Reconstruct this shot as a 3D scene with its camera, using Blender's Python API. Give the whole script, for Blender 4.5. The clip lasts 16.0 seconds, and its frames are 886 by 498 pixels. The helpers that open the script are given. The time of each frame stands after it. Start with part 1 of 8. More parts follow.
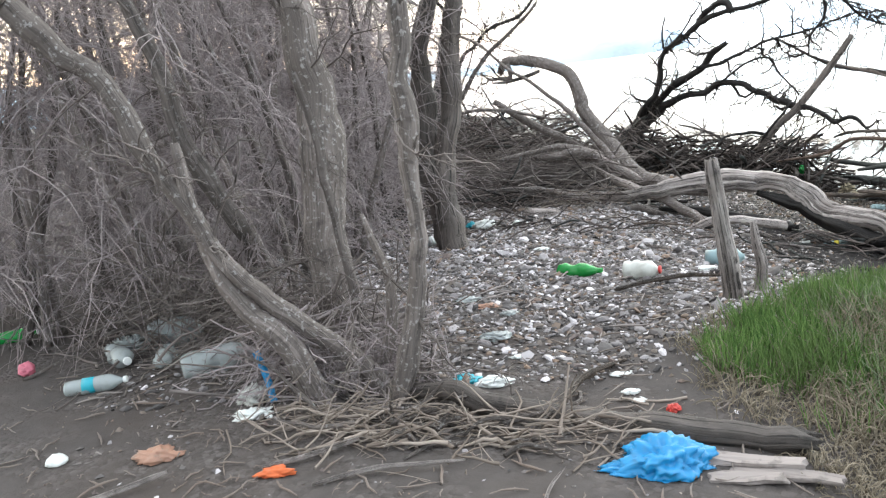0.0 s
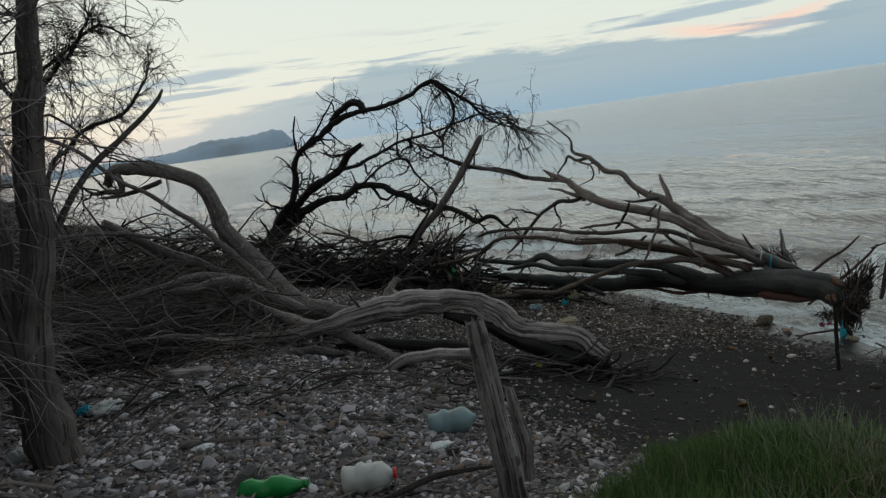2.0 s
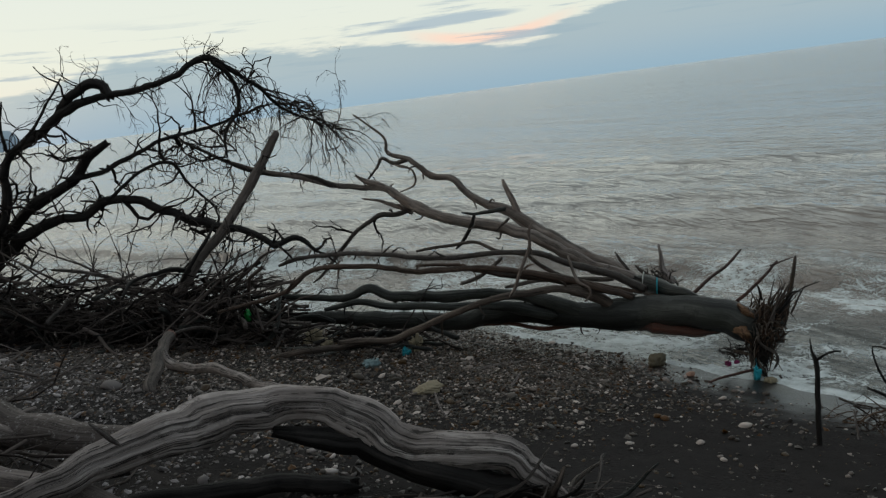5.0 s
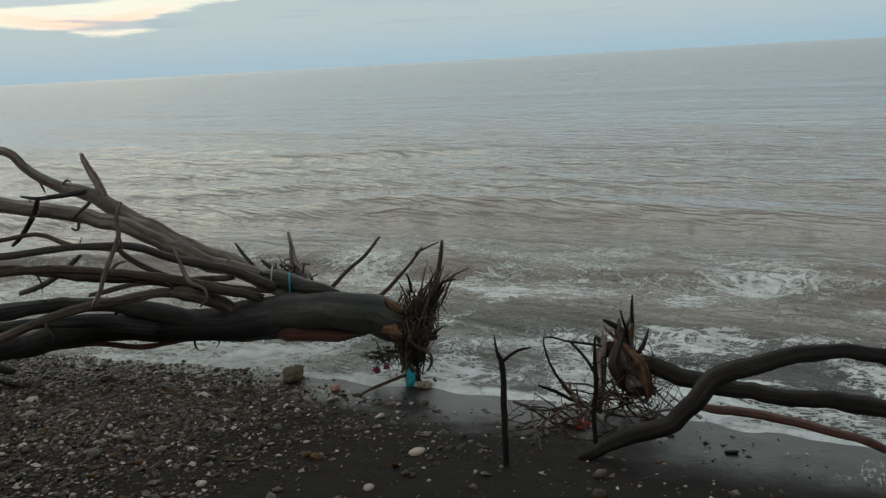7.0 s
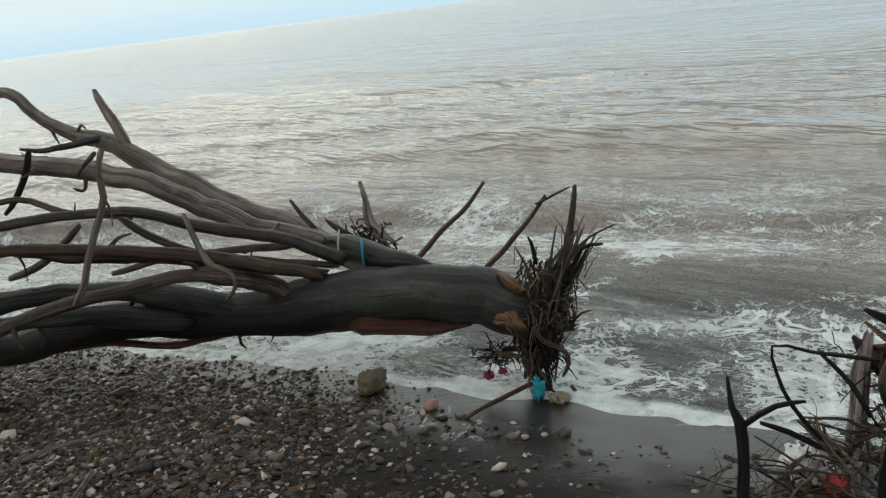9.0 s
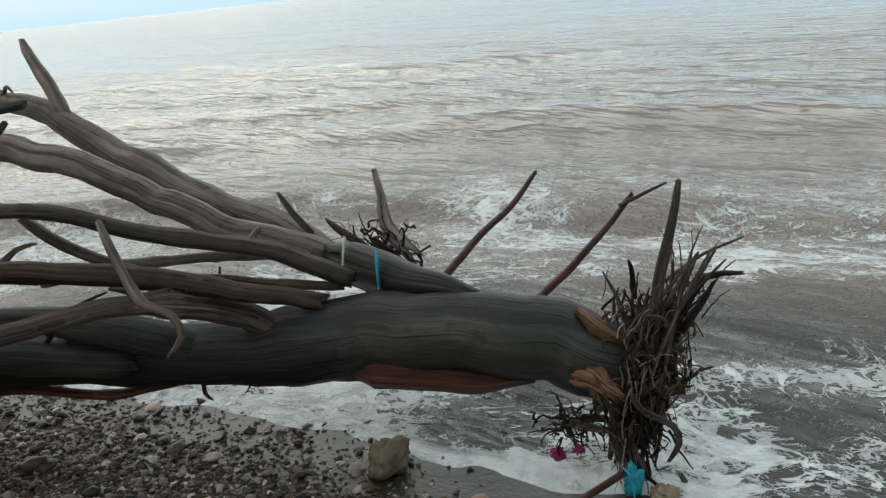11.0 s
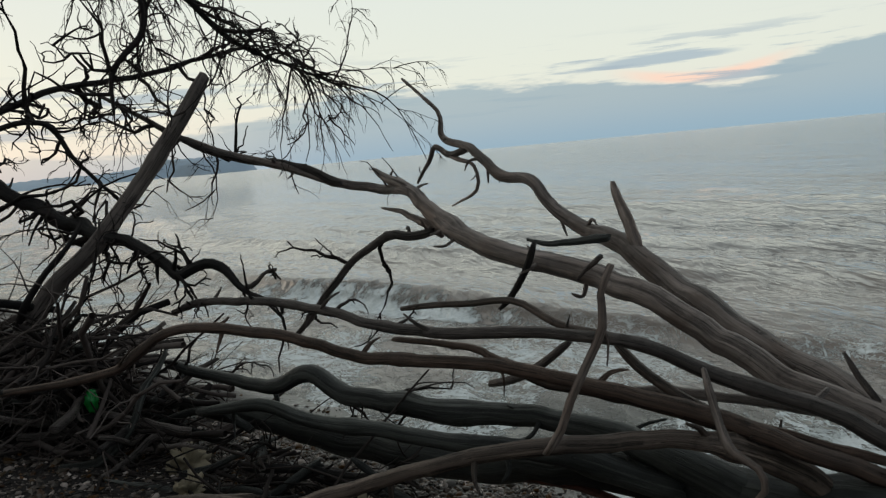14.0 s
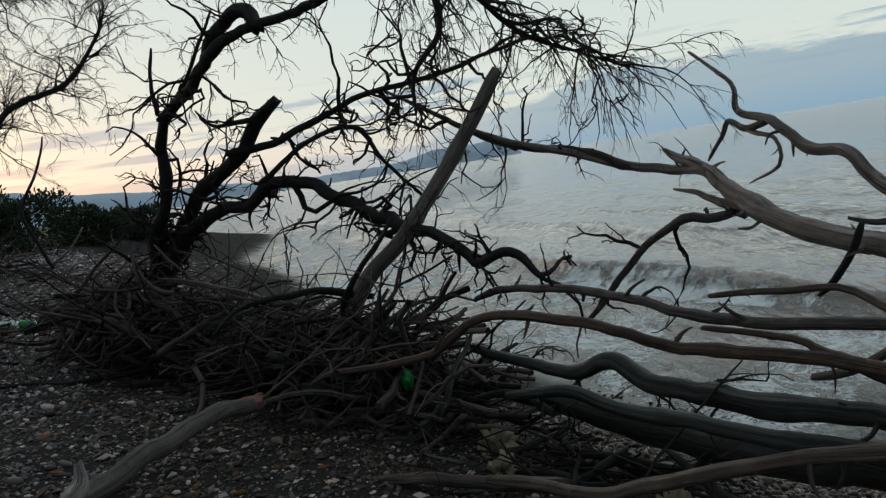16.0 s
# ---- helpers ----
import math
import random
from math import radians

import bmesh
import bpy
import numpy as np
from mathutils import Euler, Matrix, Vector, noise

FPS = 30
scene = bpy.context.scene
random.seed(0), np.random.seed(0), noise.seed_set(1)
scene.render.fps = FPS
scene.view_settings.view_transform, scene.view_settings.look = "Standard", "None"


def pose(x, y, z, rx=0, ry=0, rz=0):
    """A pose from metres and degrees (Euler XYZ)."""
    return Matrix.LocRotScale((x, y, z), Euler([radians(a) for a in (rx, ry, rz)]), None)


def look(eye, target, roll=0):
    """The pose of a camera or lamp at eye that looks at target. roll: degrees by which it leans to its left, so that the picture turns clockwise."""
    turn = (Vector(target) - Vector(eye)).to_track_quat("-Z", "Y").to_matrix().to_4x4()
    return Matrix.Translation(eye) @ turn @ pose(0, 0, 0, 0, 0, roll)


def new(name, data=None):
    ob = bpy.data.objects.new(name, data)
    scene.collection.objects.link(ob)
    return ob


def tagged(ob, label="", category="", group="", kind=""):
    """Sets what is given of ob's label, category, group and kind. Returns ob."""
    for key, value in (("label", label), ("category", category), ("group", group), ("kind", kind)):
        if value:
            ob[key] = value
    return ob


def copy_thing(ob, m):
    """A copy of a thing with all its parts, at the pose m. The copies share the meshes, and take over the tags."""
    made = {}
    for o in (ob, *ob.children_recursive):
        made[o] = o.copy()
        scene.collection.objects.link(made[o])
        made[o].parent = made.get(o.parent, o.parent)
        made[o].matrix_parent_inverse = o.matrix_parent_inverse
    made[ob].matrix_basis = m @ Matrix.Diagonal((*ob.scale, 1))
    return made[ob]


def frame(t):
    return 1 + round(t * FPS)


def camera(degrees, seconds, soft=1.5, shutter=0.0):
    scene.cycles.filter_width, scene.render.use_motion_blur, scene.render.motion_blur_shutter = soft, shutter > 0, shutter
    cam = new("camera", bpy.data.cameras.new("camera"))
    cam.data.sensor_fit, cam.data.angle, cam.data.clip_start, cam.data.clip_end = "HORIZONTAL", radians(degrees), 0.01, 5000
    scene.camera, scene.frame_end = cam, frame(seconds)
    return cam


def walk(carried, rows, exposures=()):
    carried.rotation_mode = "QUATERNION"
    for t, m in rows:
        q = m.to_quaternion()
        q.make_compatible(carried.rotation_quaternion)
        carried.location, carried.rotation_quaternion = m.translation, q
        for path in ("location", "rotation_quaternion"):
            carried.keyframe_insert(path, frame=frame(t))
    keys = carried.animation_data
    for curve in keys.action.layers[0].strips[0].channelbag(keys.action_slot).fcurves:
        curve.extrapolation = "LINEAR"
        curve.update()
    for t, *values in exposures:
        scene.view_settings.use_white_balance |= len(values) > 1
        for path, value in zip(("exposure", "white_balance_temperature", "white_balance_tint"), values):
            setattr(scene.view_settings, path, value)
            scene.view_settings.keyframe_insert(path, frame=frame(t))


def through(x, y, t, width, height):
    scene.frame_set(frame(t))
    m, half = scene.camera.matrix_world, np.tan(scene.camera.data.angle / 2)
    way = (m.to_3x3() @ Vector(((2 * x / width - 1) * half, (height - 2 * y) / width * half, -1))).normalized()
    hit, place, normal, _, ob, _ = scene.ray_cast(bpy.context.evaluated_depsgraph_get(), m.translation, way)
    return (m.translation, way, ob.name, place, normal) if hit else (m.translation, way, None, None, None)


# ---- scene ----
cam = camera(58.6, 16.0, 1.3)
METRES, EYE, TILT, LEAN, TURN = 11.029, 1.5, 0.0, 0.0, 0.0
PATH = [
    (0, (0.017, 0.004, 1.507), (-0.133, 1.955, 1.09), -7.5),
    (0.5, (-0.068, 0.549, 1.497), (0.199, 2.488, 1.088), -7.1),
    (1, (-0.041, 1.021, 1.521), (0.547, 2.895, 1.144), -7.1),
    (1.5, (-0.016, 1.512, 1.58), (0.708, 3.35, 1.265), -6.9),
    (2, (-0.002, 1.922, 1.619), (0.792, 3.732, 1.311), -8.1),
    (2.5, (0.155, 2.385, 1.607), (0.908, 4.214, 1.309), -8.3),
    (3, (0.207, 2.91, 1.593), (0.809, 4.796, 1.306), -9.2),
    (3.5, (0.316, 3.31, 1.601), (0.954, 5.186, 1.328), -8.6),
    (4, (0.487, 3.812, 1.593), (1.242, 5.643, 1.312), -7.1),
    (4.5, (0.662, 4.3, 1.585), (1.639, 6.01, 1.236), -8.0),
    (5, (0.921, 4.682, 1.549), (2.204, 6.169, 1.167), -7.4),
    (5.2, (1.028, 4.846, 1.535), (2.417, 6.228, 1.135), -6.5),
    (7.5, (2.513, 5.915, 1.01), (4.345, 6.569, 0.545), -3.2),
    (8, (2.896, 6.107, 0.986), (4.651, 6.96, 0.545), -5.4),
    (8.5, (3.439, 6.318, 0.846), (5.126, 7.282, 0.37), -4.8),
    (9, (3.927, 6.635, 0.704), (5.604, 7.553, 0.115), -7.2),
    (11.3, (5.08, 7.479, 0.466), (6.732, 8.395, -0.191), -5.9),
    (11.5, (5.078, 7.478, 0.475), (6.712, 8.401, -0.215), -5.9),
    (12, (4.999, 7.381, 0.493), (6.614, 8.252, -0.301), -6.9),
    (12.5, (4.877, 7.384, 0.564), (6.428, 8.419, -0.159), -6.9),
    (13, (4.823, 7.458, 0.575), (6.204, 8.783, -0.006), -5.9),
    (13.5, (4.731, 7.526, 0.642), (5.893, 9.096, 0.214), -5.6),
    (14, (4.659, 7.544, 0.701), (5.564, 9.312, 0.459), -5.2),
    (14.5, (4.588, 7.556, 0.726), (5.186, 9.46, 0.588), -4.5),
    (15, (4.516, 7.592, 0.766), (4.862, 9.556, 0.619), -5.8),
    (15.5, (4.468, 7.596, 0.779), (4.703, 9.576, 0.615), -8.0),
    (16, (4.489, 7.607, 0.763), (4.76, 9.578, 0.554), -8.9),
]
walk(cam, [(t, look(eye, target, roll)) for t, eye, target, roll in PATH],
     exposures=[(0.0, 3.05, 6500, 11), (0.5, 2.25, 6400, 9), (1.0, 1.38, 6450, 9), (1.5, 0.55, 6450, 8), (2.0, 0.33, 6350, 7), (2.5, 0.08, 6400, 7), (3.0, 0.34, 6350, 7), (3.5, 0.3, 6350, 7), (4.0, 0.15, 6350, 7), (4.5, 0.33, 6400, 7), (5.2, 0.38, 6450, 7), (7.5, 0.62, 6900, 9), (8.5, 0.65, 6700, 9), (9.0, 1.2, 6850, 9),
                (11.3, 1.35, 6700, 10), (12.0, 1.6, 6700, 10), (12.5, 1.5, 6700, 10), (13.0, 1.15, 6900, 10), (13.5, 0.75, 6700, 9), (14.0, 0.35, 6500, 8), (16.0, 0.2, 6050, 6)])

# ---- world and sun ----
def node(tree, kind, **sets):
    n = tree.nodes.new(kind)
    for key, value in sets.items():
        if key in n.inputs.keys():
            n.inputs[key].default_value = value
    return n


def math_node(tree, op, a, b=None, clamp=False):
    n = tree.nodes.new("ShaderNodeMath")
    n.operation, n.use_clamp = op, clamp
    for k, v in enumerate((a, b)):
        if v is None:
            continue
        if isinstance(v, (int, float)):
            n.inputs[k].default_value = v
        else:
            tree.links.new(v, n.inputs[k])
    return n.outputs[0]


def ramp(tree, fac, stops, mode="LINEAR"):
    n = tree.nodes.new("ShaderNodeValToRGB")
    n.color_ramp.interpolation = mode
    while len(n.color_ramp.elements) < len(stops):
        n.color_ramp.elements.new(0.5)
    for e, (p, c) in zip(n.color_ramp.elements, stops):
        e.position = p
        e.color = (*c, 1) if len(c) == 3 else c
    tree.links.new(fac, n.inputs[0])
    return n.outputs[0]


def mix(tree, fac, a, b, blend="MIX"):
    n = tree.nodes.new("ShaderNodeMix")
    n.data_type, n.blend_type = "RGBA", blend
    for socket, v in ((n.inputs[0], fac), (n.inputs[6], a), (n.inputs[7], b)):
        if isinstance(v, (int, float)):
            socket.default_value = v
        elif isinstance(v, tuple):
            socket.default_value = (*v, 1)
        else:
            tree.links.new(v, socket)
    return n.outputs[2]


def smooth(tree, v, lo, hi):
    n = tree.nodes.new("ShaderNodeMapRange")
    n.interpolation_type = "SMOOTHSTEP"
    for k, x in enumerate((v, lo, hi)):
        if isinstance(x, (int, float)):
            n.inputs[k].default_value = x
        else:
            tree.links.new(x, n.inputs[k])
    return n.outputs[0]


def noise_tex(tree, vec, scale, detail=4.0, rough=0.55, distort=0.0):
    n = node(tree, "ShaderNodeTexNoise", Scale=scale, Detail=detail, Roughness=rough, Distortion=distort)
    if vec is not None:
        tree.links.new(vec, n.inputs["Vector"])
    return n.outputs[0]


def stretched(tree, vec, sx, sy, sz, ox=0.0, oy=0.0, oz=0.0):
    n = tree.nodes.new("ShaderNodeMapping")
    n.inputs["Scale"].default_value = (sx, sy, sz)
    n.inputs["Location"].default_value = (ox, oy, oz)
    tree.links.new(vec, n.inputs[0])
    return n.outputs[0]


def sky_world():
    """Dusk sky after sunset: pale cream above the sea, a low blue-grey cloud bank and thin streaks."""
    world = bpy.data.worlds.new("world")
    world.use_nodes = True
    scene.world = world
    t = world.node_tree
    t.nodes.clear()
    out = t.nodes.new("ShaderNodeOutputWorld")
    back = t.nodes.new("ShaderNodeBackground")
    t.links.new(back.outputs[0], out.inputs[0])
    coord = t.nodes.new("ShaderNodeTexCoord")
    sep = t.nodes.new("ShaderNodeSeparateXYZ")
    t.links.new(coord.outputs["Generated"], sep.inputs[0])
    az = math_node(t, "MULTIPLY", math_node(t, "ARCTAN2", sep.outputs[0], sep.outputs[1]), 57.2958)
    el = math_node(t, "MULTIPLY", math_node(t, "ARCSINE", sep.outputs[2]), 57.2958)
    elev = math_node(t, "DIVIDE", el, 90.0, clamp=True)
    base = ramp(t, elev, [(0.0, (0.53, 0.51, 0.49)), (0.02, (0.60, 0.58, 0.53)), (0.055, (0.60, 0.62, 0.56)),
                          (0.13, (0.58, 0.615, 0.58)), (0.24, (0.55, 0.59, 0.565)), (0.40, (0.43, 0.47, 0.465)), (0.6, (0.28, 0.315, 0.33)), (1.0, (0.20, 0.23, 0.25))])
    # warm glow where the sun went down, cooler to the open sea
    glow = smooth(t, math_node(t, "ABSOLUTE", math_node(t, "ADD", az, 25.0)), 75.0, 0.0)
    base = mix(t, math_node(t, "MULTIPLY", glow, 0.14), base, (0.70, 0.58, 0.46))
    cool = smooth(t, az, 45.0, 110.0)
    base = mix(t, math_node(t, "MULTIPLY", cool, 0.7), base, (0.40, 0.45, 0.48))
    away = smooth(t, sep.outputs[1], 0.1, -0.7)
    base = mix(t, math_node(t, "MULTIPLY", away, 0.8), base, (0.09, 0.108, 0.128))
    comb = t.nodes.new("ShaderNodeCombineXYZ")
    t.links.new(az, comb.inputs[0])
    t.links.new(el, comb.inputs[1])
    n1 = noise_tex(t, stretched(t, comb.outputs[0], 0.16, 0.9, 1), 1.0, 5.0, 0.6)
    n2 = noise_tex(t, stretched(t, comb.outputs[0], 0.09, 1.3, 1, 7.3, 2.1), 1.0, 6.0, 0.62)
    wob = math_node(t, "MULTIPLY", math_node(t, "SUBTRACT", n1, 0.5), 3.2)
    # the bank: upper edge falls from the land side, dips and rises out at sea
    dip = math_node(t, "MULTIPLY", smooth(t, math_node(t, "ABSOLUTE", math_node(t, "SUBTRACT", az, 46.0)), 11.0, 0.0), 1.5)
    edge = math_node(t, "SUBTRACT", math_node(t, "ADD", 4.6, math_node(t, "MULTIPLY", smooth(t, az, 48.0, 85.0), 5.0)), dip)
    rise = math_node(t, "MULTIPLY", smooth(t, az, 22.0, 3.0), 2.6)
    edge = math_node(t, "SUBTRACT", edge, rise)
    d = math_node(t, "ADD", math_node(t, "SUBTRACT", edge, el), wob)
    bank = smooth(t, d, -0.12, 0.5)
    bankcol = mix(t, smooth(t, el, 0.0, 3.6), (0.20, 0.325, 0.42), (0.255, 0.34, 0.40))
    fade = smooth(t, az, 2.0, 22.0)
    amount = math_node(t, "MULTIPLY", bank, math_node(t, "ADD", math_node(t, "MULTIPLY", fade, 0.35), 0.55))
    # thin separate streaks above the bank
    st = smooth(t, n2, 0.52, 0.64)
    window = math_node(t, "MULTIPLY", smooth(t, el, 1.6, 3.0), smooth(t, el, 7.6, 5.2))
    streak = math_node(t, "MULTIPLY", st, window)
    pinkband = math_node(t, "MULTIPLY", smooth(t, math_node(t, "ABSOLUTE", math_node(t, "SUBTRACT", math_node(t, "SUBTRACT", el, edge), 0.4)), 0.55, 0.1),
                         smooth(t, math_node(t, "ABSOLUTE", math_node(t, "SUBTRACT", az, 46.0)), 7.0, 2.0))
    col = mix(t, math_node(t, "MULTIPLY", pinkband, 0.7), base, (0.80, 0.50, 0.40))
    for mid_az, mid_el, half, thick, tilt in ((8.0, 5.35, 5.5, 0.42, 0.05), (7.0, 4.25, 5.0, 0.26, 0.03), (43.5, 5.0, 5.0, 0.4, 0.0), (-15.0, 5.3, 5.0, 0.45, 0.04), (-9.0, 3.4, 7.0, 0.3, 0.0)):
        off_az = math_node(t, "DIVIDE", math_node(t, "SUBTRACT", az, mid_az), half)
        line = math_node(t, "ADD", mid_el, math_node(t, "MULTIPLY", math_node(t, "SUBTRACT", az, mid_az), tilt))
        off_el = math_node(t, "DIVIDE", math_node(t, "ADD", math_node(t, "SUBTRACT", el, line), math_node(t, "MULTIPLY", math_node(t, "SUBTRACT", n2, 0.5), 1.3)), thick)
        lens = math_node(t, "ADD", math_node(t, "MULTIPLY", off_az, off_az), math_node(t, "MULTIPLY", off_el, off_el))
        col = mix(t, math_node(t, "MULTIPLY", smooth(t, lens, 1.25, 0.35), 0.8), col, (0.27, 0.35, 0.43))
    col = mix(t, math_node(t, "MULTIPLY", streak, 0.85), col, (0.28, 0.35, 0.42))
    col = mix(t, amount, col, bankcol)
    under = smooth(t, el, 0.0, -3.0)
    col = mix(t, under, col, (0.06, 0.065, 0.07))
    sky = t.nodes.new("ShaderNodeTexSky")
    sky.sky_type, sky.sun_disc = "NISHITA", False
    sky.sun_elevation, sky.sun_rotation = radians(2.0), radians(-25.0)
    lift = mix(t, 0.02, col, sky.outputs[0], "ADD")
    t.links.new(lift, back.inputs[0])
    back.inputs[1].default_value = 1.0


sky_world()
sun = new("sun", bpy.data.lights.new("sun", "SUN"))
sun.data.energy, sun.data.angle, sun.data.color = 0.12, radians(30), (1.0, 0.86, 0.72)
sun.matrix_world = look((0, 0, 0), (math.sin(radians(25)), -math.cos(radians(25)), -0.22))


# ---- materials ----
def material(name):
    m = bpy.data.materials.new(name)
    m.use_nodes = True
    t = m.node_tree
    return m, t, t.nodes["Principled BSDF"], t.nodes.new("ShaderNodeTexCoord")


def bump(t, bsdf, height, strength, distance=0.01):
    n = node(t, "ShaderNodeBump", Strength=strength, Distance=distance)
    t.links.new(height, n.inputs["Height"])
    t.links.new(n.outputs[0], bsdf.inputs["Normal"])


def rosy(t, col, amount=1.0):
    """The grey woods, sands and stones of this beach lean a little to violet."""
    return mix(t, amount, col, mix(t, 1.0, col, (1.045, 0.985, 1.05), "MULTIPLY"))


def wood_material(name, light, dark, stain, rough=0.85, grain=1.0, lichen=None, wet=0.0, patches=0.0, splits=0.8):
    """Weathered wood: long grain and cracks along the limb, stains and bark scraps at a larger scale, tone varying from limb to limb."""
    m, t, b, c = material(name)
    uv = c.outputs["UV"]
    fine = noise_tex(t, stretched(t, uv, 85 * grain, 3.5, 1), 1.0, 6.0, 0.65, 0.5)
    cracks = noise_tex(t, stretched(t, uv, 26 * grain, 0.9, 1, 3.0), 1.0, 4.0, 0.6, 0.3)
    big = noise_tex(t, c.outputs["Object"], 2.3, 5.0, 0.6)
    worn = noise_tex(t, stretched(t, uv, 4.0, 1.3, 1, 8.0, 2.0), 1.0, 6.0, 0.65, 1.2)
    spots = noise_tex(t, c.outputs["Object"], 13.0, 5.0, 0.65)
    col = mix(t, smooth(t, fine, 0.2, 0.8), dark, light)
    col = mix(t, math_node(t, "MULTIPLY", smooth(t, worn, 0.5, 0.68), 0.6), col, tuple(min(0.7, 1.4 * v) for v in light))
    col = mix(t, math_node(t, "MULTIPLY", smooth(t, big, 0.46, 0.64), 0.75), col, stain)
    col = mix(t, math_node(t, "MULTIPLY", smooth(t, spots, 0.55, 0.68), 0.55), col, tuple(0.7 * v for v in dark))
    crack = math_node(t, "MULTIPLY", smooth(t, cracks, 0.42, 0.34), smooth(t, worn, 0.38, 0.52))
    col = mix(t, math_node(t, "MULTIPLY", crack, splits), col, tuple(0.3 * v for v in dark))
    split = noise_tex(t, stretched(t, uv, 13.0 * grain, 0.4, 1, 1.0, 6.0), 1.0, 4.0, 0.55, 0.25)
    fissure = math_node(t, "MULTIPLY", smooth(t, math_node(t, "ABSOLUTE", math_node(t, "SUBTRACT", split, 0.5)), 0.028, 0.006), smooth(t, spots, 0.38, 0.5))
    col = mix(t, math_node(t, "MULTIPLY", fissure, splits), col, tuple(0.22 * v for v in dark))
    crack = math_node(t, "MAXIMUM", math_node(t, "MULTIPLY", crack, splits), math_node(t, "MULTIPLY", fissure, splits))
    if patches:
        soaked = noise_tex(t, stretched(t, uv, 3.2, 0.75, 1, 5.0, 1.0), 1.0, 6.0, 0.62, 0.5)
        col = mix(t, math_node(t, "MULTIPLY", smooth(t, soaked, 0.42, 0.54), patches), col, tuple(0.32 * v for v in dark))
    if lichen:
        col = mix(t, math_node(t, "MULTIPLY", smooth(t, noise_tex(t, c.outputs["Object"], 38.0, 5.0, 0.65), 0.56, 0.64), 0.6), col, lichen)
    info = t.nodes.new("ShaderNodeObjectInfo")
    tone = math_node(t, "ADD", math_node(t, "MULTIPLY", info.outputs["Random"], 0.7), 0.6)
    hsv = t.nodes.new("ShaderNodeHueSaturation")
    t.links.new(tone, hsv.inputs["Value"])
    t.links.new(rosy(t, col), hsv.inputs["Color"])
    t.links.new(hsv.outputs[0], b.inputs["Base Color"])
    b.inputs["Roughness"].default_value = rough
    b.inputs["Specular IOR Level"].default_value = 0.3 + wet
    h = math_node(t, "ADD", math_node(t, "MULTIPLY", fine, 0.5), math_node(t, "SUBTRACT", math_node(t, "MULTIPLY", spots, 0.35), math_node(t, "MULTIPLY", crack, 1.0)))
    bump(t, b, h, 1.0, 0.007)
    return m


def plain_material(name, colour, rough=0.5, variation=0.25, scale=9.0, metal=0.0, through=0.0, relief=0.15):
    m, t, b, c = material(name)
    n = noise_tex(t, c.outputs["Object"], scale, 5.0, 0.6)
    n2 = noise_tex(t, c.outputs["Object"], scale * 7, 3.0, 0.6)
    dirt = mix(t, math_node(t, "MULTIPLY", smooth(t, n, 0.5, 0.72), variation * 2), colour, (0.22, 0.19, 0.15))
    col = mix(t, math_node(t, "MULTIPLY", n2, variation), dirt, tuple(0.6 * v for v in colour))
    t.links.new(col, b.inputs["Base Color"])
    b.inputs["Roughness"].default_value = rough
    b.inputs["Metallic"].default_value = metal
    b.inputs["Transmission Weight"].default_value = through
    bump(t, b, n2, relief, 0.004)
    return m


def twig_material(name, light, dark, tint=1.0, clumps=0.0):
    m, t, b, c = material(name)
    geo = t.nodes.new("ShaderNodeNewGeometry")
    col = mix(t, geo.outputs["Random Per Island"], dark, light)
    n = noise_tex(t, c.outputs["Object"], 18.0, 3.0)
    col = mix(t, math_node(t, "MULTIPLY", n, 0.6), col, dark)
    if clumps:
        tuft = smooth(t, noise_tex(t, c.outputs["Object"], 3.2, 4.0, 0.6), 0.42, 0.6)
        col = mix(t, math_node(t, "MULTIPLY", tuft, clumps), col, tuple(0.45 * v + 0.012 for v in light))
    t.links.new(rosy(t, col, tint), b.inputs["Base Color"])
    b.inputs["Roughness"].default_value = 0.9
    b.inputs["Specular IOR Level"].default_value = 0.15
    return m


DRIFT = wood_material("pale driftwood", (0.52, 0.47, 0.415), (0.13, 0.115, 0.10), (0.24, 0.21, 0.18), 0.85, 0.8, None, 0.0, 0.3, 0.9)
# DARKWOOD's near-black tone puts the limbs' backlit silhouette into the wood colour.
DARKWOOD = wood_material("dark wood with shade in its tone", (0.046, 0.04, 0.035), (0.014, 0.0125, 0.011), (0.024, 0.021, 0.019), 0.7, 1.0, None, 0.0, 0.5)
GREYWOOD = wood_material("grey-brown bare wood", (0.18, 0.155, 0.13), (0.06, 0.052, 0.044), (0.085, 0.075, 0.064), 0.65)
TRUNKWOOD = wood_material("grey-green trunk wood", (0.092, 0.099, 0.083), (0.025, 0.027, 0.023), (0.043, 0.048, 0.037), 0.5, 0.7, None, 0.1, 0.8, 0.45)
SILVER = wood_material("silvery barkless wood", (0.42, 0.36, 0.30), (0.16, 0.135, 0.11), (0.22, 0.165, 0.125), 0.6, 0.7, None, 0.0, 0.45, 0.7)
RUSTWOOD = wood_material("orange-brown barkless wood", (0.29, 0.20, 0.14), (0.085, 0.058, 0.042), (0.12, 0.084, 0.062), 0.6, 0.8, None, 0.0, 0.4)
TANWOOD = wood_material("tan barkless wood", (0.21, 0.163, 0.122), (0.06, 0.048, 0.038), (0.088, 0.07, 0.054), 0.6, 0.8, None, 0.0, 0.4)
REDWOOD = wood_material("reddish wet wood", (0.13, 0.045, 0.026), (0.045, 0.017, 0.011), (0.06, 0.028, 0.02), 0.4, 1.0, None, 0.25)
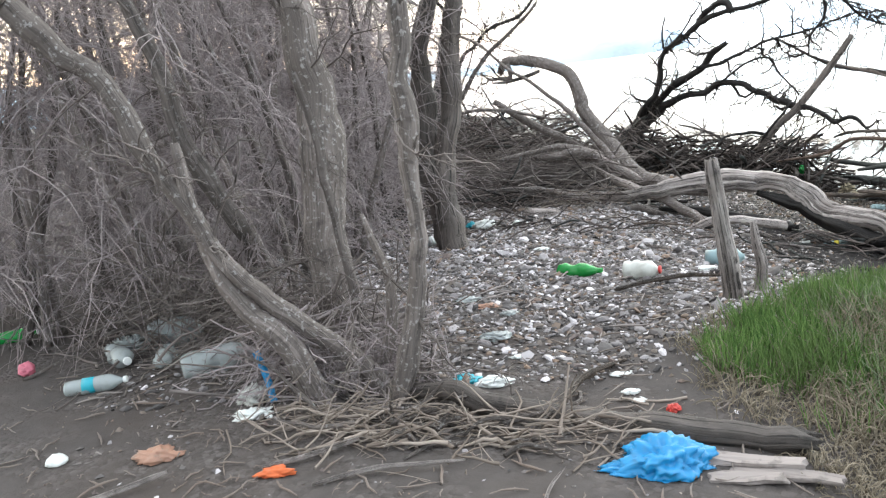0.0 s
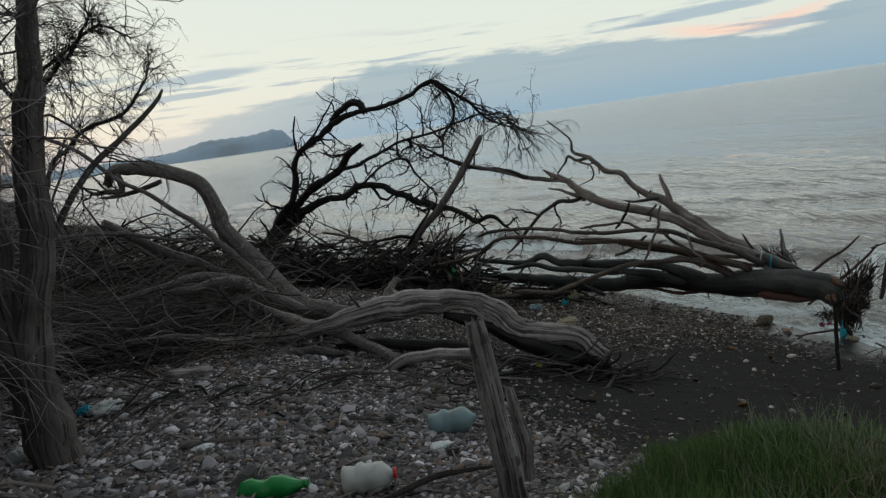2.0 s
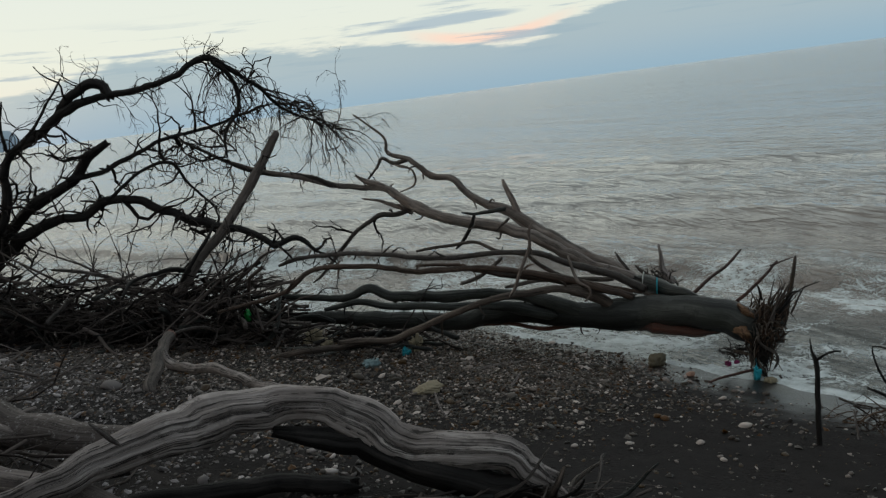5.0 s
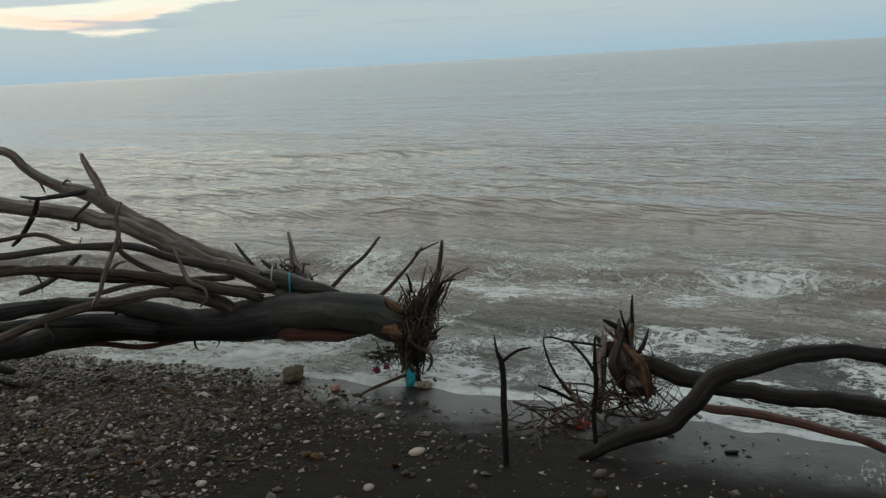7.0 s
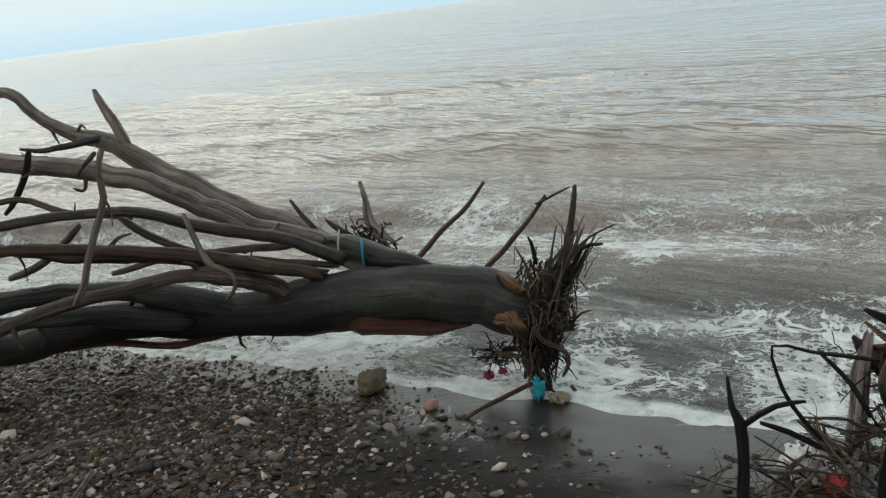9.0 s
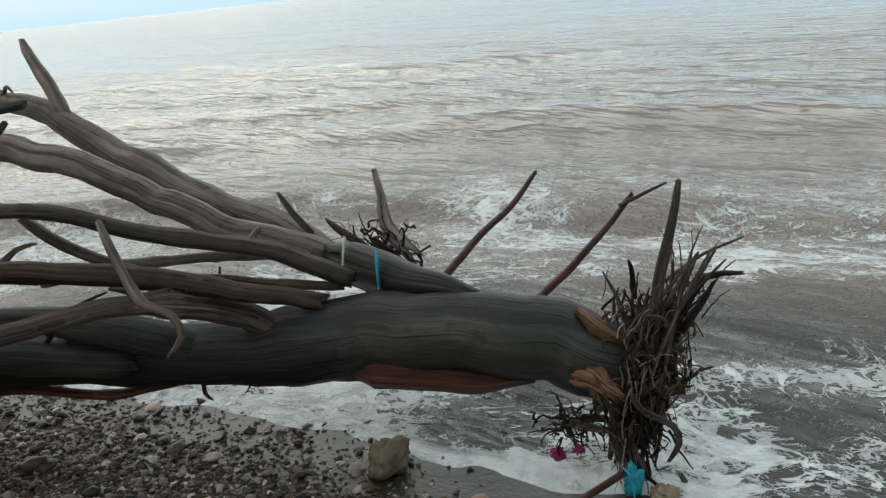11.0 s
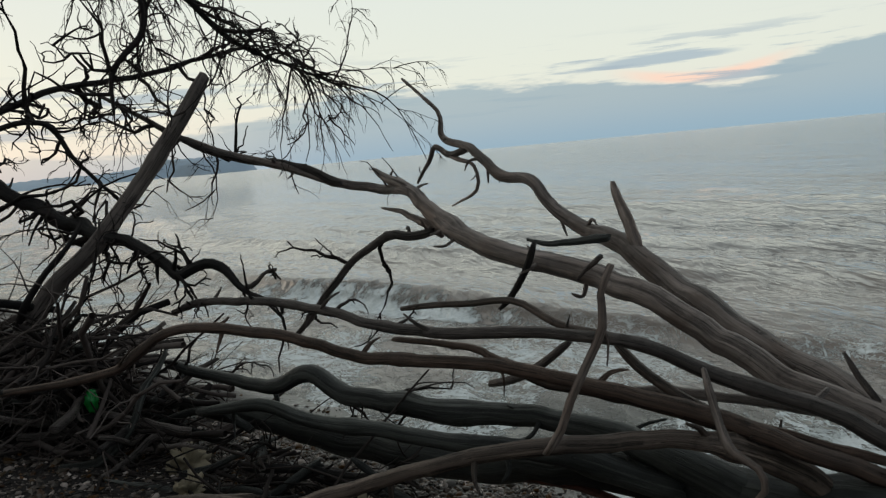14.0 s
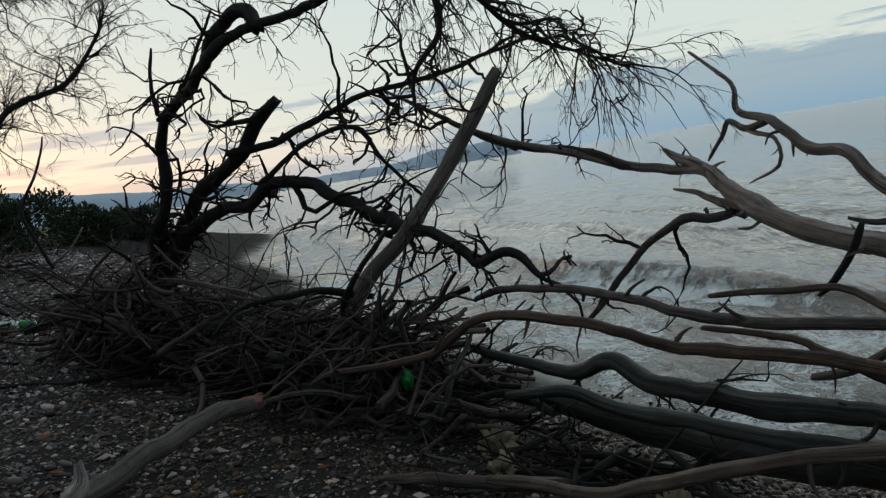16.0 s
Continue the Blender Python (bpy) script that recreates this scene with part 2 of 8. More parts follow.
BARK = wood_material("lichen-spotted grey bark", (0.25, 0.22, 0.19), (0.09, 0.078, 0.066), (0.15, 0.13, 0.11), 0.9, 0.7, (0.42, 0.41, 0.37), 0.0, 0.25, 0.35)
CUTWOOD = wood_material("torn orange wood", (0.30, 0.175, 0.09), (0.10, 0.055, 0.03), (0.14, 0.08, 0.045), 0.8)
PINKWOOD = wood_material("pinkish broken wood", (0.34, 0.19, 0.145), (0.17, 0.095, 0.07), (0.22, 0.13, 0.10), 0.8)
TWIG_GREY = twig_material("grey brush twigs", (0.27, 0.24, 0.21), (0.09, 0.078, 0.066))
TWIG_BRUSH = twig_material("grey-brown thicket twigs", (0.44, 0.39, 0.365), (0.20, 0.178, 0.165))
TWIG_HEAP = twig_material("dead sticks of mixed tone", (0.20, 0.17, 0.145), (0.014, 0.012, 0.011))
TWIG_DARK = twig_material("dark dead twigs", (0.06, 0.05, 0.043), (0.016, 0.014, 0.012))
STRAW = twig_material("bleached sticks and reeds", (0.42, 0.37, 0.30), (0.14, 0.115, 0.09))
ROOTS = twig_material("matted root fibres", (0.17, 0.115, 0.075), (0.022, 0.017, 0.014))


def ground_material():
    """Grey-brown sand, damp and dark towards the water, with fine gravel and debris."""
    m, t, b, c = material("beach sand")
    pos = c.outputs["Object"]
    fine = noise_tex(t, pos, 160.0, 3.0, 0.7)
    mid = noise_tex(t, pos, 9.0, 6.0, 0.65)
    big = noise_tex(t, pos, 0.9, 5.0, 0.6)
    vor = node(t, "ShaderNodeTexVoronoi", Scale=38.0)
    t.links.new(pos, vor.inputs["Vector"])
    col = mix(t, mid, (0.06, 0.055, 0.05), (0.135, 0.124, 0.11))
    col = mix(t, math_node(t, "MULTIPLY", smooth(t, big, 0.45, 0.65), 0.7), col, (0.085, 0.072, 0.060))
    gravel = ramp(t, vor.outputs["Color"], [(0.0, (0.05, 0.045, 0.04)), (0.5, (0.12, 0.108, 0.095)), (0.9, (0.20, 0.185, 0.165)), (1.0, (0.34, 0.32, 0.29))])
    patch = smooth(t, noise_tex(t, pos, 2.1, 4.0, 0.6), 0.45, 0.6)
    col = mix(t, math_node(t, "MULTIPLY", patch, 0.55), col, gravel)
    col = mix(t, math_node(t, "MULTIPLY", fine, 0.4), col, (0.04, 0.036, 0.03))
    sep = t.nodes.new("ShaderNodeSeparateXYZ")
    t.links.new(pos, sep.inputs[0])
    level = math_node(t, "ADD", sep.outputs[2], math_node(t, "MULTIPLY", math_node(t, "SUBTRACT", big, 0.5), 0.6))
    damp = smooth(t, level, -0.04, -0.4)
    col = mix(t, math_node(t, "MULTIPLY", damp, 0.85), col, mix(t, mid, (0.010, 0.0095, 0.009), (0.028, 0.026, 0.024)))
    soaked = math_node(t, "ADD", sep.outputs[2], math_node(t, "MULTIPLY", math_node(t, "SUBTRACT", noise_tex(t, pos, 1.6, 4.0, 0.6), 0.5), 0.25))
    # thin lines of froth left behind by the last wash
    trail = noise_tex(t, stretched(t, pos, 0.6, 1.7, 1.0), 2.4, 5.0, 0.6, 0.8)
    line = smooth(t, math_node(t, "ABSOLUTE", math_node(t, "SUBTRACT", trail, 0.5)), 0.016, 0.004)
    band = math_node(t, "MULTIPLY", smooth(t, sep.outputs[2], -1.24, -1.30), smooth(t, noise_tex(t, pos, 1.1, 3.0, 0.5), 0.5, 0.58))
    broken = smooth(t, noise_tex(t, pos, 26.0, 4.0, 0.7), 0.42, 0.56)
    col = mix(t, math_node(t, "MULTIPLY", math_node(t, "MULTIPLY", line, broken), math_node(t, "MULTIPLY", band, 0.8)), rosy(t, col), (0.5, 0.54, 0.53))
    t.links.new(col, b.inputs["Base Color"])
    rough = math_node(t, "SUBTRACT", 0.92, math_node(t, "MULTIPLY", smooth(t, soaked, -1.16, -1.34), 0.62))
    t.links.new(rough, b.inputs["Roughness"])
    t.links.new(math_node(t, "ADD", 0.08, math_node(t, "MULTIPLY", smooth(t, soaked, -1.14, -1.34), 0.27)), b.inputs["Specular IOR Level"])
    h = math_node(t, "ADD", math_node(t, "MULTIPLY", fine, 0.25), math_node(t, "ADD", mid, math_node(t, "MULTIPLY", math_node(t, "MULTIPLY", vor.outputs["Distance"], patch), -1.2)))
    relief = node(t, "ShaderNodeBump", Distance=0.02)
    t.links.new(math_node(t, "SUBTRACT", 0.7, math_node(t, "MULTIPLY", smooth(t, soaked, -1.14, -1.32), 0.55)), relief.inputs["Strength"])
    t.links.new(h, relief.inputs["Height"])
    t.links.new(relief.outputs[0], b.inputs["Normal"])
    return m


def stone_material(source):
    """Beach stones of mixed greys, browns and whites; one tone to each stone."""
    m, t, b, c = material("beach stones " + source)
    if source == "single":
        n = t.nodes.new("ShaderNodeObjectInfo")
    else:
        n = t.nodes.new("ShaderNodeNewGeometry")
    rnd = n.outputs["Random" if source == "single" else "Random Per Island"]
    col = ramp(t, rnd, [(0.0, (0.04, 0.038, 0.036)), (0.16, (0.10, 0.094, 0.087)), (0.36, (0.15, 0.138, 0.122)), (0.44, (0.18, 0.142, 0.105)), (0.49, (0.24, 0.165, 0.11)), (0.53, (0.14, 0.106, 0.09)),
                        (0.58, (0.19, 0.18, 0.168)), (0.74, (0.26, 0.249, 0.236)), (0.86, (0.39, 0.376, 0.36)), (0.93, (0.60, 0.58, 0.56)), (0.98, (0.84, 0.82, 0.79))])
    mott = noise_tex(t, c.outputs["Object"], 45.0, 4.0, 0.65)
    col = mix(t, math_node(t, "MULTIPLY", mott, 0.35), col, (0.12, 0.11, 0.10))
    sep = t.nodes.new("ShaderNodeSeparateXYZ")
    geo = t.nodes.new("ShaderNodeNewGeometry")
    t.links.new(geo.outputs["Position"], sep.inputs[0])
    wet = smooth(t, sep.outputs[2], -0.1, -0.7)
    soak = t.nodes.new("ShaderNodeGamma")
    soak.inputs[1].default_value = 1.55
    t.links.new(col, soak.inputs[0])
    col = mix(t, wet, col, mix(t, 1.0, soak.outputs[0], (0.95, 0.92, 0.89), "MULTIPLY"))
    vivid = t.nodes.new("ShaderNodeHueSaturation")
    t.links.new(math_node(t, "ADD", 1.0, math_node(t, "MULTIPLY", wet, 0.7)), vivid.inputs["Saturation"])
    t.links.new(col, vivid.inputs["Color"])
    t.links.new(rosy(t, vivid.outputs[0]), b.inputs["Base Color"])
    t.links.new(math_node(t, "SUBTRACT", 0.85, math_node(t, "MULTIPLY", wet, 0.45)), b.inputs["Roughness"])
    b.inputs["Specular IOR Level"].default_value = 0.35
    bump(t, b, mott, 0.4, 0.006)
    return m


def sea_material():
    """Silty water that mirrors the low sky, with sheets and lace of foam in the wash."""
    m, t, b, c = material("sea water")
    pos = c.outputs["Object"]
    off = t.nodes.new("ShaderNodeAttribute")
    off.attribute_name = "offshore"
    far = off.outputs["Fac"]
    big = noise_tex(t, pos, 0.35, 4.0, 0.6)
    murk = mix(t, smooth(t, far, 2.5, 16.0), (0.26, 0.22, 0.195), (0.29, 0.285, 0.28))
    murk = mix(t, math_node(t, "MULTIPLY", smooth(t, big, 0.45, 0.7), 0.4), murk, (0.25, 0.215, 0.19))
    murk = mix(t, smooth(t, far, 2.6, 1.2), murk, (0.045, 0.045, 0.04))
    warp = mix(t, 0.22, pos, node_colour(t, pos, 1.3))
    warp = mix(t, 0.07, warp, node_colour(t, pos, 6.0))
    blob = noise_tex(t, stretched(t, pos, 1.0, 0.6, 1.0), 0.9, 6.0, 0.62, 0.6)
    cover = ramp(t, math_node(t, "DIVIDE", far, 10.0, clamp=True), [(0, (1.0, 1.0, 1.0)), (0.006, (0.5, 0.5, 0.5)), (0.015, (0.38, 0.38, 0.38)), (0.10, (0.36, 0.36, 0.36)), (0.2, (0.30, 0.30, 0.30)), (0.32, (0.22, 0.22, 0.22)), (0.45, (0.12, 0.12, 0.12)), (0.6, (0, 0, 0))])
    thick = math_node(t, "MULTIPLY", cover, smooth(t, blob, 0.42, 0.64))
    thick = math_node(t, "ADD", thick, math_node(t, "MULTIPLY", cover, 0.05))
    foam = None
    for scale, share, twist in ((2.6, 0.20, 1.3), (6.5, 0.22, 1.6), (15.0, 0.20, 1.0)):
        n = noise_tex(t, stretched(t, warp, 1.0, 0.62, 1.0, scale, 2.0), scale, 5.0, 0.6, twist)
        ridge = math_node(t, "ABSOLUTE", math_node(t, "SUBTRACT", n, 0.5))
        lace = smooth(t, math_node(t, "SUBTRACT", ridge, math_node(t, "MULTIPLY", thick, share)), 0.006, -0.010)
        foam = lace if foam is None else math_node(t, "MAXIMUM", foam, math_node(t, "MULTIPLY", lace, 0.7))
    foam = math_node(t, "MULTIPLY", foam, smooth(t, cover, 0.02, 0.22))
    rim = math_node(t, "MULTIPLY", smooth(t, far, 0.15, 0.07), smooth(t, noise_tex(t, pos, 2.2, 4.0, 0.6), 0.36, 0.48))
    foam = math_node(t, "MAXIMUM", foam, rim)
    crest = t.nodes.new("ShaderNodeAttribute")
    crest.attribute_name = "crest"
    spill = smooth(t, math_node(t, "ADD", crest.outputs["Fac"], math_node(t, "MULTIPLY", noise_tex(t, warp, 8.0, 7.0, 0.75), 1.2)), 1.02, 1.2)
    foam = math_node(t, "MAXIMUM", foam, spill, clamp=True)
    froth = mix(t, smooth(t, noise_tex(t, pos, 7.0, 6.0, 0.7), 0.35, 0.65), (0.62, 0.66, 0.66), (0.82, 0.86, 0.87))
    col = mix(t, foam, murk, froth)
    t.links.new(col, b.inputs["Base Color"])
    t.links.new(math_node(t, "ADD", math_node(t, "ADD", 0.05, math_node(t, "MULTIPLY", smooth(t, far, 8.0, 80.0), 0.06)), math_node(t, "MULTIPLY", foam, 0.6)), b.inputs["Roughness"])
    b.inputs["IOR"].default_value = 1.333
    slant = t.nodes.new("ShaderNodeMapping")
    slant.inputs["Rotation"].default_value = (0, 0, radians(16))
    t.links.new(pos, slant.inputs[0])
    along = slant.outputs[0]

    def ridged(sx, sy, scale, detail):
        n = noise_tex(t, stretched(t, along, sx, sy, 1.0), scale, detail, 0.55, 0.3)
        return math_node(t, "SUBTRACT", 1.0, math_node(t, "ABSOLUTE", math_node(t, "SUBTRACT", math_node(t, "MULTIPLY", n, 2.0), 1.0)))

    ripple, chop = ridged(1.0, 0.32, 4.6, 3.0), ridged(1.0, 0.26, 1.6, 3.0)
    swell = noise_tex(t, stretched(t, along, 0.30, 0.06, 1.0), 1.0, 3.0, 0.55)
    roll = noise_tex(t, stretched(t, along, 0.07, 0.012, 1.0), 1.0, 3.0, 0.55)
    open_water = math_node(t, "ADD", 0.25, math_node(t, "MULTIPLY", smooth(t, far, 1.5, 6.0), 0.75))
    h = math_node(t, "ADD", math_node(t, "MULTIPLY", math_node(t, "MULTIPLY", ripple, open_water), 0.045), math_node(t, "MULTIPLY", math_node(t, "MULTIPLY", chop, open_water), 0.16))
    h = math_node(t, "ADD", h, math_node(t, "ADD", math_node(t, "MULTIPLY", swell, 0.4), math_node(t, "MULTIPLY", roll, 1.6)))
    h = math_node(t, "ADD", h, math_node(t, "MULTIPLY", math_node(t, "MULTIPLY", foam, noise_tex(t, warp, 12.0, 4.0, 0.6)), 0.05))
    bump(t, b, h, 1.0, 1.0)
    return m


def node_colour(t, vec, scale):
    n = node(t, "ShaderNodeTexNoise", Scale=scale, Detail=3.0)
    t.links.new(vec, n.inputs["Vector"])
    return n.outputs["Color"]


SAND, STONE, STONES, WATER = ground_material(), stone_material("single"), stone_material("joined"), sea_material()
GRASS = twig_material("green salt-marsh grass", (0.25, 0.36, 0.11), (0.05, 0.115, 0.03), 0.0, 0.6)
DRYGRASS = twig_material("dry tan grass", (0.40, 0.35, 0.25), (0.15, 0.13, 0.09))
SAGE = twig_material("grey-green bushy stalks", (0.36, 0.39, 0.25), (0.11, 0.145, 0.075), 0.0)
LEAF = twig_material("dark scrub leaves", (0.085, 0.10, 0.062), (0.03, 0.042, 0.026), 0.0)
# The haze of distance is painted into this pale blue base colour.
LAND = plain_material("distant land with painted haze", (0.42, 0.52, 0.63), 1.0, 0.2, 0.004, 0.0, 0.0, 0.0)


# ---- mesh helpers ----
rng = np.random.default_rng(7)


def mesh_of(name, verts, quads=(), tris=(), mat=None, uvs=None, shade=True, attrs=()):
    """A mesh from arrays of corners, four-sided and three-sided faces; uvs: one pair for each corner."""
    me = bpy.data.meshes.new(name)
    verts = np.asarray(verts, np.float32)
    quads = np.asarray(quads, np.int32).reshape(-1, 4)
    tris = np.asarray(tris, np.int32).reshape(-1, 3)
    me.vertices.add(len(verts))
    me.vertices.foreach_set("co", verts.ravel())
    loops = np.concatenate([quads.ravel(), tris.ravel()])
    sizes = np.concatenate([np.full(len(quads), 4), np.full(len(tris), 3)])
    me.loops.add(len(loops))
    me.loops.foreach_set("vertex_index", loops)
    me.polygons.add(len(sizes))
    me.polygons.foreach_set("loop_start", np.concatenate([[0], np.cumsum(sizes)[:-1]]).astype(np.int32))
    me.polygons.foreach_set("use_smooth", np.full(len(sizes), shade))
    if uvs is not None:
        layer = me.uv_layers.new(name="UVMap")
        layer.data.foreach_set("uv", np.asarray(uvs, np.float32)[loops].ravel())
    for key, values in attrs:
        me.attributes.new(key, "FLOAT", "POINT").data.foreach_set("value", np.asarray(values, np.float32))
    me.update(calc_edges=True)
    me.validate()
    if mat:
        me.materials.append(mat)
    return me


def thing(name, label, category, at=(0, 0, 0), group="", kind=""):
    ob = new(name)
    ob.location = at
    ob.empty_display_size = 0.1
    return tagged(ob, label, category, group, kind)


def part(name, me, parent, label="", kind=""):
    """A mesh in world coordinates, hung under its thing or part."""
    ob = new(name, me)
    ob.parent = parent
    bpy.context.view_layer.update()
    ob.matrix_parent_inverse = parent.matrix_world.inverted()
    return tagged(ob, label, kind=kind)


def unit(v):
    return v / (np.linalg.norm(v, axis=-1, keepdims=True) + 1e-9)


def spline(points, step):
    """Points on a smooth line through the control points, about a step apart."""
    p = np.asarray(points, float)
    if len(p) == 2:
        p = np.array([p[0], (p[0] + p[1]) / 2, p[1]])
    ends = np.vstack([2 * p[0] - p[1], p, 2 * p[-1] - p[-2]])
    out = []
    for k in range(1, len(ends) - 2):
        a, b, c, d = ends[k - 1 : k + 3]
        n = max(2, int(np.linalg.norm((c - b)[:3]) / step))
        u = np.linspace(0, 1, n, endpoint=False)[:, None]
        out.append(0.5 * (2 * b + (c - a) * u + (2 * a - 5 * b + 4 * c - d) * u**2 + (3 * b - a - 3 * c + d) * u**3))
    out.append(p[-1:])
    q = np.vstack(out)
    q[:, 3] = np.maximum(q[:, 3], 0.003)
    return q


def limb(points, mat, sides=9, step=0.05, rough=0.10, ridges=0.05, knots=0.7, seed=0, torn=False, flutes=0.0, gnarl=0.3):
    """A tapering limb along control points (x, y, z, radius): crooked, lumpy and fluted, with broken ends."""
    q = spline(points, step)
    r = np.random.default_rng(seed + int(abs(q[0, 0]) * 1000) + len(q))
    c, rad = q[:, :3], q[:, 3].copy()
    n = len(c)
    tan = unit(np.gradient(c, axis=0))
    side = unit(np.cross(tan[0], (0.3, 0.2, 1.0)))
    length = np.concatenate([[0], np.cumsum(np.linalg.norm(np.diff(c, axis=0), axis=1))])
    ease = np.minimum(1, np.minimum(length, length[-1] - length) / 0.15)[:, None]
    for wave in (0.42, 0.19, 0.09):
        marks = np.arange(0, length[-1] + 2 * wave, wave)
        bends = r.normal(0, 1, (len(marks), 3))
        c = c + ease * gnarl * (wave / 0.42) ** 0.6 * np.clip(rad, 0.004, 0.05)[:, None] * np.stack([np.interp(length, marks, bends[:, a]) for a in range(3)], 1)
    for _ in range(max(1, int(knots * length[-1] * 2.0))):
        at, size = r.uniform(0, length[-1]), r.uniform(0.03, 0.24)
        rad *= 1 + size * np.exp(-(((length - at) / (0.025 + 0.9 * rad.mean())) ** 2))
    ang = np.arange(sides) / sides * 2 * np.pi
    tan = unit(np.gradient(c, axis=0))
    ph = r.uniform(0, 6.28, 6)
    verts, uvs, drift = [], [], r.normal(0, 0.7, sides)
    for k in range(n):
        side = unit(side - tan[k] * (side @ tan[k]))
        up = np.cross(tan[k], side)
        s = length[k]
        shape = ridges * (np.sin(3 * ang + ph[0] + 1.3 * np.sin(1.7 * s + ph[3])) + 0.7 * np.sin(5 * ang + ph[1] + 1.1 * np.sin(2.3 * s + ph[4])))
        if flutes:
            shape = shape - flutes * (1 - np.abs(np.sin(4.5 * ang + ph[2] + 0.8 * np.sin(1.9 * s + ph[5])))) ** 3 - 0.6 * flutes * (1 - np.abs(np.sin(3.5 * ang + ph[4] + 1.2 * np.sin(1.3 * s)))) ** 4
        drift = 0.85 * drift + 0.5 * r.normal(0, 1, sides)
        bumps = 1 + shape + rough * 0.5 * drift
        ring = c[k] + rad[k] * bumps[:, None] * (np.cos(ang)[:, None] * side + np.sin(ang)[:, None] * up)
        if k in (0, n - 1):
            jag = r.uniform(0, 2.0, sides) if torn else r.uniform(0, 0.8, sides)
            ring = c[k] + (ring - c[k]) * r.uniform(0.55, 1.0, sides)[:, None] + tan[k] * (1 if k else -1) * (jag * rad[k])[:, None]
        verts.append(ring)
        uvs.append(np.stack([ang * 0.16 * (0.4 + rad.mean() / 0.1), np.full(sides, s)], 1))
    verts = np.vstack(verts + [c[:1] - tan[:1] * rad[0] * 0.1, c[-1:] + tan[-1:] * rad[-1] * 0.1])
    uvs = np.vstack(uvs + [[[0, 0]], [[0, length[-1]]]])
    i, j = np.meshgrid(np.arange(n - 1), np.arange(sides), indexing="ij")
    a, b = i * sides + j, i * sides + (j + 1) % sides
    quads = np.stack([a, b, b + sides, a + sides], -1).reshape(-1, 4)
    k = np.arange(sides)
    tris = np.vstack([np.stack([np.roll(k, -1), k, np.full(sides, n * sides)], 1),
                      np.stack([k + (n - 1) * sides, np.roll(k, -1) + (n - 1) * sides, np.full(sides, n * sides + 1)], 1)])
    return mesh_of("limb", verts, quads, tris, mat, uvs)


def stubs(branch, points, mat, count, seed, long=1.0):
    """Short broken side shoots on a limb."""
    r = np.random.default_rng(seed)
    q = spline(points, 0.05)
    tan = unit(np.gradient(q[:, :3], axis=0))
    for k in r.integers(int(0.08 * len(q)), max(int(0.9 * len(q)), 1), count):
        rad = min(q[k, 3], 0.035)
        way = unit(tan[k] * r.uniform(-0.2, 1.0) * r.choice([1, -1]) + unit(r.normal(0, 1, 3)))
        ln = long * r.uniform(0.05, 0.16) + rad
        a = q[k, :3]
        b = a + way * (rad + ln * 0.5)
        e = b + unit(way + r.normal(0, 0.45, 3)) * ln * 0.6
        part("stub", limb([(*a, rad * 0.5), (*b, rad * r.uniform(0.25, 0.38)), (*e, rad * r.uniform(0.12, 0.22))], mat, 6, 0.03, 0.08, seed=seed + int(k)), branch)


def tubes(lines, radii, mat, sides=3, name="twigs"):
    """Many thin twigs at once: lines (count, points, 3) and radii (count, points)."""
    p, r = np.asarray(lines, float), np.asarray(radii, float)
    n, k = p.shape[:2]
    tan = np.gradient(p, axis=1)
    tan /= np.linalg.norm(tan, axis=2, keepdims=True) + 1e-9
    ref = np.where(np.abs(tan[..., 2:]) > 0.9, np.array([1.0, 0, 0]), np.array([0, 0, 1.0]))
    side = np.cross(tan, ref)
    side /= np.linalg.norm(side, axis=2, keepdims=True) + 1e-9
    up = np.cross(tan, side)
    ang = np.arange(sides) / sides * 2 * np.pi
    v = p[:, :, None] + r[:, :, None, None] * (np.cos(ang)[:, None] * side[:, :, None] + np.sin(ang)[:, None] * up[:, :, None])
    base = (np.arange(n) * k * sides)[:, None, None]
    i, j = np.meshgrid(np.arange(k - 1), np.arange(sides), indexing="ij")
    a, b = i * sides + j, i * sides + (j + 1) % sides
    quads = (np.stack([a, b, b + sides, a + sides], -1).reshape(1, -1, 4) + base).reshape(-1, 4)
    return mesh_of(name, v.reshape(-1, 3), quads, (), mat)


def grow(starts, ways, lengths, droop, bend, points=5, r=None):
    """Curved twigs from starts along ways: lines (count, points, 3). droop pulls them down towards the tip."""
    r = r or rng
    n = len(starts)
    step = (np.asarray(lengths) / (points - 1))[:, None]
    d, p, out = unit(np.asarray(ways, float)), np.asarray(starts, float).copy(), [np.asarray(starts, float)]
    for k in range(points - 1):
        d = unit(d + r.normal(0, bend, (n, 3)) + np.array([0, 0, -droop]) * (k + 1) / points)
        p = p + d * step
        out.append(p)
    return np.stack(out, 1)


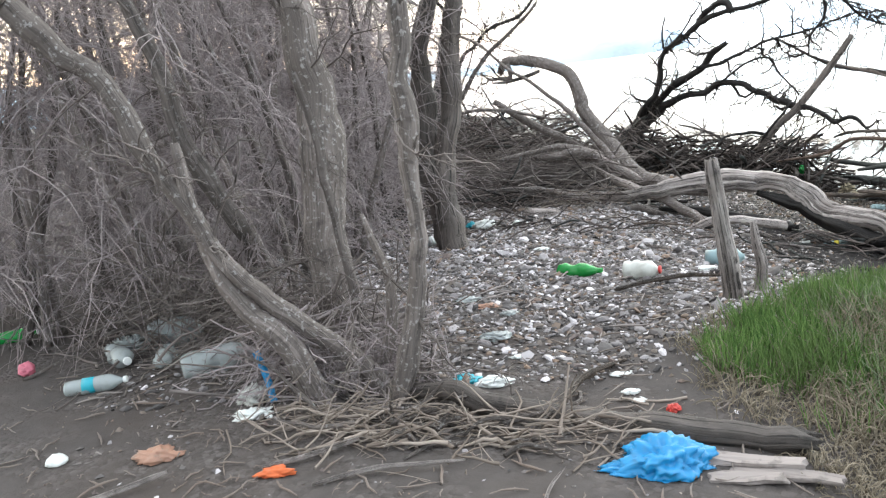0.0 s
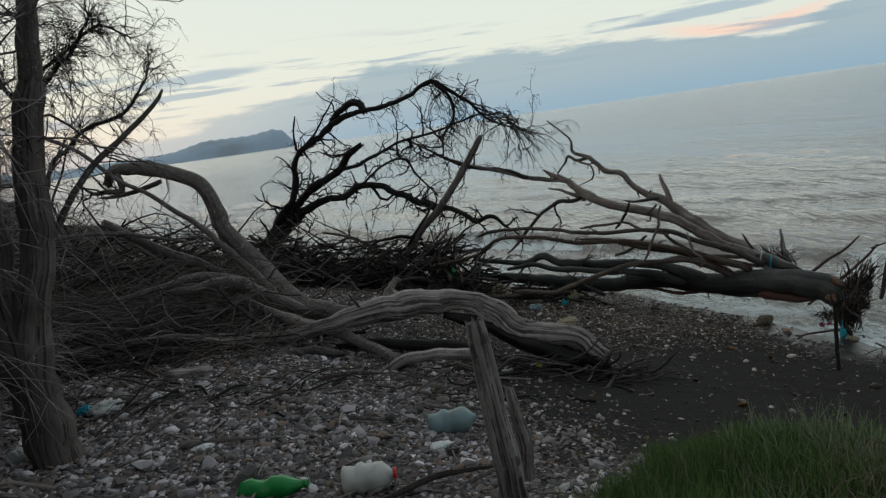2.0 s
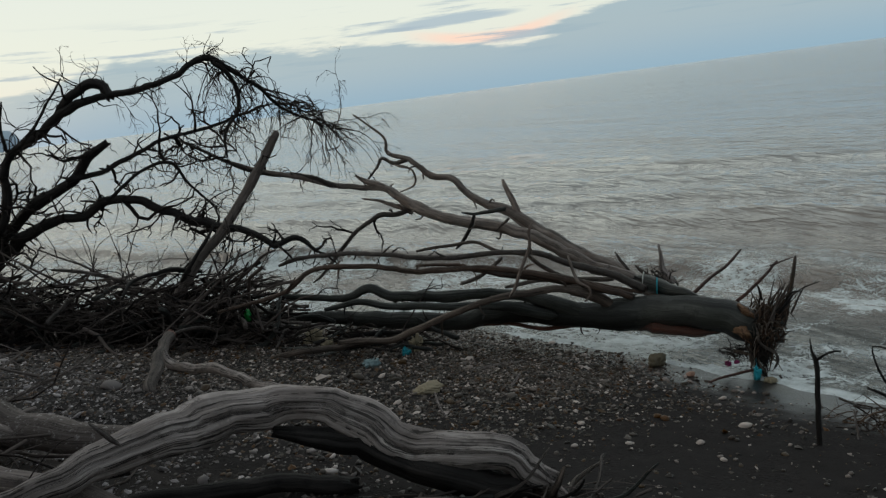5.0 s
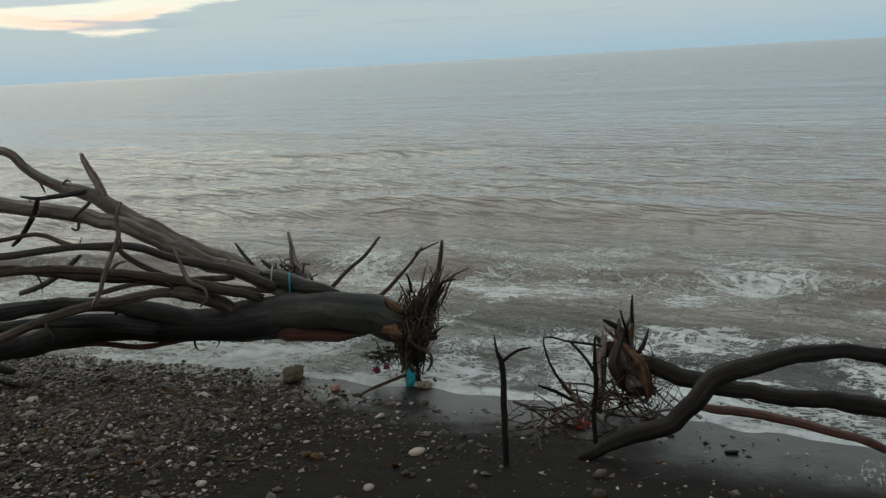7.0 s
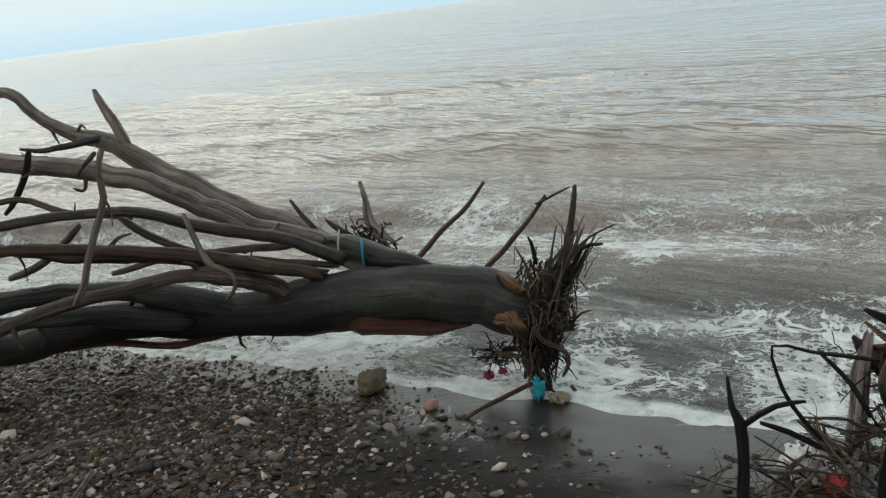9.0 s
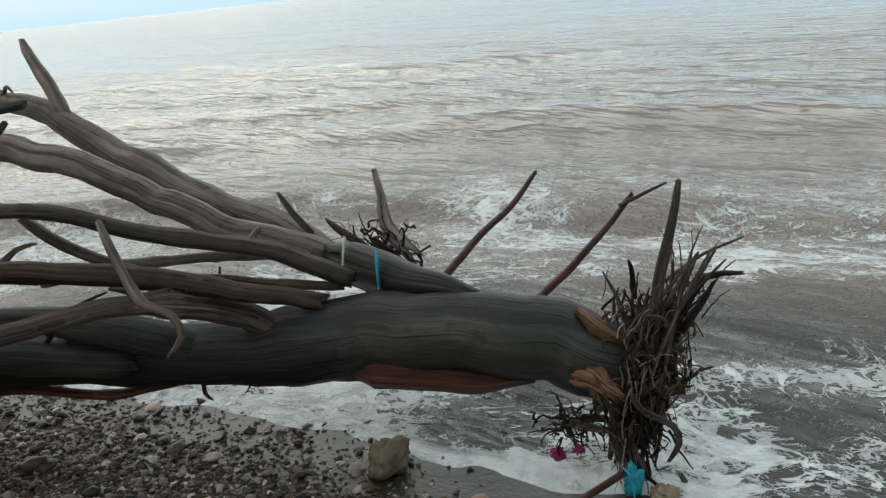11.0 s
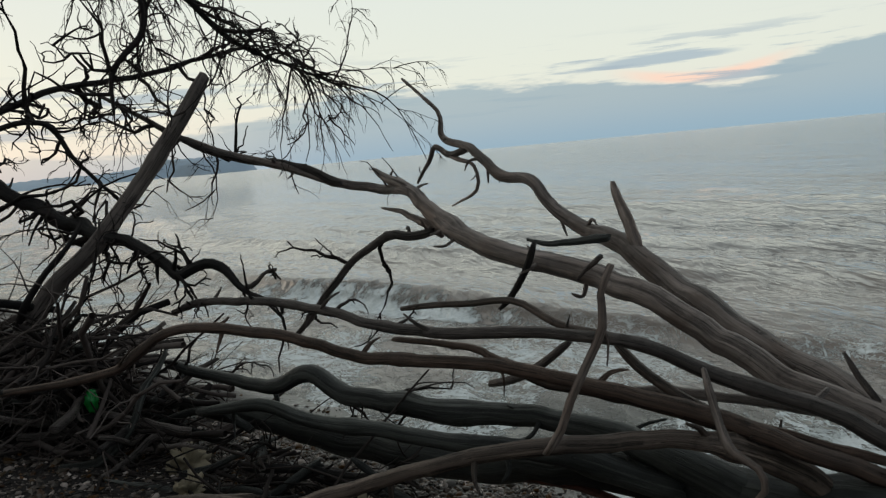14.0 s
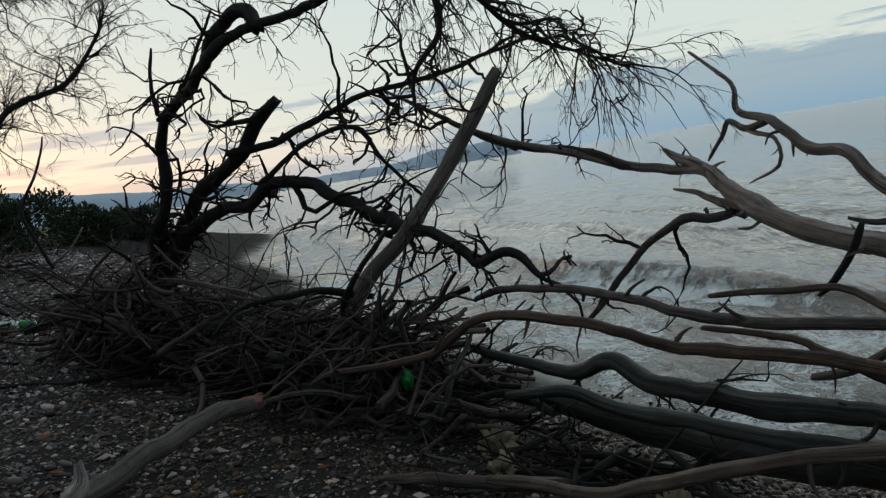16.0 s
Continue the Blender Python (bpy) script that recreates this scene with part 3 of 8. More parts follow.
def sprays(path, count, reach, droop, bend, mat, thick=0.006, twigs=3, spread=1.0, lo=0.25, hi=1.0, up=0.2, seed=1):
    """Side shoots along a limb's control points, twigs on the shoots and hair on the twigs, as one mesh."""
    r = np.random.default_rng(seed)
    q = spline(path, 0.04)
    c = q[:, :3]
    tan = unit(np.gradient(c, axis=0))
    count = max(4, count // 3)
    k = r.integers(int(lo * (len(c) - 1)), max(int(hi * (len(c) - 1)), 1) + 1, count).clip(0, len(c) - 1)
    ways = tan[k] * 0.6 + spread * r.normal(0, 0.7, (count, 3)) + np.array([0, 0, up])
    ln = reach * r.uniform(0.35, 1.25, count)
    lines = grow(c[k], ways, ln, droop * 0.7, bend * 1.3, 8, r)
    out, radii = [lines], [thick * 1.25 * r.uniform(0.5, 1.15, count)[:, None] * np.linspace(1, 0.3, 8)]
    for share, size, fall in ((0.55, 0.6, 1.0), (0.42, 0.32, 1.5)):
        m = len(lines) * twigs
        who, at = r.integers(0, len(lines), m), r.integers(1, lines.shape[1], m)
        way = unit(lines[who, at] - lines[who, at - 1]) + spread * r.normal(0, 0.5, (m, 3))
        ln = ln[who] * share * r.uniform(0.35, 1.1, m)
        lines = grow(lines[who, at], way, ln, droop * fall, bend * 1.2, 7, r)
        out.append(lines)
        radii.append(thick * size * r.uniform(0.6, 1.1, m)[:, None] * np.linspace(1, 0.45, 7))
    out[1:] = [np.concatenate([o[:, :1], o], 1) if o.shape[1] == 7 else o for o in out[1:]]
    radii[1:] = [np.concatenate([o[:, :1], o], 1) if o.shape[1] == 7 else o for o in radii[1:]]
    out[1:] = [nudge(o) for o in out[1:]]
    return tubes(np.concatenate(out), np.concatenate(radii), mat)


def nudge(lines):
    """Parts the doubled first point of each line."""
    lines = lines.copy()
    lines[:, 0] = lines[:, 1] - 0.15 * (lines[:, 2] - lines[:, 1])
    return lines


# ---- ground, sea, far land ----
SEA = -1.37


def shore(y):
    """How far the waterline moves along x: straight here, a spit further on, then a wide bay."""
    return np.interp(y, [-3000, -60, 8, 12, 14, 17, 20, 27, 33, 38, 46, 52, 60, 106, 400, 5000],
                     [-600, -4, 0, 0, -0.6, -1.5, -2.4, -3.5, -5.1, -5.1, -4.6, -7.5, -14.0, -21.0, -104.0, -1330.0])


def shelf(s):
    return np.interp(s, [-4000, -300, -60, -6, 1.2, 2.1, 3.2, 4.7, 6.1, 6.9, 8.5, 12, 40, 400, 4000],
                     [14, 6, 1.2, 0.25, 0.0, -0.27, -0.52, -0.87, -1.12, -1.30, -1.60, -2.2, -5, -9, -12])


def lumps(x, y, scale, seed):
    """Smooth cheap noise from a few crossing waves."""
    r = np.random.default_rng(seed)
    out = 0
    for k in range(7):
        a, f, ph = r.uniform(0, 6.28), r.uniform(0.6, 1.8) / scale, r.uniform(0, 6.28)
        out = out + np.sin((np.cos(a) * x + np.sin(a) * y) * f * 6.28 + ph) / 7
    return out


def height(x, y):
    x, y = np.asarray(x, float), np.asarray(y, float)
    s = x - shore(y)
    near = np.exp(-(((x - 3) / 25) ** 2) - (((y - 8) / 25) ** 2))
    z = shelf(s) + near * (0.035 * lumps(x, y, 2.2, 3) + 0.014 * lumps(x, y, 0.5, 4))
    mound = np.exp(-(((x - 2.4) / 1.0) ** 2) - (((y - 3.8) / 1.1) ** 2))
    return z + 0.52 * mound + np.where(s < -3, 0.06 * lumps(x, y, 9.0, 8), 0)


def spaced(lo, hi, step, far_lo, far_hi, growth=1.16):
    mid = list(np.arange(lo, hi + 1e-6, step))
    a, d = mid[-1], step
    while a < far_hi:
        d *= growth
        a += d
        mid.append(min(a, far_hi))
    a, d, low = mid[0], step, []
    while a > far_lo:
        d *= growth
        a -= d
        low.append(max(a, far_lo))
    return np.array(low[::-1] + mid)


def sheet(name, xs, ys, zfun, mat, attrs=None):
    x, y = np.meshgrid(xs, ys, indexing="ij")
    z = zfun(x, y)
    n, m = x.shape
    i, j = np.meshgrid(np.arange(n - 1), np.arange(m - 1), indexing="ij")
    a = i * m + j
    quads = np.stack([a, a + m, a + m + 1, a + 1], -1).reshape(-1, 4)
    extra = [(k, f(x, y).ravel()) for k, f in (attrs or {}).items()]
    return mesh_of(name, np.stack([x, y, z], -1).reshape(-1, 3), quads, (), mat, None, True, extra)


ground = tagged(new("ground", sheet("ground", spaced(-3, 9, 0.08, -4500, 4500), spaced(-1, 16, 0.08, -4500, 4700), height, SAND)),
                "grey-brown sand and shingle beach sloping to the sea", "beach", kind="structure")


def breaker(x, y):
    """Height of the waves that stand up before the beach: one spilling, the others unbroken."""
    s = x - shore(y)
    line = 10.9 - 0.35 * lumps(y, y * 0, 9, 12)
    lee = s - line
    first = np.exp(-((lee / np.where(lee < 0, 0.26, 0.9)) ** 2)) * (0.45 + 0.75 * np.exp(-(((y - 18.5) / 4.0) ** 2)))
    second = 0.55 * np.exp(-(((s - 14.7 - 0.8 * lumps(y, y * 0, 14, 14)) / 0.7) ** 2)) * np.clip(0.5 + lumps(y, 0 * y, 9, 6), 0, 1)
    third = 0.6 * np.exp(-(((s - 24.0 - 1.5 * lumps(y, y * 0, 25, 15)) / 1.0) ** 2)) * np.clip(0.4 + lumps(y, 0 * y, 17, 7), 0, 1)
    return first + second + third


def spilling(x, y):
    s = x - shore(y)
    line = 10.9 - 0.35 * lumps(y, y * 0, 9, 12)
    along = np.exp(-(((y - 18.0) / 3.6) ** 2)) + 0.32 * np.exp(-(((y - 9.5) / 2.5) ** 2)) + 0.8 * np.exp(-(((y - 52) / 5) ** 2))
    return along * np.exp(-(((s - line + 0.45) / 0.5) ** 2)) * (0.8 + 0.4 * lumps(x, y, 0.8, 16))


def swash(x, y):
    """How far the last wash stands above or below the sea along the beach."""
    line = np.interp(y, [5, 7.0, 7.8, 8.2, 8.6, 9.0, 9.4, 9.9, 10.4, 11.5, 13], [-0.04, -0.065, -0.07, -0.07, -0.052, -0.045, -0.062, -0.065, -0.065, -0.045, 0.0])
    return line + 0.014 * lumps(y, x, 0.9, 31) + 0.008 * lumps(y, x, 0.35, 32)


def sea_height(x, y):
    s = x - shore(y)
    near = np.exp(-((np.maximum(s - 8, 0) / 26) ** 2)) * np.exp(-(((y - 10) / 38) ** 2))
    swell = 0.055 * np.sin(2 * np.pi * (s + 0.5 * lumps(x, y, 6, 21)) / 2.9) + 0.03 * lumps(x, y, 1.2, 22) + 0.016 * lumps(x, y, 0.45, 23)
    rim = 0.018 * np.exp(-(((s - 7.32 + 5.2 * swash(x, y)) / 0.14) ** 2))
    grown = np.clip((s - 7.6) / 3.0, 0, 1)
    return SEA + near * (swell * grown + 0.30 * breaker(x, y) + 0.09 * spilling(x, y) * lumps(x, y, 0.4, 33)) + (swash(x, y) + rim) * (1 - grown) * near


sea = tagged(new("sea", sheet("sea", spaced(5.5, 20, 0.09, -1500, 4700, 1.12), spaced(0, 24, 0.12, -4500, 4700, 1.12), sea_height, WATER,
                              {"offshore": lambda x, y: x - shore(y) - 7.22 + 5.2 * swash(x, y) + 0.3 * np.clip(y - 11.0, 0, 4), "crest": spilling})),
             "murky grey-brown sea with foam washing up the beach", "sea", kind="structure")


def ridge(name, label, bearings, elevations, distance, depth):
    """Far land: a rounded ridge whose skyline has the given elevations, with its foot in the sea."""
    az = np.linspace(bearings[0], bearings[-1], 90)
    el = np.interp(az, bearings, elevations)
    el = el * (1 + 0.03 * np.sin(az * 9)) + 0.02 * np.sin(az * 23)
    verts = []
    for f, d in ((0, 0), (0.55, 0.12), (0.85, 0.3), (1, 0.5), (0.8, 0.75), (0, 1)):
        far = distance + depth * d
        verts.append(np.stack([4.5 + far * np.sin(np.radians(az)), 7.6 + far * np.cos(np.radians(az)), SEA - 3 + np.maximum(f * (far * np.tan(np.radians(el)) + 4.6), 0)], 1))
    n = len(az)
    i, j = np.meshgrid(np.arange(5), np.arange(n - 1), indexing="ij")
    a = i * n + j
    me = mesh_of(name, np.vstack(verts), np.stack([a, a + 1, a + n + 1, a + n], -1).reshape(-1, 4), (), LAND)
    return tagged(new(name, me), label, "hill", kind="structure")


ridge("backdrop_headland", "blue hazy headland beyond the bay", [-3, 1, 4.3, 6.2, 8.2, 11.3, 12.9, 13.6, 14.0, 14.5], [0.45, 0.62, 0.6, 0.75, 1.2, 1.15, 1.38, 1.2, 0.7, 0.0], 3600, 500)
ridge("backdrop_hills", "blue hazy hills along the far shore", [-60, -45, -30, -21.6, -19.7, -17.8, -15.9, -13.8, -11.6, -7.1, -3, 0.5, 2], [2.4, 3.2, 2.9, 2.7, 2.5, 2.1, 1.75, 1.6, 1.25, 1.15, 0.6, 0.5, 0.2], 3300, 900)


# ---- fallen and dead trees ----
SURFACE = {"grey-green trunk wood": (0.03, 0.014), "pale driftwood": (0.09, 0.05), "silvery barkless wood": (0.045, 0.02), "tan barkless wood": (0.055, 0.025), "reddish wet wood": (0.05, 0.05)}


def slim(points, factor):
    return [(*p[:3], p[3] * factor) for p in points]


def run_on(points, by):
    """The same line carried on past its last point."""
    a, b = np.array(points[-2]), np.array(points[-1])
    return list(points) + [tuple(b + (b - a) * by / np.linalg.norm((b - a)[:3]) * (1, 1, 1, 0))]


def tree(name, label, category, limbs, at, group="", broken=0.0, flutes=0.0, gnarl=0.3):
    """A tree of limbs: (part name, control points, material, sides, label); broken: side stubs on each metre of a branch."""
    root = thing(name, label, category, at, group)
    for k, (pname, pts, mat, sides, plabel) in enumerate(limbs):
        rough, grooves = SURFACE.get(mat.name, (0.06, 0.025))
        piece = part(pname, limb(pts, mat, sides, 0.045 if sides > 9 else 0.05, rough, grooves, seed=k * 13, torn=pname in ("log", "stump", "broken_end"), flutes=flutes if sides > 8 and pname != "trunk" else 0.0, gnarl=gnarl), root, plabel)
        if broken and pname == "branch":
            span = sum(math.dist(a[:3], b[:3]) for a, b in zip(pts, pts[1:]))
            stubs(piece, pts, mat, int(span * broken), k * 17 + 3)
    return root


FALLEN = [(7.86, 8.12, -1.02, 0.14)] + slim([(7.73, 8.34, -0.96, 0.175), (7.7, 8.55, -0.9, 0.178), (7.65, 8.92, -0.87, 0.173), (7.59, 9.32, -0.91, 0.176), (7.41, 9.69, -0.93, 0.165), (7.22, 10.05, -0.92, 0.154), (7.04, 10.42, -0.9, 0.142), (6.81, 10.77, -0.89, 0.128), (6.58, 11.12, -0.95, 0.116)][:4], 0.92) + [(*p[:2], p[2] - 0.015, p[3] * 0.84) for p in [(7.73, 8.34, -0.96, 0.175), (7.7, 8.55, -0.9, 0.178), (7.65, 8.92, -0.87, 0.173), (7.59, 9.32, -0.91, 0.176), (7.41, 9.69, -0.93, 0.165), (7.22, 10.05, -0.92, 0.154), (7.04, 10.42, -0.9, 0.142), (6.81, 10.77, -0.89, 0.128), (6.58, 11.12, -0.95, 0.116)][4:]] + [(6.2, 11.7, -0.92, 0.1), (5.75, 12.4, -0.85, 0.075), (5.3, 13.1, -0.8, 0.04)]
SNAKE = slim([(7.91, 14.42, 1.42, 0.015), (7.92, 13.78, 1.06, 0.021), (7.92, 13.72, 0.82, 0.033), (7.94, 13.27, 0.71, 0.041), (7.95, 12.89, 0.49, 0.048), (7.96, 12.45, 0.43, 0.05), (7.97, 12.2, 0.23, 0.052), (7.98, 11.9, 0.12, 0.062), (7.99, 11.4, -0.04, 0.084), (8, 11.01, -0.26, 0.1), (8.01, 10.54, -0.45, 0.103), (8.03, 10.16, -0.58, 0.1), (8.03, 9.85, -0.71, 0.095), (8.04, 9.63, -0.8, 0.092)], 0.88) + [(7.98, 9.4, -0.84, 0.085), (7.85, 9.1, -0.9, 0.08)]
FRONT = slim([(5.85, 14.47, 1.02, 0.026), (6.19, 14.31, 0.84, 0.031), (6.52, 14.04, 0.73, 0.035), (6.88, 13.76, 0.54, 0.04), (7.18, 13.51, 0.45, 0.044), (7.16, 12.9, 0.46, 0.049), (7.14, 12.5, 0.27, 0.058), (7.12, 12.08, 0.17, 0.065), (7.18, 11.58, 0.07, 0.068), (7.39, 11, -0.08, 0.073), (7.48, 10.73, -0.15, 0.074), (7.62, 10.37, -0.36, 0.074), (7.72, 10.09, -0.5, 0.074), (7.81, 9.82, -0.61, 0.072), (7.9, 9.57, -0.73, 0.07)], 0.92) + [(7.86, 9.3, -0.80, 0.075), (7.76, 9.0, -0.86, 0.07)]
FRONT_TIP = [(5.17, 14.82, 1.51, 0.013), (5.53, 14.64, 1.24, 0.02), (5.84, 14.48, 1.01, 0.027), (6.23, 14.28, 0.81, 0.034), (6.7, 13.9, 0.67, 0.038), (6.92, 13.72, 0.53, 0.046), (7.13, 13.55, 0.43, 0.054), (7.17, 12.94, 0.45, 0.057), (7.14, 12.42, 0.26, 0.064), (7.11, 11.99, 0.16, 0.069), (7.2, 11.52, 0.09, 0.081), (7.34, 11.13, 0.02, 0.086)][:6]
fallen = tree("fallen_tree", "large uprooted grey tree lying across the waterline with bare limbs", "fallen tree", [
    ("trunk", FALLEN, TRUNKWOOD, 48, "thick grey-green barkless trunk"),
    ("branch", SNAKE, SILVER, 18, "pale weathered limb rising to a crooked tip"),
    ("branch", [(7.86, 9.6, -0.66, 0.05), (7.82, 9.32, -0.69, 0.085), (7.74, 9.02, -0.72, 0.055), (7.70, 8.78, -0.735, 0.02)], TRUNKWOOD, 16, "dark wet ridge where the limbs meet the trunk"),
    ("branch", [(7.99, 11.57, 0.4, 0.026), (7.99, 11.48, 0.21, 0.033), (7.99, 11.37, -0.01, 0.047)], SILVER, 8, ""),
    ("branch", [(7.94, 13.31, 0.72, 0.032), (7.93, 13.64, 0.68, 0.029), (7.92, 13.87, 0.76, 0.024), (7.92, 14.01, 0.63, 0.02), (7.91, 14.29, 0.44, 0.013)], GREYWOOD, 7, ""),
    ("branch", [(7.92, 13.73, 0.71, 0.024), (7.93, 13.51, 0.63, 0.021), (7.94, 13.26, 0.56, 0.016), (7.94, 13.24, 0.37, 0.016), (7.93, 13.67, 0.23, 0.007)], SILVER, 7, ""),
    ("branch", FRONT, SILVER, 18, ""),
    ("branch", FRONT_TIP, GREYWOOD, 7, ""),
    ("branch", [(7.14, 13.49, 0.62, 0.016), (7.18, 13.32, 0.53, 0.036), (7.17, 13, 0.48, 0.043), (7.16, 12.66, 0.37, 0.053), (7.14, 12.32, 0.23, 0.057), (7.12, 12, 0.15, 0.058)], SILVER, 10, ""),
    ("branch", [(7.17, 13.46, 0.3, 0.011), (7.17, 13.14, 0.28, 0.02), (7.16, 12.78, 0.22, 0.029), (7.15, 12.42, 0.15, 0.039)], SILVER, 7, ""),
    ("branch", [(7.1, 12.46, 0.16, 0.034), (7, 12.61, 0.14, 0.033), (6.9, 12.77, 0.14, 0.031), (6.72, 13.05, -0.04, 0.028), (6.59, 13.26, -0.26, 0.027), (6.41, 13.53, -0.58, 0.021), (6.33, 13.67, -0.69, 0.011)], GREYWOOD, 8, ""),
    ("branch", slim([(5.37, 12.76, -0.15, 0.023), (5.51, 12.48, -0.08, 0.026), (5.78, 11.93, -0.05, 0.03), (5.99, 11.33, -0.08, 0.03), (6.1, 11, -0.11, 0.032), (6.27, 10.75, -0.13, 0.033), (6.46, 10.47, -0.12, 0.032), (6.6, 10.24, -0.12, 0.031), (6.74, 10.07, -0.14, 0.033), (6.88, 9.99, -0.2, 0.036), (7.09, 9.86, -0.33, 0.041), (7.47, 9.63, -0.51, 0.045)], 0.85) + [(7.72, 9.42, -0.72, 0.045)], GREYWOOD, 11, ""),
    ("branch", slim([(4.31, 12.28, -0.36, 0.02), (4.5, 12.18, -0.34, 0.023), (4.69, 12.08, -0.32, 0.026), (4.94, 11.95, -0.28, 0.028), (5.06, 11.88, -0.19, 0.031), (5.18, 11.82, -0.11, 0.031), (5.39, 11.71, -0.09, 0.033), (5.67, 11.32, -0.13, 0.034), (5.89, 11.01, -0.2, 0.034), (6.06, 10.79, -0.21, 0.035), (6.28, 10.49, -0.22, 0.037), (6.56, 10.17, -0.29, 0.038)], 0.85) + [(6.95, 9.88, -0.45, 0.04), (7.5, 9.45, -0.74, 0.04)], RUSTWOOD, 9, "orange-brown barkless branch"),
    ("branch", [(6.38, 11.46, -0.13, 0.015), (6.56, 11.18, -0.1, 0.018), (6.73, 10.9, -0.07, 0.018), (6.83, 10.76, -0.15, 0.02), (6.9, 10.67, -0.2, 0.021), (7.08, 10.41, -0.27, 0.022)], TANWOOD, 8, ""),
    ("branch", [(6.27, 11.36, -0.26, 0.015), (6.49, 10.92, -0.27, 0.018), (6.56, 10.78, -0.33, 0.022), (6.72, 10.46, -0.41, 0.024), (6.92, 10.06, -0.47, 0.023), (7.17, 9.79, -0.54, 0.022), (7.69, 9.44, -0.75, 0.02)], RUSTWOOD, 8, ""),
    ("branch", slim([(5.02, 11.19, -0.74, 0.029), (5.27, 11.06, -0.78, 0.034), (5.51, 10.94, -0.83, 0.039), (5.69, 10.76, -0.75, 0.041), (5.85, 10.56, -0.66, 0.04), (6, 10.36, -0.58, 0.039), (6.13, 10.2, -0.52, 0.038), (6.31, 10.06, -0.48, 0.041), (6.65, 9.94, -0.5, 0.044), (6.91, 9.84, -0.54, 0.048)], 0.85) + [(7.2, 9.75, -0.68, 0.06), (7.42, 9.62, -0.86, 0.06)], TANWOOD, 10, "tan barkless branch reaching to the shingle"),
    ("branch", slim([(5.32, 12.89, -0.51, 0.041), (5.61, 12.38, -0.58, 0.046), (5.8, 12.04, -0.57, 0.054), (5.9, 11.88, -0.48, 0.062), (6.03, 11.66, -0.56, 0.067), (6.26, 11.33, -0.61, 0.068), (6.54, 10.94, -0.64, 0.069), (6.73, 10.7, -0.64, 0.067), (6.9, 10.47, -0.68, 0.069)], 0.85) + [(7.1, 10.15, -0.8, 0.08), (7.26, 9.9, -0.9, 0.08)], TRUNKWOOD, 14, ""),
    ("branch", slim([(5.3, 11.8, -0.55, 0.028), (5.45, 11.65, -0.52, 0.036), (5.6, 11.5, -0.51, 0.042), (5.8, 11.3, -0.6, 0.044), (6, 11.1, -0.63, 0.046), (6.2, 10.9, -0.68, 0.049), (6.47, 10.63, -0.71, 0.051)], 0.85) + [(6.8, 10.35, -0.8, 0.06), (7.05, 10.12, -0.9, 0.06)], TRUNKWOOD, 12, ""),
    ("branch", slim([(5.37, 11.09, -0.81, 0.045), (5.13, 11.29, -0.83, 0.042), (5.01, 11.39, -0.83, 0.04), (4.66, 11.61, -0.82, 0.036), (4.3, 11.84, -0.87, 0.031)], 0.85), TANWOOD, 9, ""),
    ("branch", [(8.17, 11.33, -0.37, 0.018), (8.15, 10.91, -0.44, 0.02), (8.14, 10.54, -0.63, 0.026), (8.12, 10.2, -0.66, 0.025)], TANWOOD, 7, ""),
    ("branch", slim([(6.48, 10.58, -0.28, 0.032), (6.6, 10.41, -0.36, 0.032), (6.82, 10.18, -0.43, 0.031), (7.05, 9.95, -0.53, 0.032), (7.32, 9.68, -0.64, 0.03), (7.56, 9.44, -0.75, 0.026)], 0.85), TANWOOD, 9, ""),
    ("branch", [(6.8, 10.17, -0.19, 0.021), (6.87, 10.06, -0.31, 0.023), (6.98, 9.91, -0.43, 0.021), (7.1, 9.75, -0.5, 0.017)], TANWOOD, 8, ""),
    ("branch", slim([(7.53, 11.27, -0.83, 0.026), (7.67, 10.88, -0.75, 0.032), (7.82, 10.45, -0.74, 0.031), (7.98, 10.02, -0.73, 0.033)], 0.85), GREYWOOD, 9, ""),
    ("branch", slim([(6.91, 10.67, -0.28, 0.023), (6.84, 10.89, -0.44, 0.029), (6.79, 11.04, -0.52, 0.03), (6.74, 11.18, -0.57, 0.025)], 0.85), GREYWOOD, 8, ""),
    ("branch", slim([(7.14, 11.26, 0.14, 0.022), (7.12, 11.33, -0, 0.026), (7.09, 11.45, -0.17, 0.023), (7.06, 11.55, -0.26, 0.018)], 0.85), DARKWOOD, 8, ""),
    ("branch", [(7.3, 10.88, 0.07, 0.017), (7.3, 11.01, -0.01, 0.013), (7.3, 11.1, -0.08, 0.007)], GREYWOOD, 6, ""),
    ("branch", slim([(7.48, 11.84, 0.09, 0.013), (7.55, 11.69, 0.06, 0.022), (7.65, 11.51, 0.07, 0.029), (7.73, 11.35, 0.1, 0.035)], 0.85), TRUNKWOOD, 8, ""),
    ("branch", [(7.9, 9.89, -0.39, 0.011), (7.9, 9.82, -0.49, 0.017), (7.9, 9.73, -0.58, 0.02)], GREYWOOD, 6, ""),
    ("stump", [(8.2, 9.53, -0.37, 0.017), (8.2, 9.51, -0.47, 0.02), (8.2, 9.5, -0.62, 0.035), (8.2, 9.41, -0.74, 0.053)], DRIFT, 9, "jagged stub of a broken limb"),
    ("root", run_on([(9.06, 9.04, -0.57, 0.013), (8.89, 9.13, -0.72, 0.018), (8.71, 9.24, -0.83, 0.019), (8.55, 9.33, -0.95, 0.022)], 0.5), REDWOOD, 7, "thin reddish root"),
    ("root", run_on([(8.5, 8.36, -0.52, 0.011), (8.45, 8.45, -0.64, 0.015), (8.36, 8.6, -0.82, 0.018), (8.28, 8.74, -0.96, 0.019)], 0.5), REDWOOD, 7, "thin reddish root"),
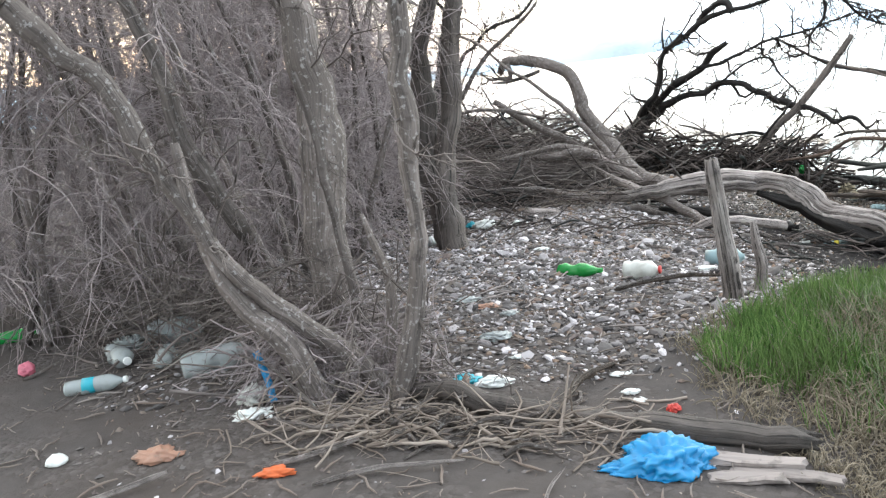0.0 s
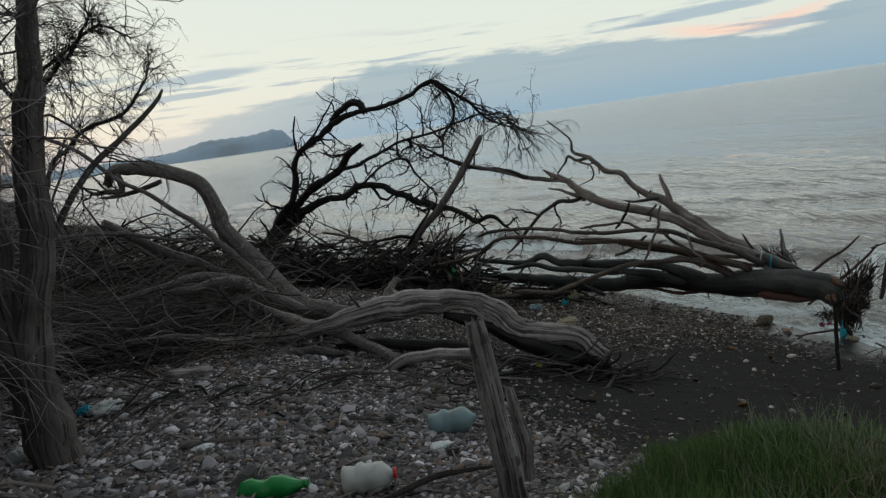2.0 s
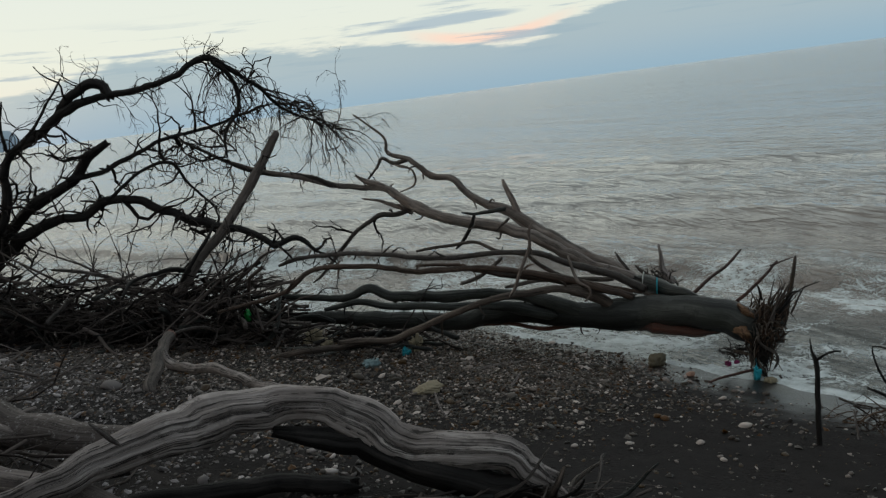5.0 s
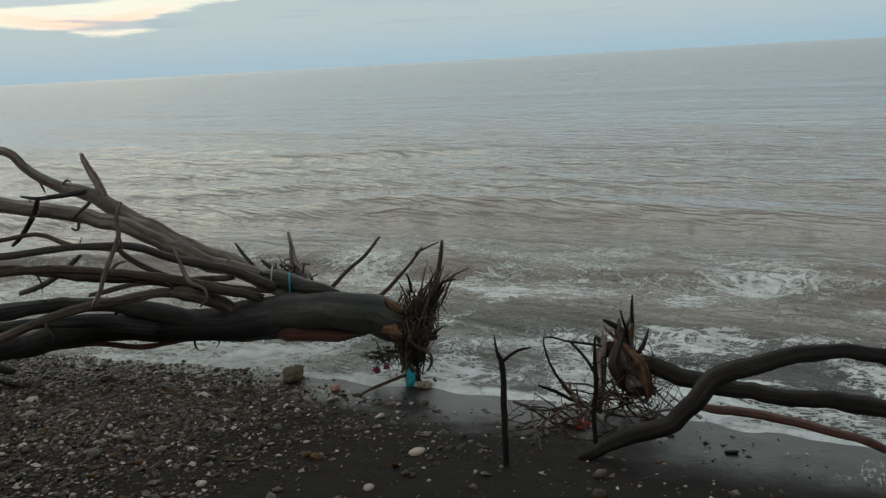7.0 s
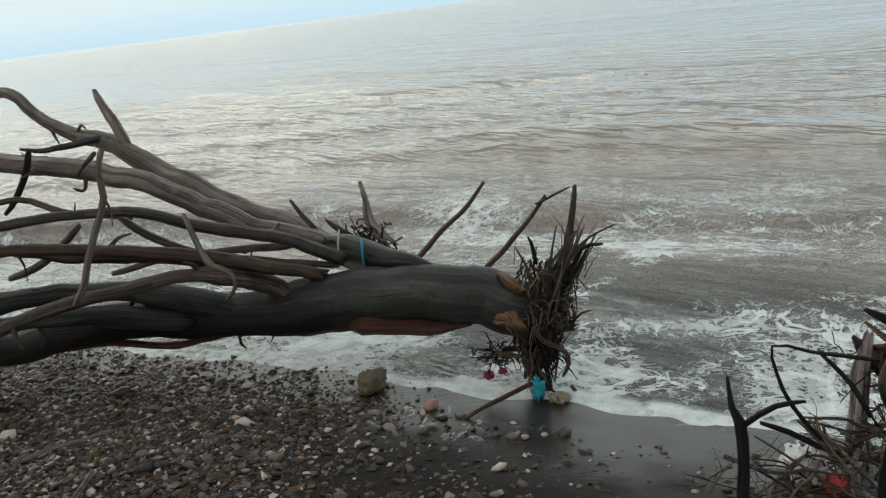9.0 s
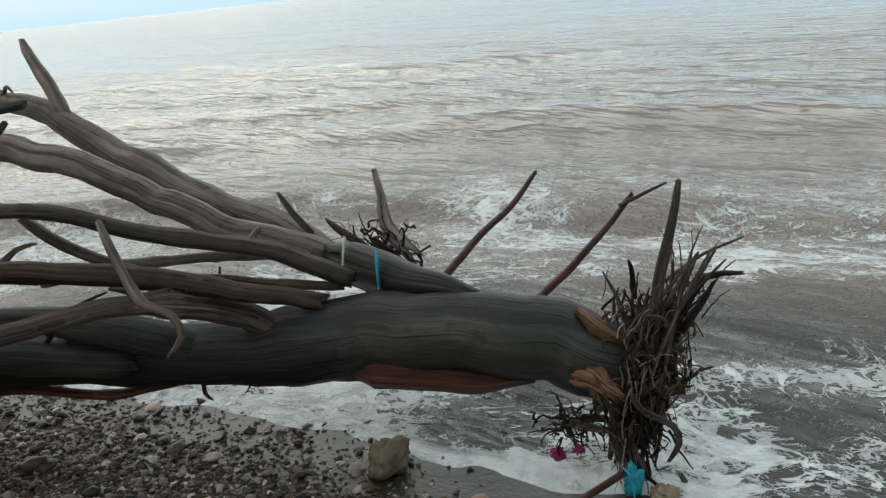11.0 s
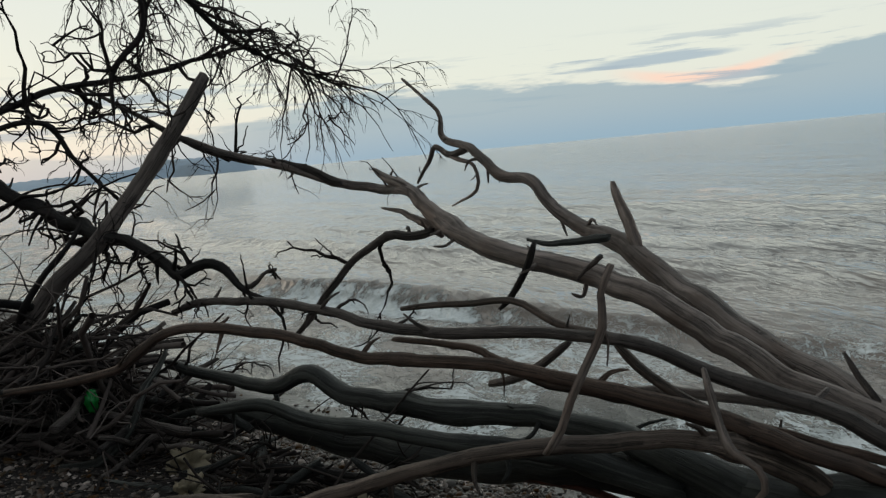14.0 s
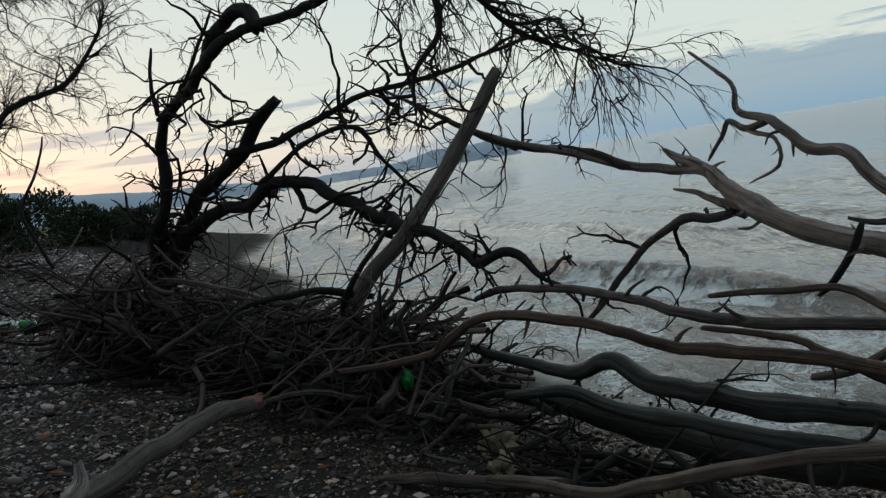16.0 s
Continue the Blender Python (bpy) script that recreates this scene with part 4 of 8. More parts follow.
    ("root", [(8.55, 8.22, -0.48, 0.007), (8.49, 8.31, -0.52, 0.009), (8.44, 8.4, -0.56, 0.011)], REDWOOD, 6, ""),
    ("root", [(8.43, 8.14, -0.44, 0.015), (8.42, 8.16, -0.61, 0.02), (8.42, 8.2, -0.8, 0.024), (8.41, 8.24, -1.02, 0.027), (8.4, 8.27, -1.15, 0.027)], TANWOOD, 8, ""),
    ("root", [(8.31, 7.86, -0.64, 0.005), (8.28, 8.01, -0.71, 0.007), (8.27, 8.12, -0.8, 0.009), (8.26, 8.21, -0.88, 0.01)], GREYWOOD, 5, ""),
    ("root", [(8.19, 7.95, -0.66, 0.006), (8.18, 8.01, -0.78, 0.008), (8.17, 8.08, -0.94, 0.01)], GREYWOOD, 5, ""),
    ("torn_wood", [(7.56, 10.0, -1.16, 0.014), (7.53, 9.7, -1.10, 0.03), (7.53, 9.4, -1.07, 0.045), (7.54, 9.1, -1.05, 0.055), (7.58, 8.8, -1.045, 0.05), (7.63, 8.55, -1.04, 0.02)], REDWOOD, 10, "wet red wood under the trunk"),
    ("branch", [(6.68, 11.04, -1.03, 0.019), (6.87, 10.67, -1.01, 0.022), (7.06, 10.31, -1.08, 0.022), (7.26, 10.01, -1.06, 0.024), (7.5, 9.65, -1.09, 0.027)], REDWOOD, 8, ""),
    ("branch", [(6.45, 9.75, 0.25, 0.014), (6.42, 9.78, 0.15, 0.014), (6.42, 9.78, 0.03, 0.017), (6.38, 9.82, -0.1, 0.017), (6.33, 9.87, -0.25, 0.017), (6.3, 9.9, -0.36, 0.017), (6.25, 9.95, -0.46, 0.019)], SILVER, 7, ""),
    ("branch", [(6.55, 9.43, -0.09, 0.013), (6.55, 9.39, -0.21, 0.015), (6.56, 9.36, -0.31, 0.015), (6.56, 9.32, -0.35, 0.015), (6.58, 9.24, -0.38, 0.013), (6.58, 9.22, -0.45, 0.012), (6.57, 9.29, -0.52, 0.008)], SILVER, 7, ""),
], (7.7, 8.4, -1.2), "", 1.4, 0.03, 0.2)

ARCH = [(2.66, 16.1, -0.85, 0.12), (2.72, 15.85, -0.2, 0.10), (2.88, 15.35, 0.3, 0.085)] + slim([(2.69, 15.21, 0.02, 0.14), (2.9, 15, 0.38, 0.105), (3.07, 14.83, 0.73, 0.088), (3.17, 14.73, 1.12, 0.079), (3.25, 14.65, 1.46, 0.071), (3.64, 14.26, 1.75, 0.077), (3.84, 14.06, 1.91, 0.083), (4.09, 13.81, 1.98, 0.064), (4.51, 13.62, 2.02, 0.056), (4.86, 13.46, 2.12, 0.052), (5.04, 13.38, 2.23, 0.052), (5.24, 13.3, 2.27, 0.052), (5.53, 13.3, 2.07, 0.041), (5.81, 13.3, 1.92, 0.034), (6.09, 13.3, 1.62, 0.027), (6.43, 13.3, 1.46, 0.02), (6.87, 13.3, 1.26, 0.012)][2:], 0.62)
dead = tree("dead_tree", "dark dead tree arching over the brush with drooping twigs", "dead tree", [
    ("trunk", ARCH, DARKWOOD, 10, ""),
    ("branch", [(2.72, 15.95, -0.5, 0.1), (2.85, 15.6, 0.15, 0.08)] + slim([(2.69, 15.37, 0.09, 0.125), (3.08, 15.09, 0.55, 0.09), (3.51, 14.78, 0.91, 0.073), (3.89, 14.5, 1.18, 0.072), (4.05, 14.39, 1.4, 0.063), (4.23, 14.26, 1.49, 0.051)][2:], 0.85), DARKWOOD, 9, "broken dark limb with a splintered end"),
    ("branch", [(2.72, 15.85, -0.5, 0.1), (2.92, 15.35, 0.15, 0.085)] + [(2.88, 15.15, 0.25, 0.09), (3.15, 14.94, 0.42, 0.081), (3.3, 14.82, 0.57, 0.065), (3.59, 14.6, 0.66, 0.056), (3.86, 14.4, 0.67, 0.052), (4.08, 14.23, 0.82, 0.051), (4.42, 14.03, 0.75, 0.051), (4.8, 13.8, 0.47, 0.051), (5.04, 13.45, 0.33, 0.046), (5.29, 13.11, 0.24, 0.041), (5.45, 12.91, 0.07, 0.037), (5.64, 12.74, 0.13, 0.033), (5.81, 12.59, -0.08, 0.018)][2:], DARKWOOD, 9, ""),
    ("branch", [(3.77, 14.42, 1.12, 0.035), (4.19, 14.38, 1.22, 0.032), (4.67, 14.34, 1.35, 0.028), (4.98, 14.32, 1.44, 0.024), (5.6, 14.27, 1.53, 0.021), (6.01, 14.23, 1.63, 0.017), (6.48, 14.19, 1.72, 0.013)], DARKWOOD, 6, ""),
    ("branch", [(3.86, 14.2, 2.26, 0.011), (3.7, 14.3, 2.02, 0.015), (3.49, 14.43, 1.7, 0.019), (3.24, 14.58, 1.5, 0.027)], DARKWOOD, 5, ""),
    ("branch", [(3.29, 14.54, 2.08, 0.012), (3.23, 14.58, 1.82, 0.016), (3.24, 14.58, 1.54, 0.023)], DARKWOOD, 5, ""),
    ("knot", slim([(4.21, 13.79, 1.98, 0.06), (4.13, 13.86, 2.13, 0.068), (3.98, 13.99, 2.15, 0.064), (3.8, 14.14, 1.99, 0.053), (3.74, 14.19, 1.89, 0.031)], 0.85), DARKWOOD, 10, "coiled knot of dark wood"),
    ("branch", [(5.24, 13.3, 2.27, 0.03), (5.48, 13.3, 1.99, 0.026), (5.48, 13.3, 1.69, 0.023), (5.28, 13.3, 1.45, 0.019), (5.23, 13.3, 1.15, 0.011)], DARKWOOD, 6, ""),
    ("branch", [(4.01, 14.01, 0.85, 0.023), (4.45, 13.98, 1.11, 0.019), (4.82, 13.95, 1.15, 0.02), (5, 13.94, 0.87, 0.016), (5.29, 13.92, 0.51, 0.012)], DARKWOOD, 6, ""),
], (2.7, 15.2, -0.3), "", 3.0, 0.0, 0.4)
tree("leaning_pole", "sawn dark pole leaning out of the brush", "pole", [("pole", [(*p[:3], p[3] * 0.8) for p in [(5.8, 13.1, 1.34, 0.06), (5.59, 13.16, 1.03, 0.068), (5.33, 13.24, 0.68, 0.068), (4.98, 13.34, 0.27, 0.076), (4.7, 13.43, 0.02, 0.076)]] + [(4.35, 13.55, -0.45, 0.07)], GREYWOOD, 9, "")], (4.7, 13.4, -0.4), "", 0.0, 0.0, 0.05)

tree("bent_tree", "grey trunk bent over in an arch and lying down the beach", "fallen tree", [
    ("trunk", slim([(0.26, 11.07, 1.49, 0.055), (0.36, 10.99, 1.63, 0.066), (0.69, 10.75, 1.59, 0.081), (1.1, 10.4, 1.38, 0.09), (1.21, 10.29, 1.07, 0.094), (1.26, 10.24, 0.85, 0.1), (1.49, 10.01, 0.45, 0.115), (1.62, 9.65, 0.2, 0.12), (1.76, 9.38, 0.06, 0.115), (2.03, 9.03, -0.02, 0.09), (2.4, 8.75, -0.06, 0.07)], 0.85), BARK, 24, ""),
    ("branch", [(1.12, 9.35, 0.33, 0.02), (1.29, 9.02, 0.19, 0.038), (1.5, 8.77, 0.09, 0.05), (1.69, 8.55, 0.01, 0.05), (1.9, 8.15, -0.1, 0.047), (2.04, 7.83, -0.2, 0.045), (2.12, 7.66, -0.22, 0.04)], BARK, 14, "slim branch leaning over the log"),
    ("branch", [(-0.48, 11.19, 2.24, 0.019), (-0.25, 11.05, 2.06, 0.021), (0.02, 10.89, 1.88, 0.021), (0.32, 10.71, 1.56, 0.021), (0.62, 10.48, 1.33, 0.023), (0.86, 10.24, 1.08, 0.026), (1.06, 10.04, 0.88, 0.03), (1.24, 9.86, 0.62, 0.035), (1.5, 9.5, 0.23, 0.044)], BARK, 7, ""),
    ("branch", [(0.37, 10.87, 1.59, 0.032), (0.38, 10.86, 1.42, 0.037), (0.25, 10.91, 1.42, 0.028), (0.1, 10.97, 1.42, 0.018), (-0, 11.01, 1.52, 0.011)], BARK, 7, ""),
    ("branch", [(0.75, 10.56, 1.45, 0.027), (0.53, 10.66, 1.39, 0.025), (0.31, 10.75, 1.36, 0.02), (0.15, 10.81, 1.37, 0.011)], BARK, 7, ""),
    ("branch", [(-0.62, 10.16, 0.97, 0.014), (-0.4, 10.14, 1.05, 0.019), (-0.11, 10.11, 1.07, 0.022), (0.21, 10.08, 1.04, 0.022), (0.52, 10.05, 0.95, 0.02), (0.85, 10.02, 0.84, 0.013)], BARK, 6, ""),
    ("branch", [(0.13, 10.27, 1.14, 0.04), (0.43, 10.2, 0.91, 0.045), (0.69, 10.15, 0.73, 0.046), (1.14, 10.06, 0.47, 0.036)], BARK, 8, ""),
    ("branch", [(0.58, 9.54, 0.44, 0.037), (1.04, 9.44, 0.47, 0.052), (1.38, 9.37, 0.28, 0.057), (1.72, 9.3, 0.05, 0.048)], BARK, 9, ""),
    ("branch", [(0.09, 9.57, 0.47, 0.018), (0.5, 9.55, 0.52, 0.028), (0.88, 9.53, 0.54, 0.033), (1.33, 9.51, 0.4, 0.029)], BARK, 8, ""),
], (1.5, 9.8, 0.0), "", 0.0, 0.0, 0.18)
tree("pale_branch", "pale barkless branch lying forked on the shingle", "branch", [("branch", [(1.54, 7.71, -0.21, 0.019), (1.72, 7.68, -0.24, 0.037), (1.88, 7.65, -0.19, 0.037), (2.01, 7.63, -0.15, 0.041), (2.31, 7.58, -0.17, 0.042), (2.68, 7.51, -0.24, 0.05)], DRIFT, 9, "")], (2.2, 7.6, -0.3))
tree("driftwood_log", "big pale grey weathered log with a torn dark end", "log", [("log", [(0.68, 8.63, 0.15, 0.025), (0.92, 8.57, 0.09, 0.037), (1.15, 8.51, 0.05, 0.054), (1.56, 8.4, 0.08, 0.062), (1.81, 8.33, 0.11, 0.075), (2.03, 8.31, 0.11, 0.096), (2.45, 8.35, 0.05, 0.121), (2.9, 8.4, -0.06, 0.147), (3.05, 8.1, -0.22, 0.163), (3.2, 7.89, -0.36, 0.168), (3.4, 7.64, -0.46, 0.155), (3.63, 7.38, -0.49, 0.139)][:4] + slim([(1.55, 8.39, 0.1, 0.098), (2.01, 8.35, 0.13, 0.106), (2.35, 8.37, 0.09, 0.118), (2.66, 8.36, 0.05, 0.109), (2.91, 8.24, 0.01, 0.096), (3.02, 8.13, -0.05, 0.112), (3.13, 7.99, -0.14, 0.126), (3.24, 7.85, -0.23, 0.122), (3.38, 7.67, -0.28, 0.107), (3.51, 7.51, -0.3, 0.106), (3.62, 7.4, -0.38, 0.082), (3.68, 7.33, -0.48, 0.044)][1:], 0.9), DRIFT, 44, ""), ("branch", [(1.25, 8.61, 0.02, 0.059), (0.93, 8.7, 0.06, 0.051), (0.7, 8.76, 0.11, 0.038), (0.46, 8.83, 0.17, 0.029), (0.02, 8.93, 0.19, 0.029), (-0.26, 8.98, 0.19, 0.033), (-0.54, 9.02, 0.24, 0.029)], DRIFT, 9, "")], (2.9, 8.2, -0.4), "", 0.0, 0.24, 0.35)
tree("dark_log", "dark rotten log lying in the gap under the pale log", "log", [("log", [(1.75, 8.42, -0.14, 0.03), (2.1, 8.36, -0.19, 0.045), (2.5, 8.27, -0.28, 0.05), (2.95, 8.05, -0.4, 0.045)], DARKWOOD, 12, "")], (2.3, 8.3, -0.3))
tree("grey_log", "thin grey log half buried in the shingle", "log", [("log", [(0.75, 8.35, -0.01, 0.03), (1.05, 8.2, 0.0, 0.04), (1.4, 8.1, -0.04, 0.042), (1.65, 8.05, -0.1, 0.03)], GREYWOOD, 10, "")], (1.2, 8.15, 0.0))
pile_under = [(3.0, 7.6), (3.5, 7.25), (4.0, 7.1)]

tree("leaning_tree", "lichen-spotted grey tree leaning out of the thicket", "tree", [
    ("trunk", slim([(-0.61, 3.6, 0.04, 0.083), (-0.82, 3.58, 0.31, 0.068), (-1.05, 3.56, 0.57, 0.064), (-1.27, 3.53, 0.82, 0.058), (-1.38, 3.52, 1.05, 0.06), (-1.51, 3.51, 1.28, 0.056), (-1.56, 3.5, 1.41, 0.063), (-1.65, 3.49, 1.68, 0.062), (-1.82, 3.44, 1.84, 0.069), (-1.97, 3.41, 2.07, 0.072)], 0.72), BARK, 14, ""), ("trunk", [(-0.91, 3.54, 0.04, 0.068), (-1.03, 3.54, 0.29, 0.062), (-1.14, 3.53, 0.45, 0.054), (-1.25, 3.52, 0.6, 0.048), (-1.32, 3.52, 0.8, 0.042), (-1.39, 3.51, 1.13, 0.034), (-1.39, 3.51, 1.37, 0.025)], BARK, 10, ""), ("branch", [(-0.63, 3.7, 0.18, 0.034), (-0.56, 3.7, 0.5, 0.028), (-0.6, 3.7, 0.79, 0.019), (-0.63, 3.7, 0.93, 0.011)], BARK, 7, "")], (-0.6, 3.6, 0))
tree("slanting_trunk", "slanting grey trunk in the thicket", "tree", [("trunk", [(-1.36, 4.12, 0.85, 0.052), (-1.46, 4.1, 1.11, 0.051), (-1.56, 4.08, 1.36, 0.05), (-1.59, 4.07, 1.6, 0.047), (-1.65, 4.06, 1.87, 0.04), (-1.72, 4.05, 2.1, 0.037)], BARK, 10, "")], (-1.3, 4.1, 0))
tree("pale_trunk_tree", "thick pale grey tree with a rough lichen-spotted trunk", "tree", [
    ("trunk", [(-0.94, 4.36, 0.04, 0.132), (-0.96, 4.36, 0.52, 0.123), (-0.96, 4.36, 0.85, 0.118), (-0.92, 4.35, 1.17, 0.119), (-0.9, 4.35, 1.48, 0.111), (-0.9, 4.35, 1.78, 0.1), (-0.95, 4.36, 2.02, 0.09)], BARK, 14, ""), ("branch", [(-0.76, 3.97, -0.04, 0.04), (-0.76, 3.98, 0.35, 0.033), (-0.8, 3.99, 0.72, 0.026), (-0.85, 4, 1.08, 0.026), (-0.87, 4.01, 1.31, 0.023), (-0.92, 4.02, 1.63, 0.02)], BARK, 8, "")], (-0.94, 4.36, 0))
tree("slim_tree", "slim upright tree with lichen-spotted bark", "tree", [("trunk", [(-0.55, 3.5, 0.03, 0.054), (-0.42, 3.5, 0.46, 0.047), (-0.37, 3.5, 0.78, 0.041), (-0.36, 3.5, 1.04, 0.04), (-0.34, 3.5, 1.26, 0.05), (-0.34, 3.5, 1.58, 0.044), (-0.31, 3.5, 1.86, 0.048)], BARK, 10, "")], (-0.55, 3.5, 0))
tree("forked_tree", "forked tree with dark smooth bark on the shingle", "tree", [
    ("trunk", [(-0.4, 6.78, -0.1, 0.17)] + [(*p[:3], p[3] * 1.3) for p in [(-0.41, 6.8, -0, 0.11), (-0.46, 6.8, 0.41, 0.094), (-0.38, 6.8, 0.85, 0.073), (-0.27, 6.8, 1.31, 0.067), (-0.21, 6.8, 1.73, 0.061), (-0.14, 6.8, 2.13, 0.061)]], GREYWOOD, 16, ""), ("trunk", [(-0.42, 6.8, 0.12, 0.15)] + [(*p[:3], p[3] * 1.3) for p in [(-0.46, 6.8, 0.41, 0.089), (-0.5, 6.8, 0.86, 0.078), (-0.51, 6.8, 1.34, 0.067), (-0.47, 6.8, 1.76, 0.057), (-0.35, 6.8, 2.16, 0.051)]], GREYWOOD, 14, ""), ("branch", [(-0.28, 6.83, 1.22, 0.022), (0.01, 6.88, 1.61, 0.019), (0.27, 6.92, 1.81, 0.017), (0.48, 6.95, 1.97, 0.014), (0.54, 6.96, 2.05, 0.012)], BARK, 6, "")], (-0.41, 6.8, 0))
tree("tamarisk_tree", "dark feathery tamarisk tree beyond the bent trunk", "tree", [
    ("trunk", [(-1.4, 20.0, 0.0, 0.13)] + [(-1.21, 20, 0.95, 0.112), (-1.04, 20, 1.65, 0.102), (-0.72, 20, 2.93, 0.091), (-0.44, 20, 3.91, 0.076), (-0.24, 20, 4.88, 0.071), (-0.04, 20, 5.85, 0.055)], DARKWOOD, 9, ""), ("branch", [(-1.2, 20.0, 0.2, 0.06)] + [(-0.81, 20, 0.89, 0.046), (-0.49, 20, 1.88, 0.046), (-0.12, 20, 2.15, 0.047), (0.34, 20, 2.56, 0.042), (1.17, 20, 2.84, 0.037), (1.7, 20, 3.54, 0.021), (1.85, 20, 4.16, 0.011)], DARKWOOD, 7, ""),
    ("branch", [(-0.72, 20, 2.93, 0.046), (-0.13, 20, 3.68, 0.036), (0.44, 20, 4.25, 0.031), (0.82, 20, 4.83, 0.021)], DARKWOOD, 6, ""), ("branch", [(-0.69, 20.5, 3.06, 0.052), (-1.1, 20.5, 3.68, 0.045), (-1.61, 20.5, 4.75, 0.045), (-1.87, 20.5, 5.43, 0.033)], DARKWOOD, 6, ""), ("branch", [(-0.48, 20, 3.66, 0.045), (0.2, 20, 4.13, 0.034), (0.95, 20, 4.6, 0.028), (1.56, 20, 4.31, 0.017)], DARKWOOD, 6, "")], (-1.4, 20.0, 0.1))
tree("post", "weathered grey wooden post standing in the shingle", "post", [("post", [(1.38, 4.69, -0.12, 0.066), (1.34, 4.65, 0.2, 0.054), (1.29, 4.61, 0.55, 0.048), (1.25, 4.58, 0.85, 0.04)], DRIFT, 20, "")], (1.3, 4.7, 0), "", 0.0, 0.14, 0.1)
tree("stake", "short split wooden stake in the shingle", "stake", [("stake", [(1.65, 5.14, 0.34, 0.024), (1.66, 5.13, 0.22, 0.032), (1.70, 5.13, 0.07, 0.04), (1.68, 5.13, -0.13, 0.042), (1.68, 5.13, -0.3, 0.042)], DRIFT, 12, "")], (1.68, 5.13, -0.1), "", 0.0, 0.12)
tree("ground_log", "smooth grey log lying in the sand", "log", [("log", [(p[0], p[1] - 0.12, p[2] + 0.045, p[3] * 1.05) for p in [(-0.47, 3.62, 0.05, 0.036), (-0.17, 3.48, 0.03, 0.053), (0.08, 3.37, -0.02, 0.051), (0.39, 3.23, -0.03, 0.057), (0.66, 3.11, -0.01, 0.059), (0.86, 3.02, -0.01, 0.05), (1.05, 2.93, -0.03, 0.044)]], GREYWOOD, 14, "")], (0.3, 3.3, 0))
beached = tree("beached_tree", "dark uprooted tree with an arching limb at the waterline", "fallen tree", [
    ("branch", [(6.28, 6.53, -1.18, 0.03), (6.36, 6.27, -1.06, 0.05), (6.42, 6.08, -1, 0.053), (6.46, 5.94, -0.85, 0.055), (6.5, 5.81, -0.71, 0.057), (6.6, 5.59, -0.65, 0.052), (6.68, 5.43, -0.62, 0.049), (6.77, 5.26, -0.61, 0.044), (6.85, 5.09, -0.63, 0.044), (6.97, 4.86, -0.72, 0.044)], DARKWOOD, 10, "dark arching limb"), ("trunk", [(7.27, 6.29, -0.96, 0.06), (7.23, 6.12, -1.02, 0.059), (7.16, 5.85, -1.04, 0.061), (7.09, 5.55, -1.04, 0.055), (7.03, 5.26, -1.02, 0.053), (6.99, 5.05, -1.01, 0.052), (6.95, 4.84, -1, 0.051)], DARKWOOD, 10, ""), ("branch", [(6.99, 5.98, -1.1, 0.023), (6.91, 5.73, -1.09, 0.029), (6.82, 5.45, -1.07, 0.028), (6.75, 5.24, -1.07, 0.027), (6.7, 5.09, -1.08, 0.026), (6.65, 4.95, -1.1, 0.026)], REDWOOD, 8, "reddish wet branch"),
    ("root", [(6.95, 6.7, -1.11, 0.01), (6.94, 6.78, -1.01, 0.01), (6.93, 6.85, -0.88, 0.009), (6.93, 6.89, -0.7, 0.006), (6.95, 6.75, -0.72, 0.008), (6.98, 6.53, -0.75, 0.01)], DARKWOOD, 5, ""), ("root", [(6.58, 6.5, -0.55, 0.009), (6.58, 6.5, -0.7, 0.013), (6.58, 6.5, -0.87, 0.016), (6.58, 6.52, -1.02, 0.016)] + [(6.58, 6.5, -1.25, 0.016)], DARKWOOD, 6, ""), ("root", [(6.95, 6.73, -0.72, 0.008), (6.96, 6.62, -0.85, 0.011), (6.97, 6.55, -0.98, 0.013)], DARKWOOD, 5, ""), ("root", [(6.92, 6.93, -1.04, 0.011), (6.94, 6.83, -1.08, 0.013), (6.95, 6.73, -1.13, 0.013), (6.96, 6.62, -1.16, 0.012)], DARKWOOD, 6, ""),
    ("root", [(7.34, 6.57, -0.7, 0.014), (7.34, 6.49, -0.75, 0.021), (7.35, 6.41, -0.85, 0.024), (7.35, 6.38, -0.99, 0.024)], DARKWOOD, 7, ""), ("root", [(7.35, 6.38, -0.52, 0.008), (7.35, 6.38, -0.64, 0.013), (7.35, 6.38, -0.79, 0.016)], DARKWOOD, 6, ""), ("root", [(7.34, 6.46, -0.62, 0.007), (7.34, 6.43, -0.73, 0.009), (7.35, 6.4, -0.8, 0.012)], DARKWOOD, 5, "")], (7.3, 6.4, -1.2))
tree("forked_stick", "dark forked stick standing in the wet sand", "stick", [
    ("stick", [(5.94, 6.92, -0.34, 0.005), (5.94, 6.91, -0.43, 0.009), (5.94, 6.89, -0.48, 0.016), (5.94, 6.88, -0.6, 0.016), (5.94, 6.88, -0.71, 0.018)] + [(5.94, 6.88, -1.15, 0.018)], DARKWOOD, 7, ""), ("twig", [(5.96, 6.73, -0.4, 0.006), (5.95, 6.8, -0.42, 0.008), (5.94, 6.89, -0.49, 0.009)], DARKWOOD, 5, "")], (5.94, 6.88, -1.1))
tree("hooked_branch", "pale branch with a hooked tip lying behind the log", "branch", [("branch", [(3.26, 11.12, -0.26, 0.024), (3.26, 11.05, -0.38, 0.038), (3.23, 10.62, -0.3, 0.04), (3.18, 9.99, -0.19, 0.037), (3.14, 9.37, -0.13, 0.037), (3.1, 8.85, -0.08, 0.038), (3.06, 8.41, -0.03, 0.035)], DRIFT, 8, "")], (3.2, 9.8, -0.4))
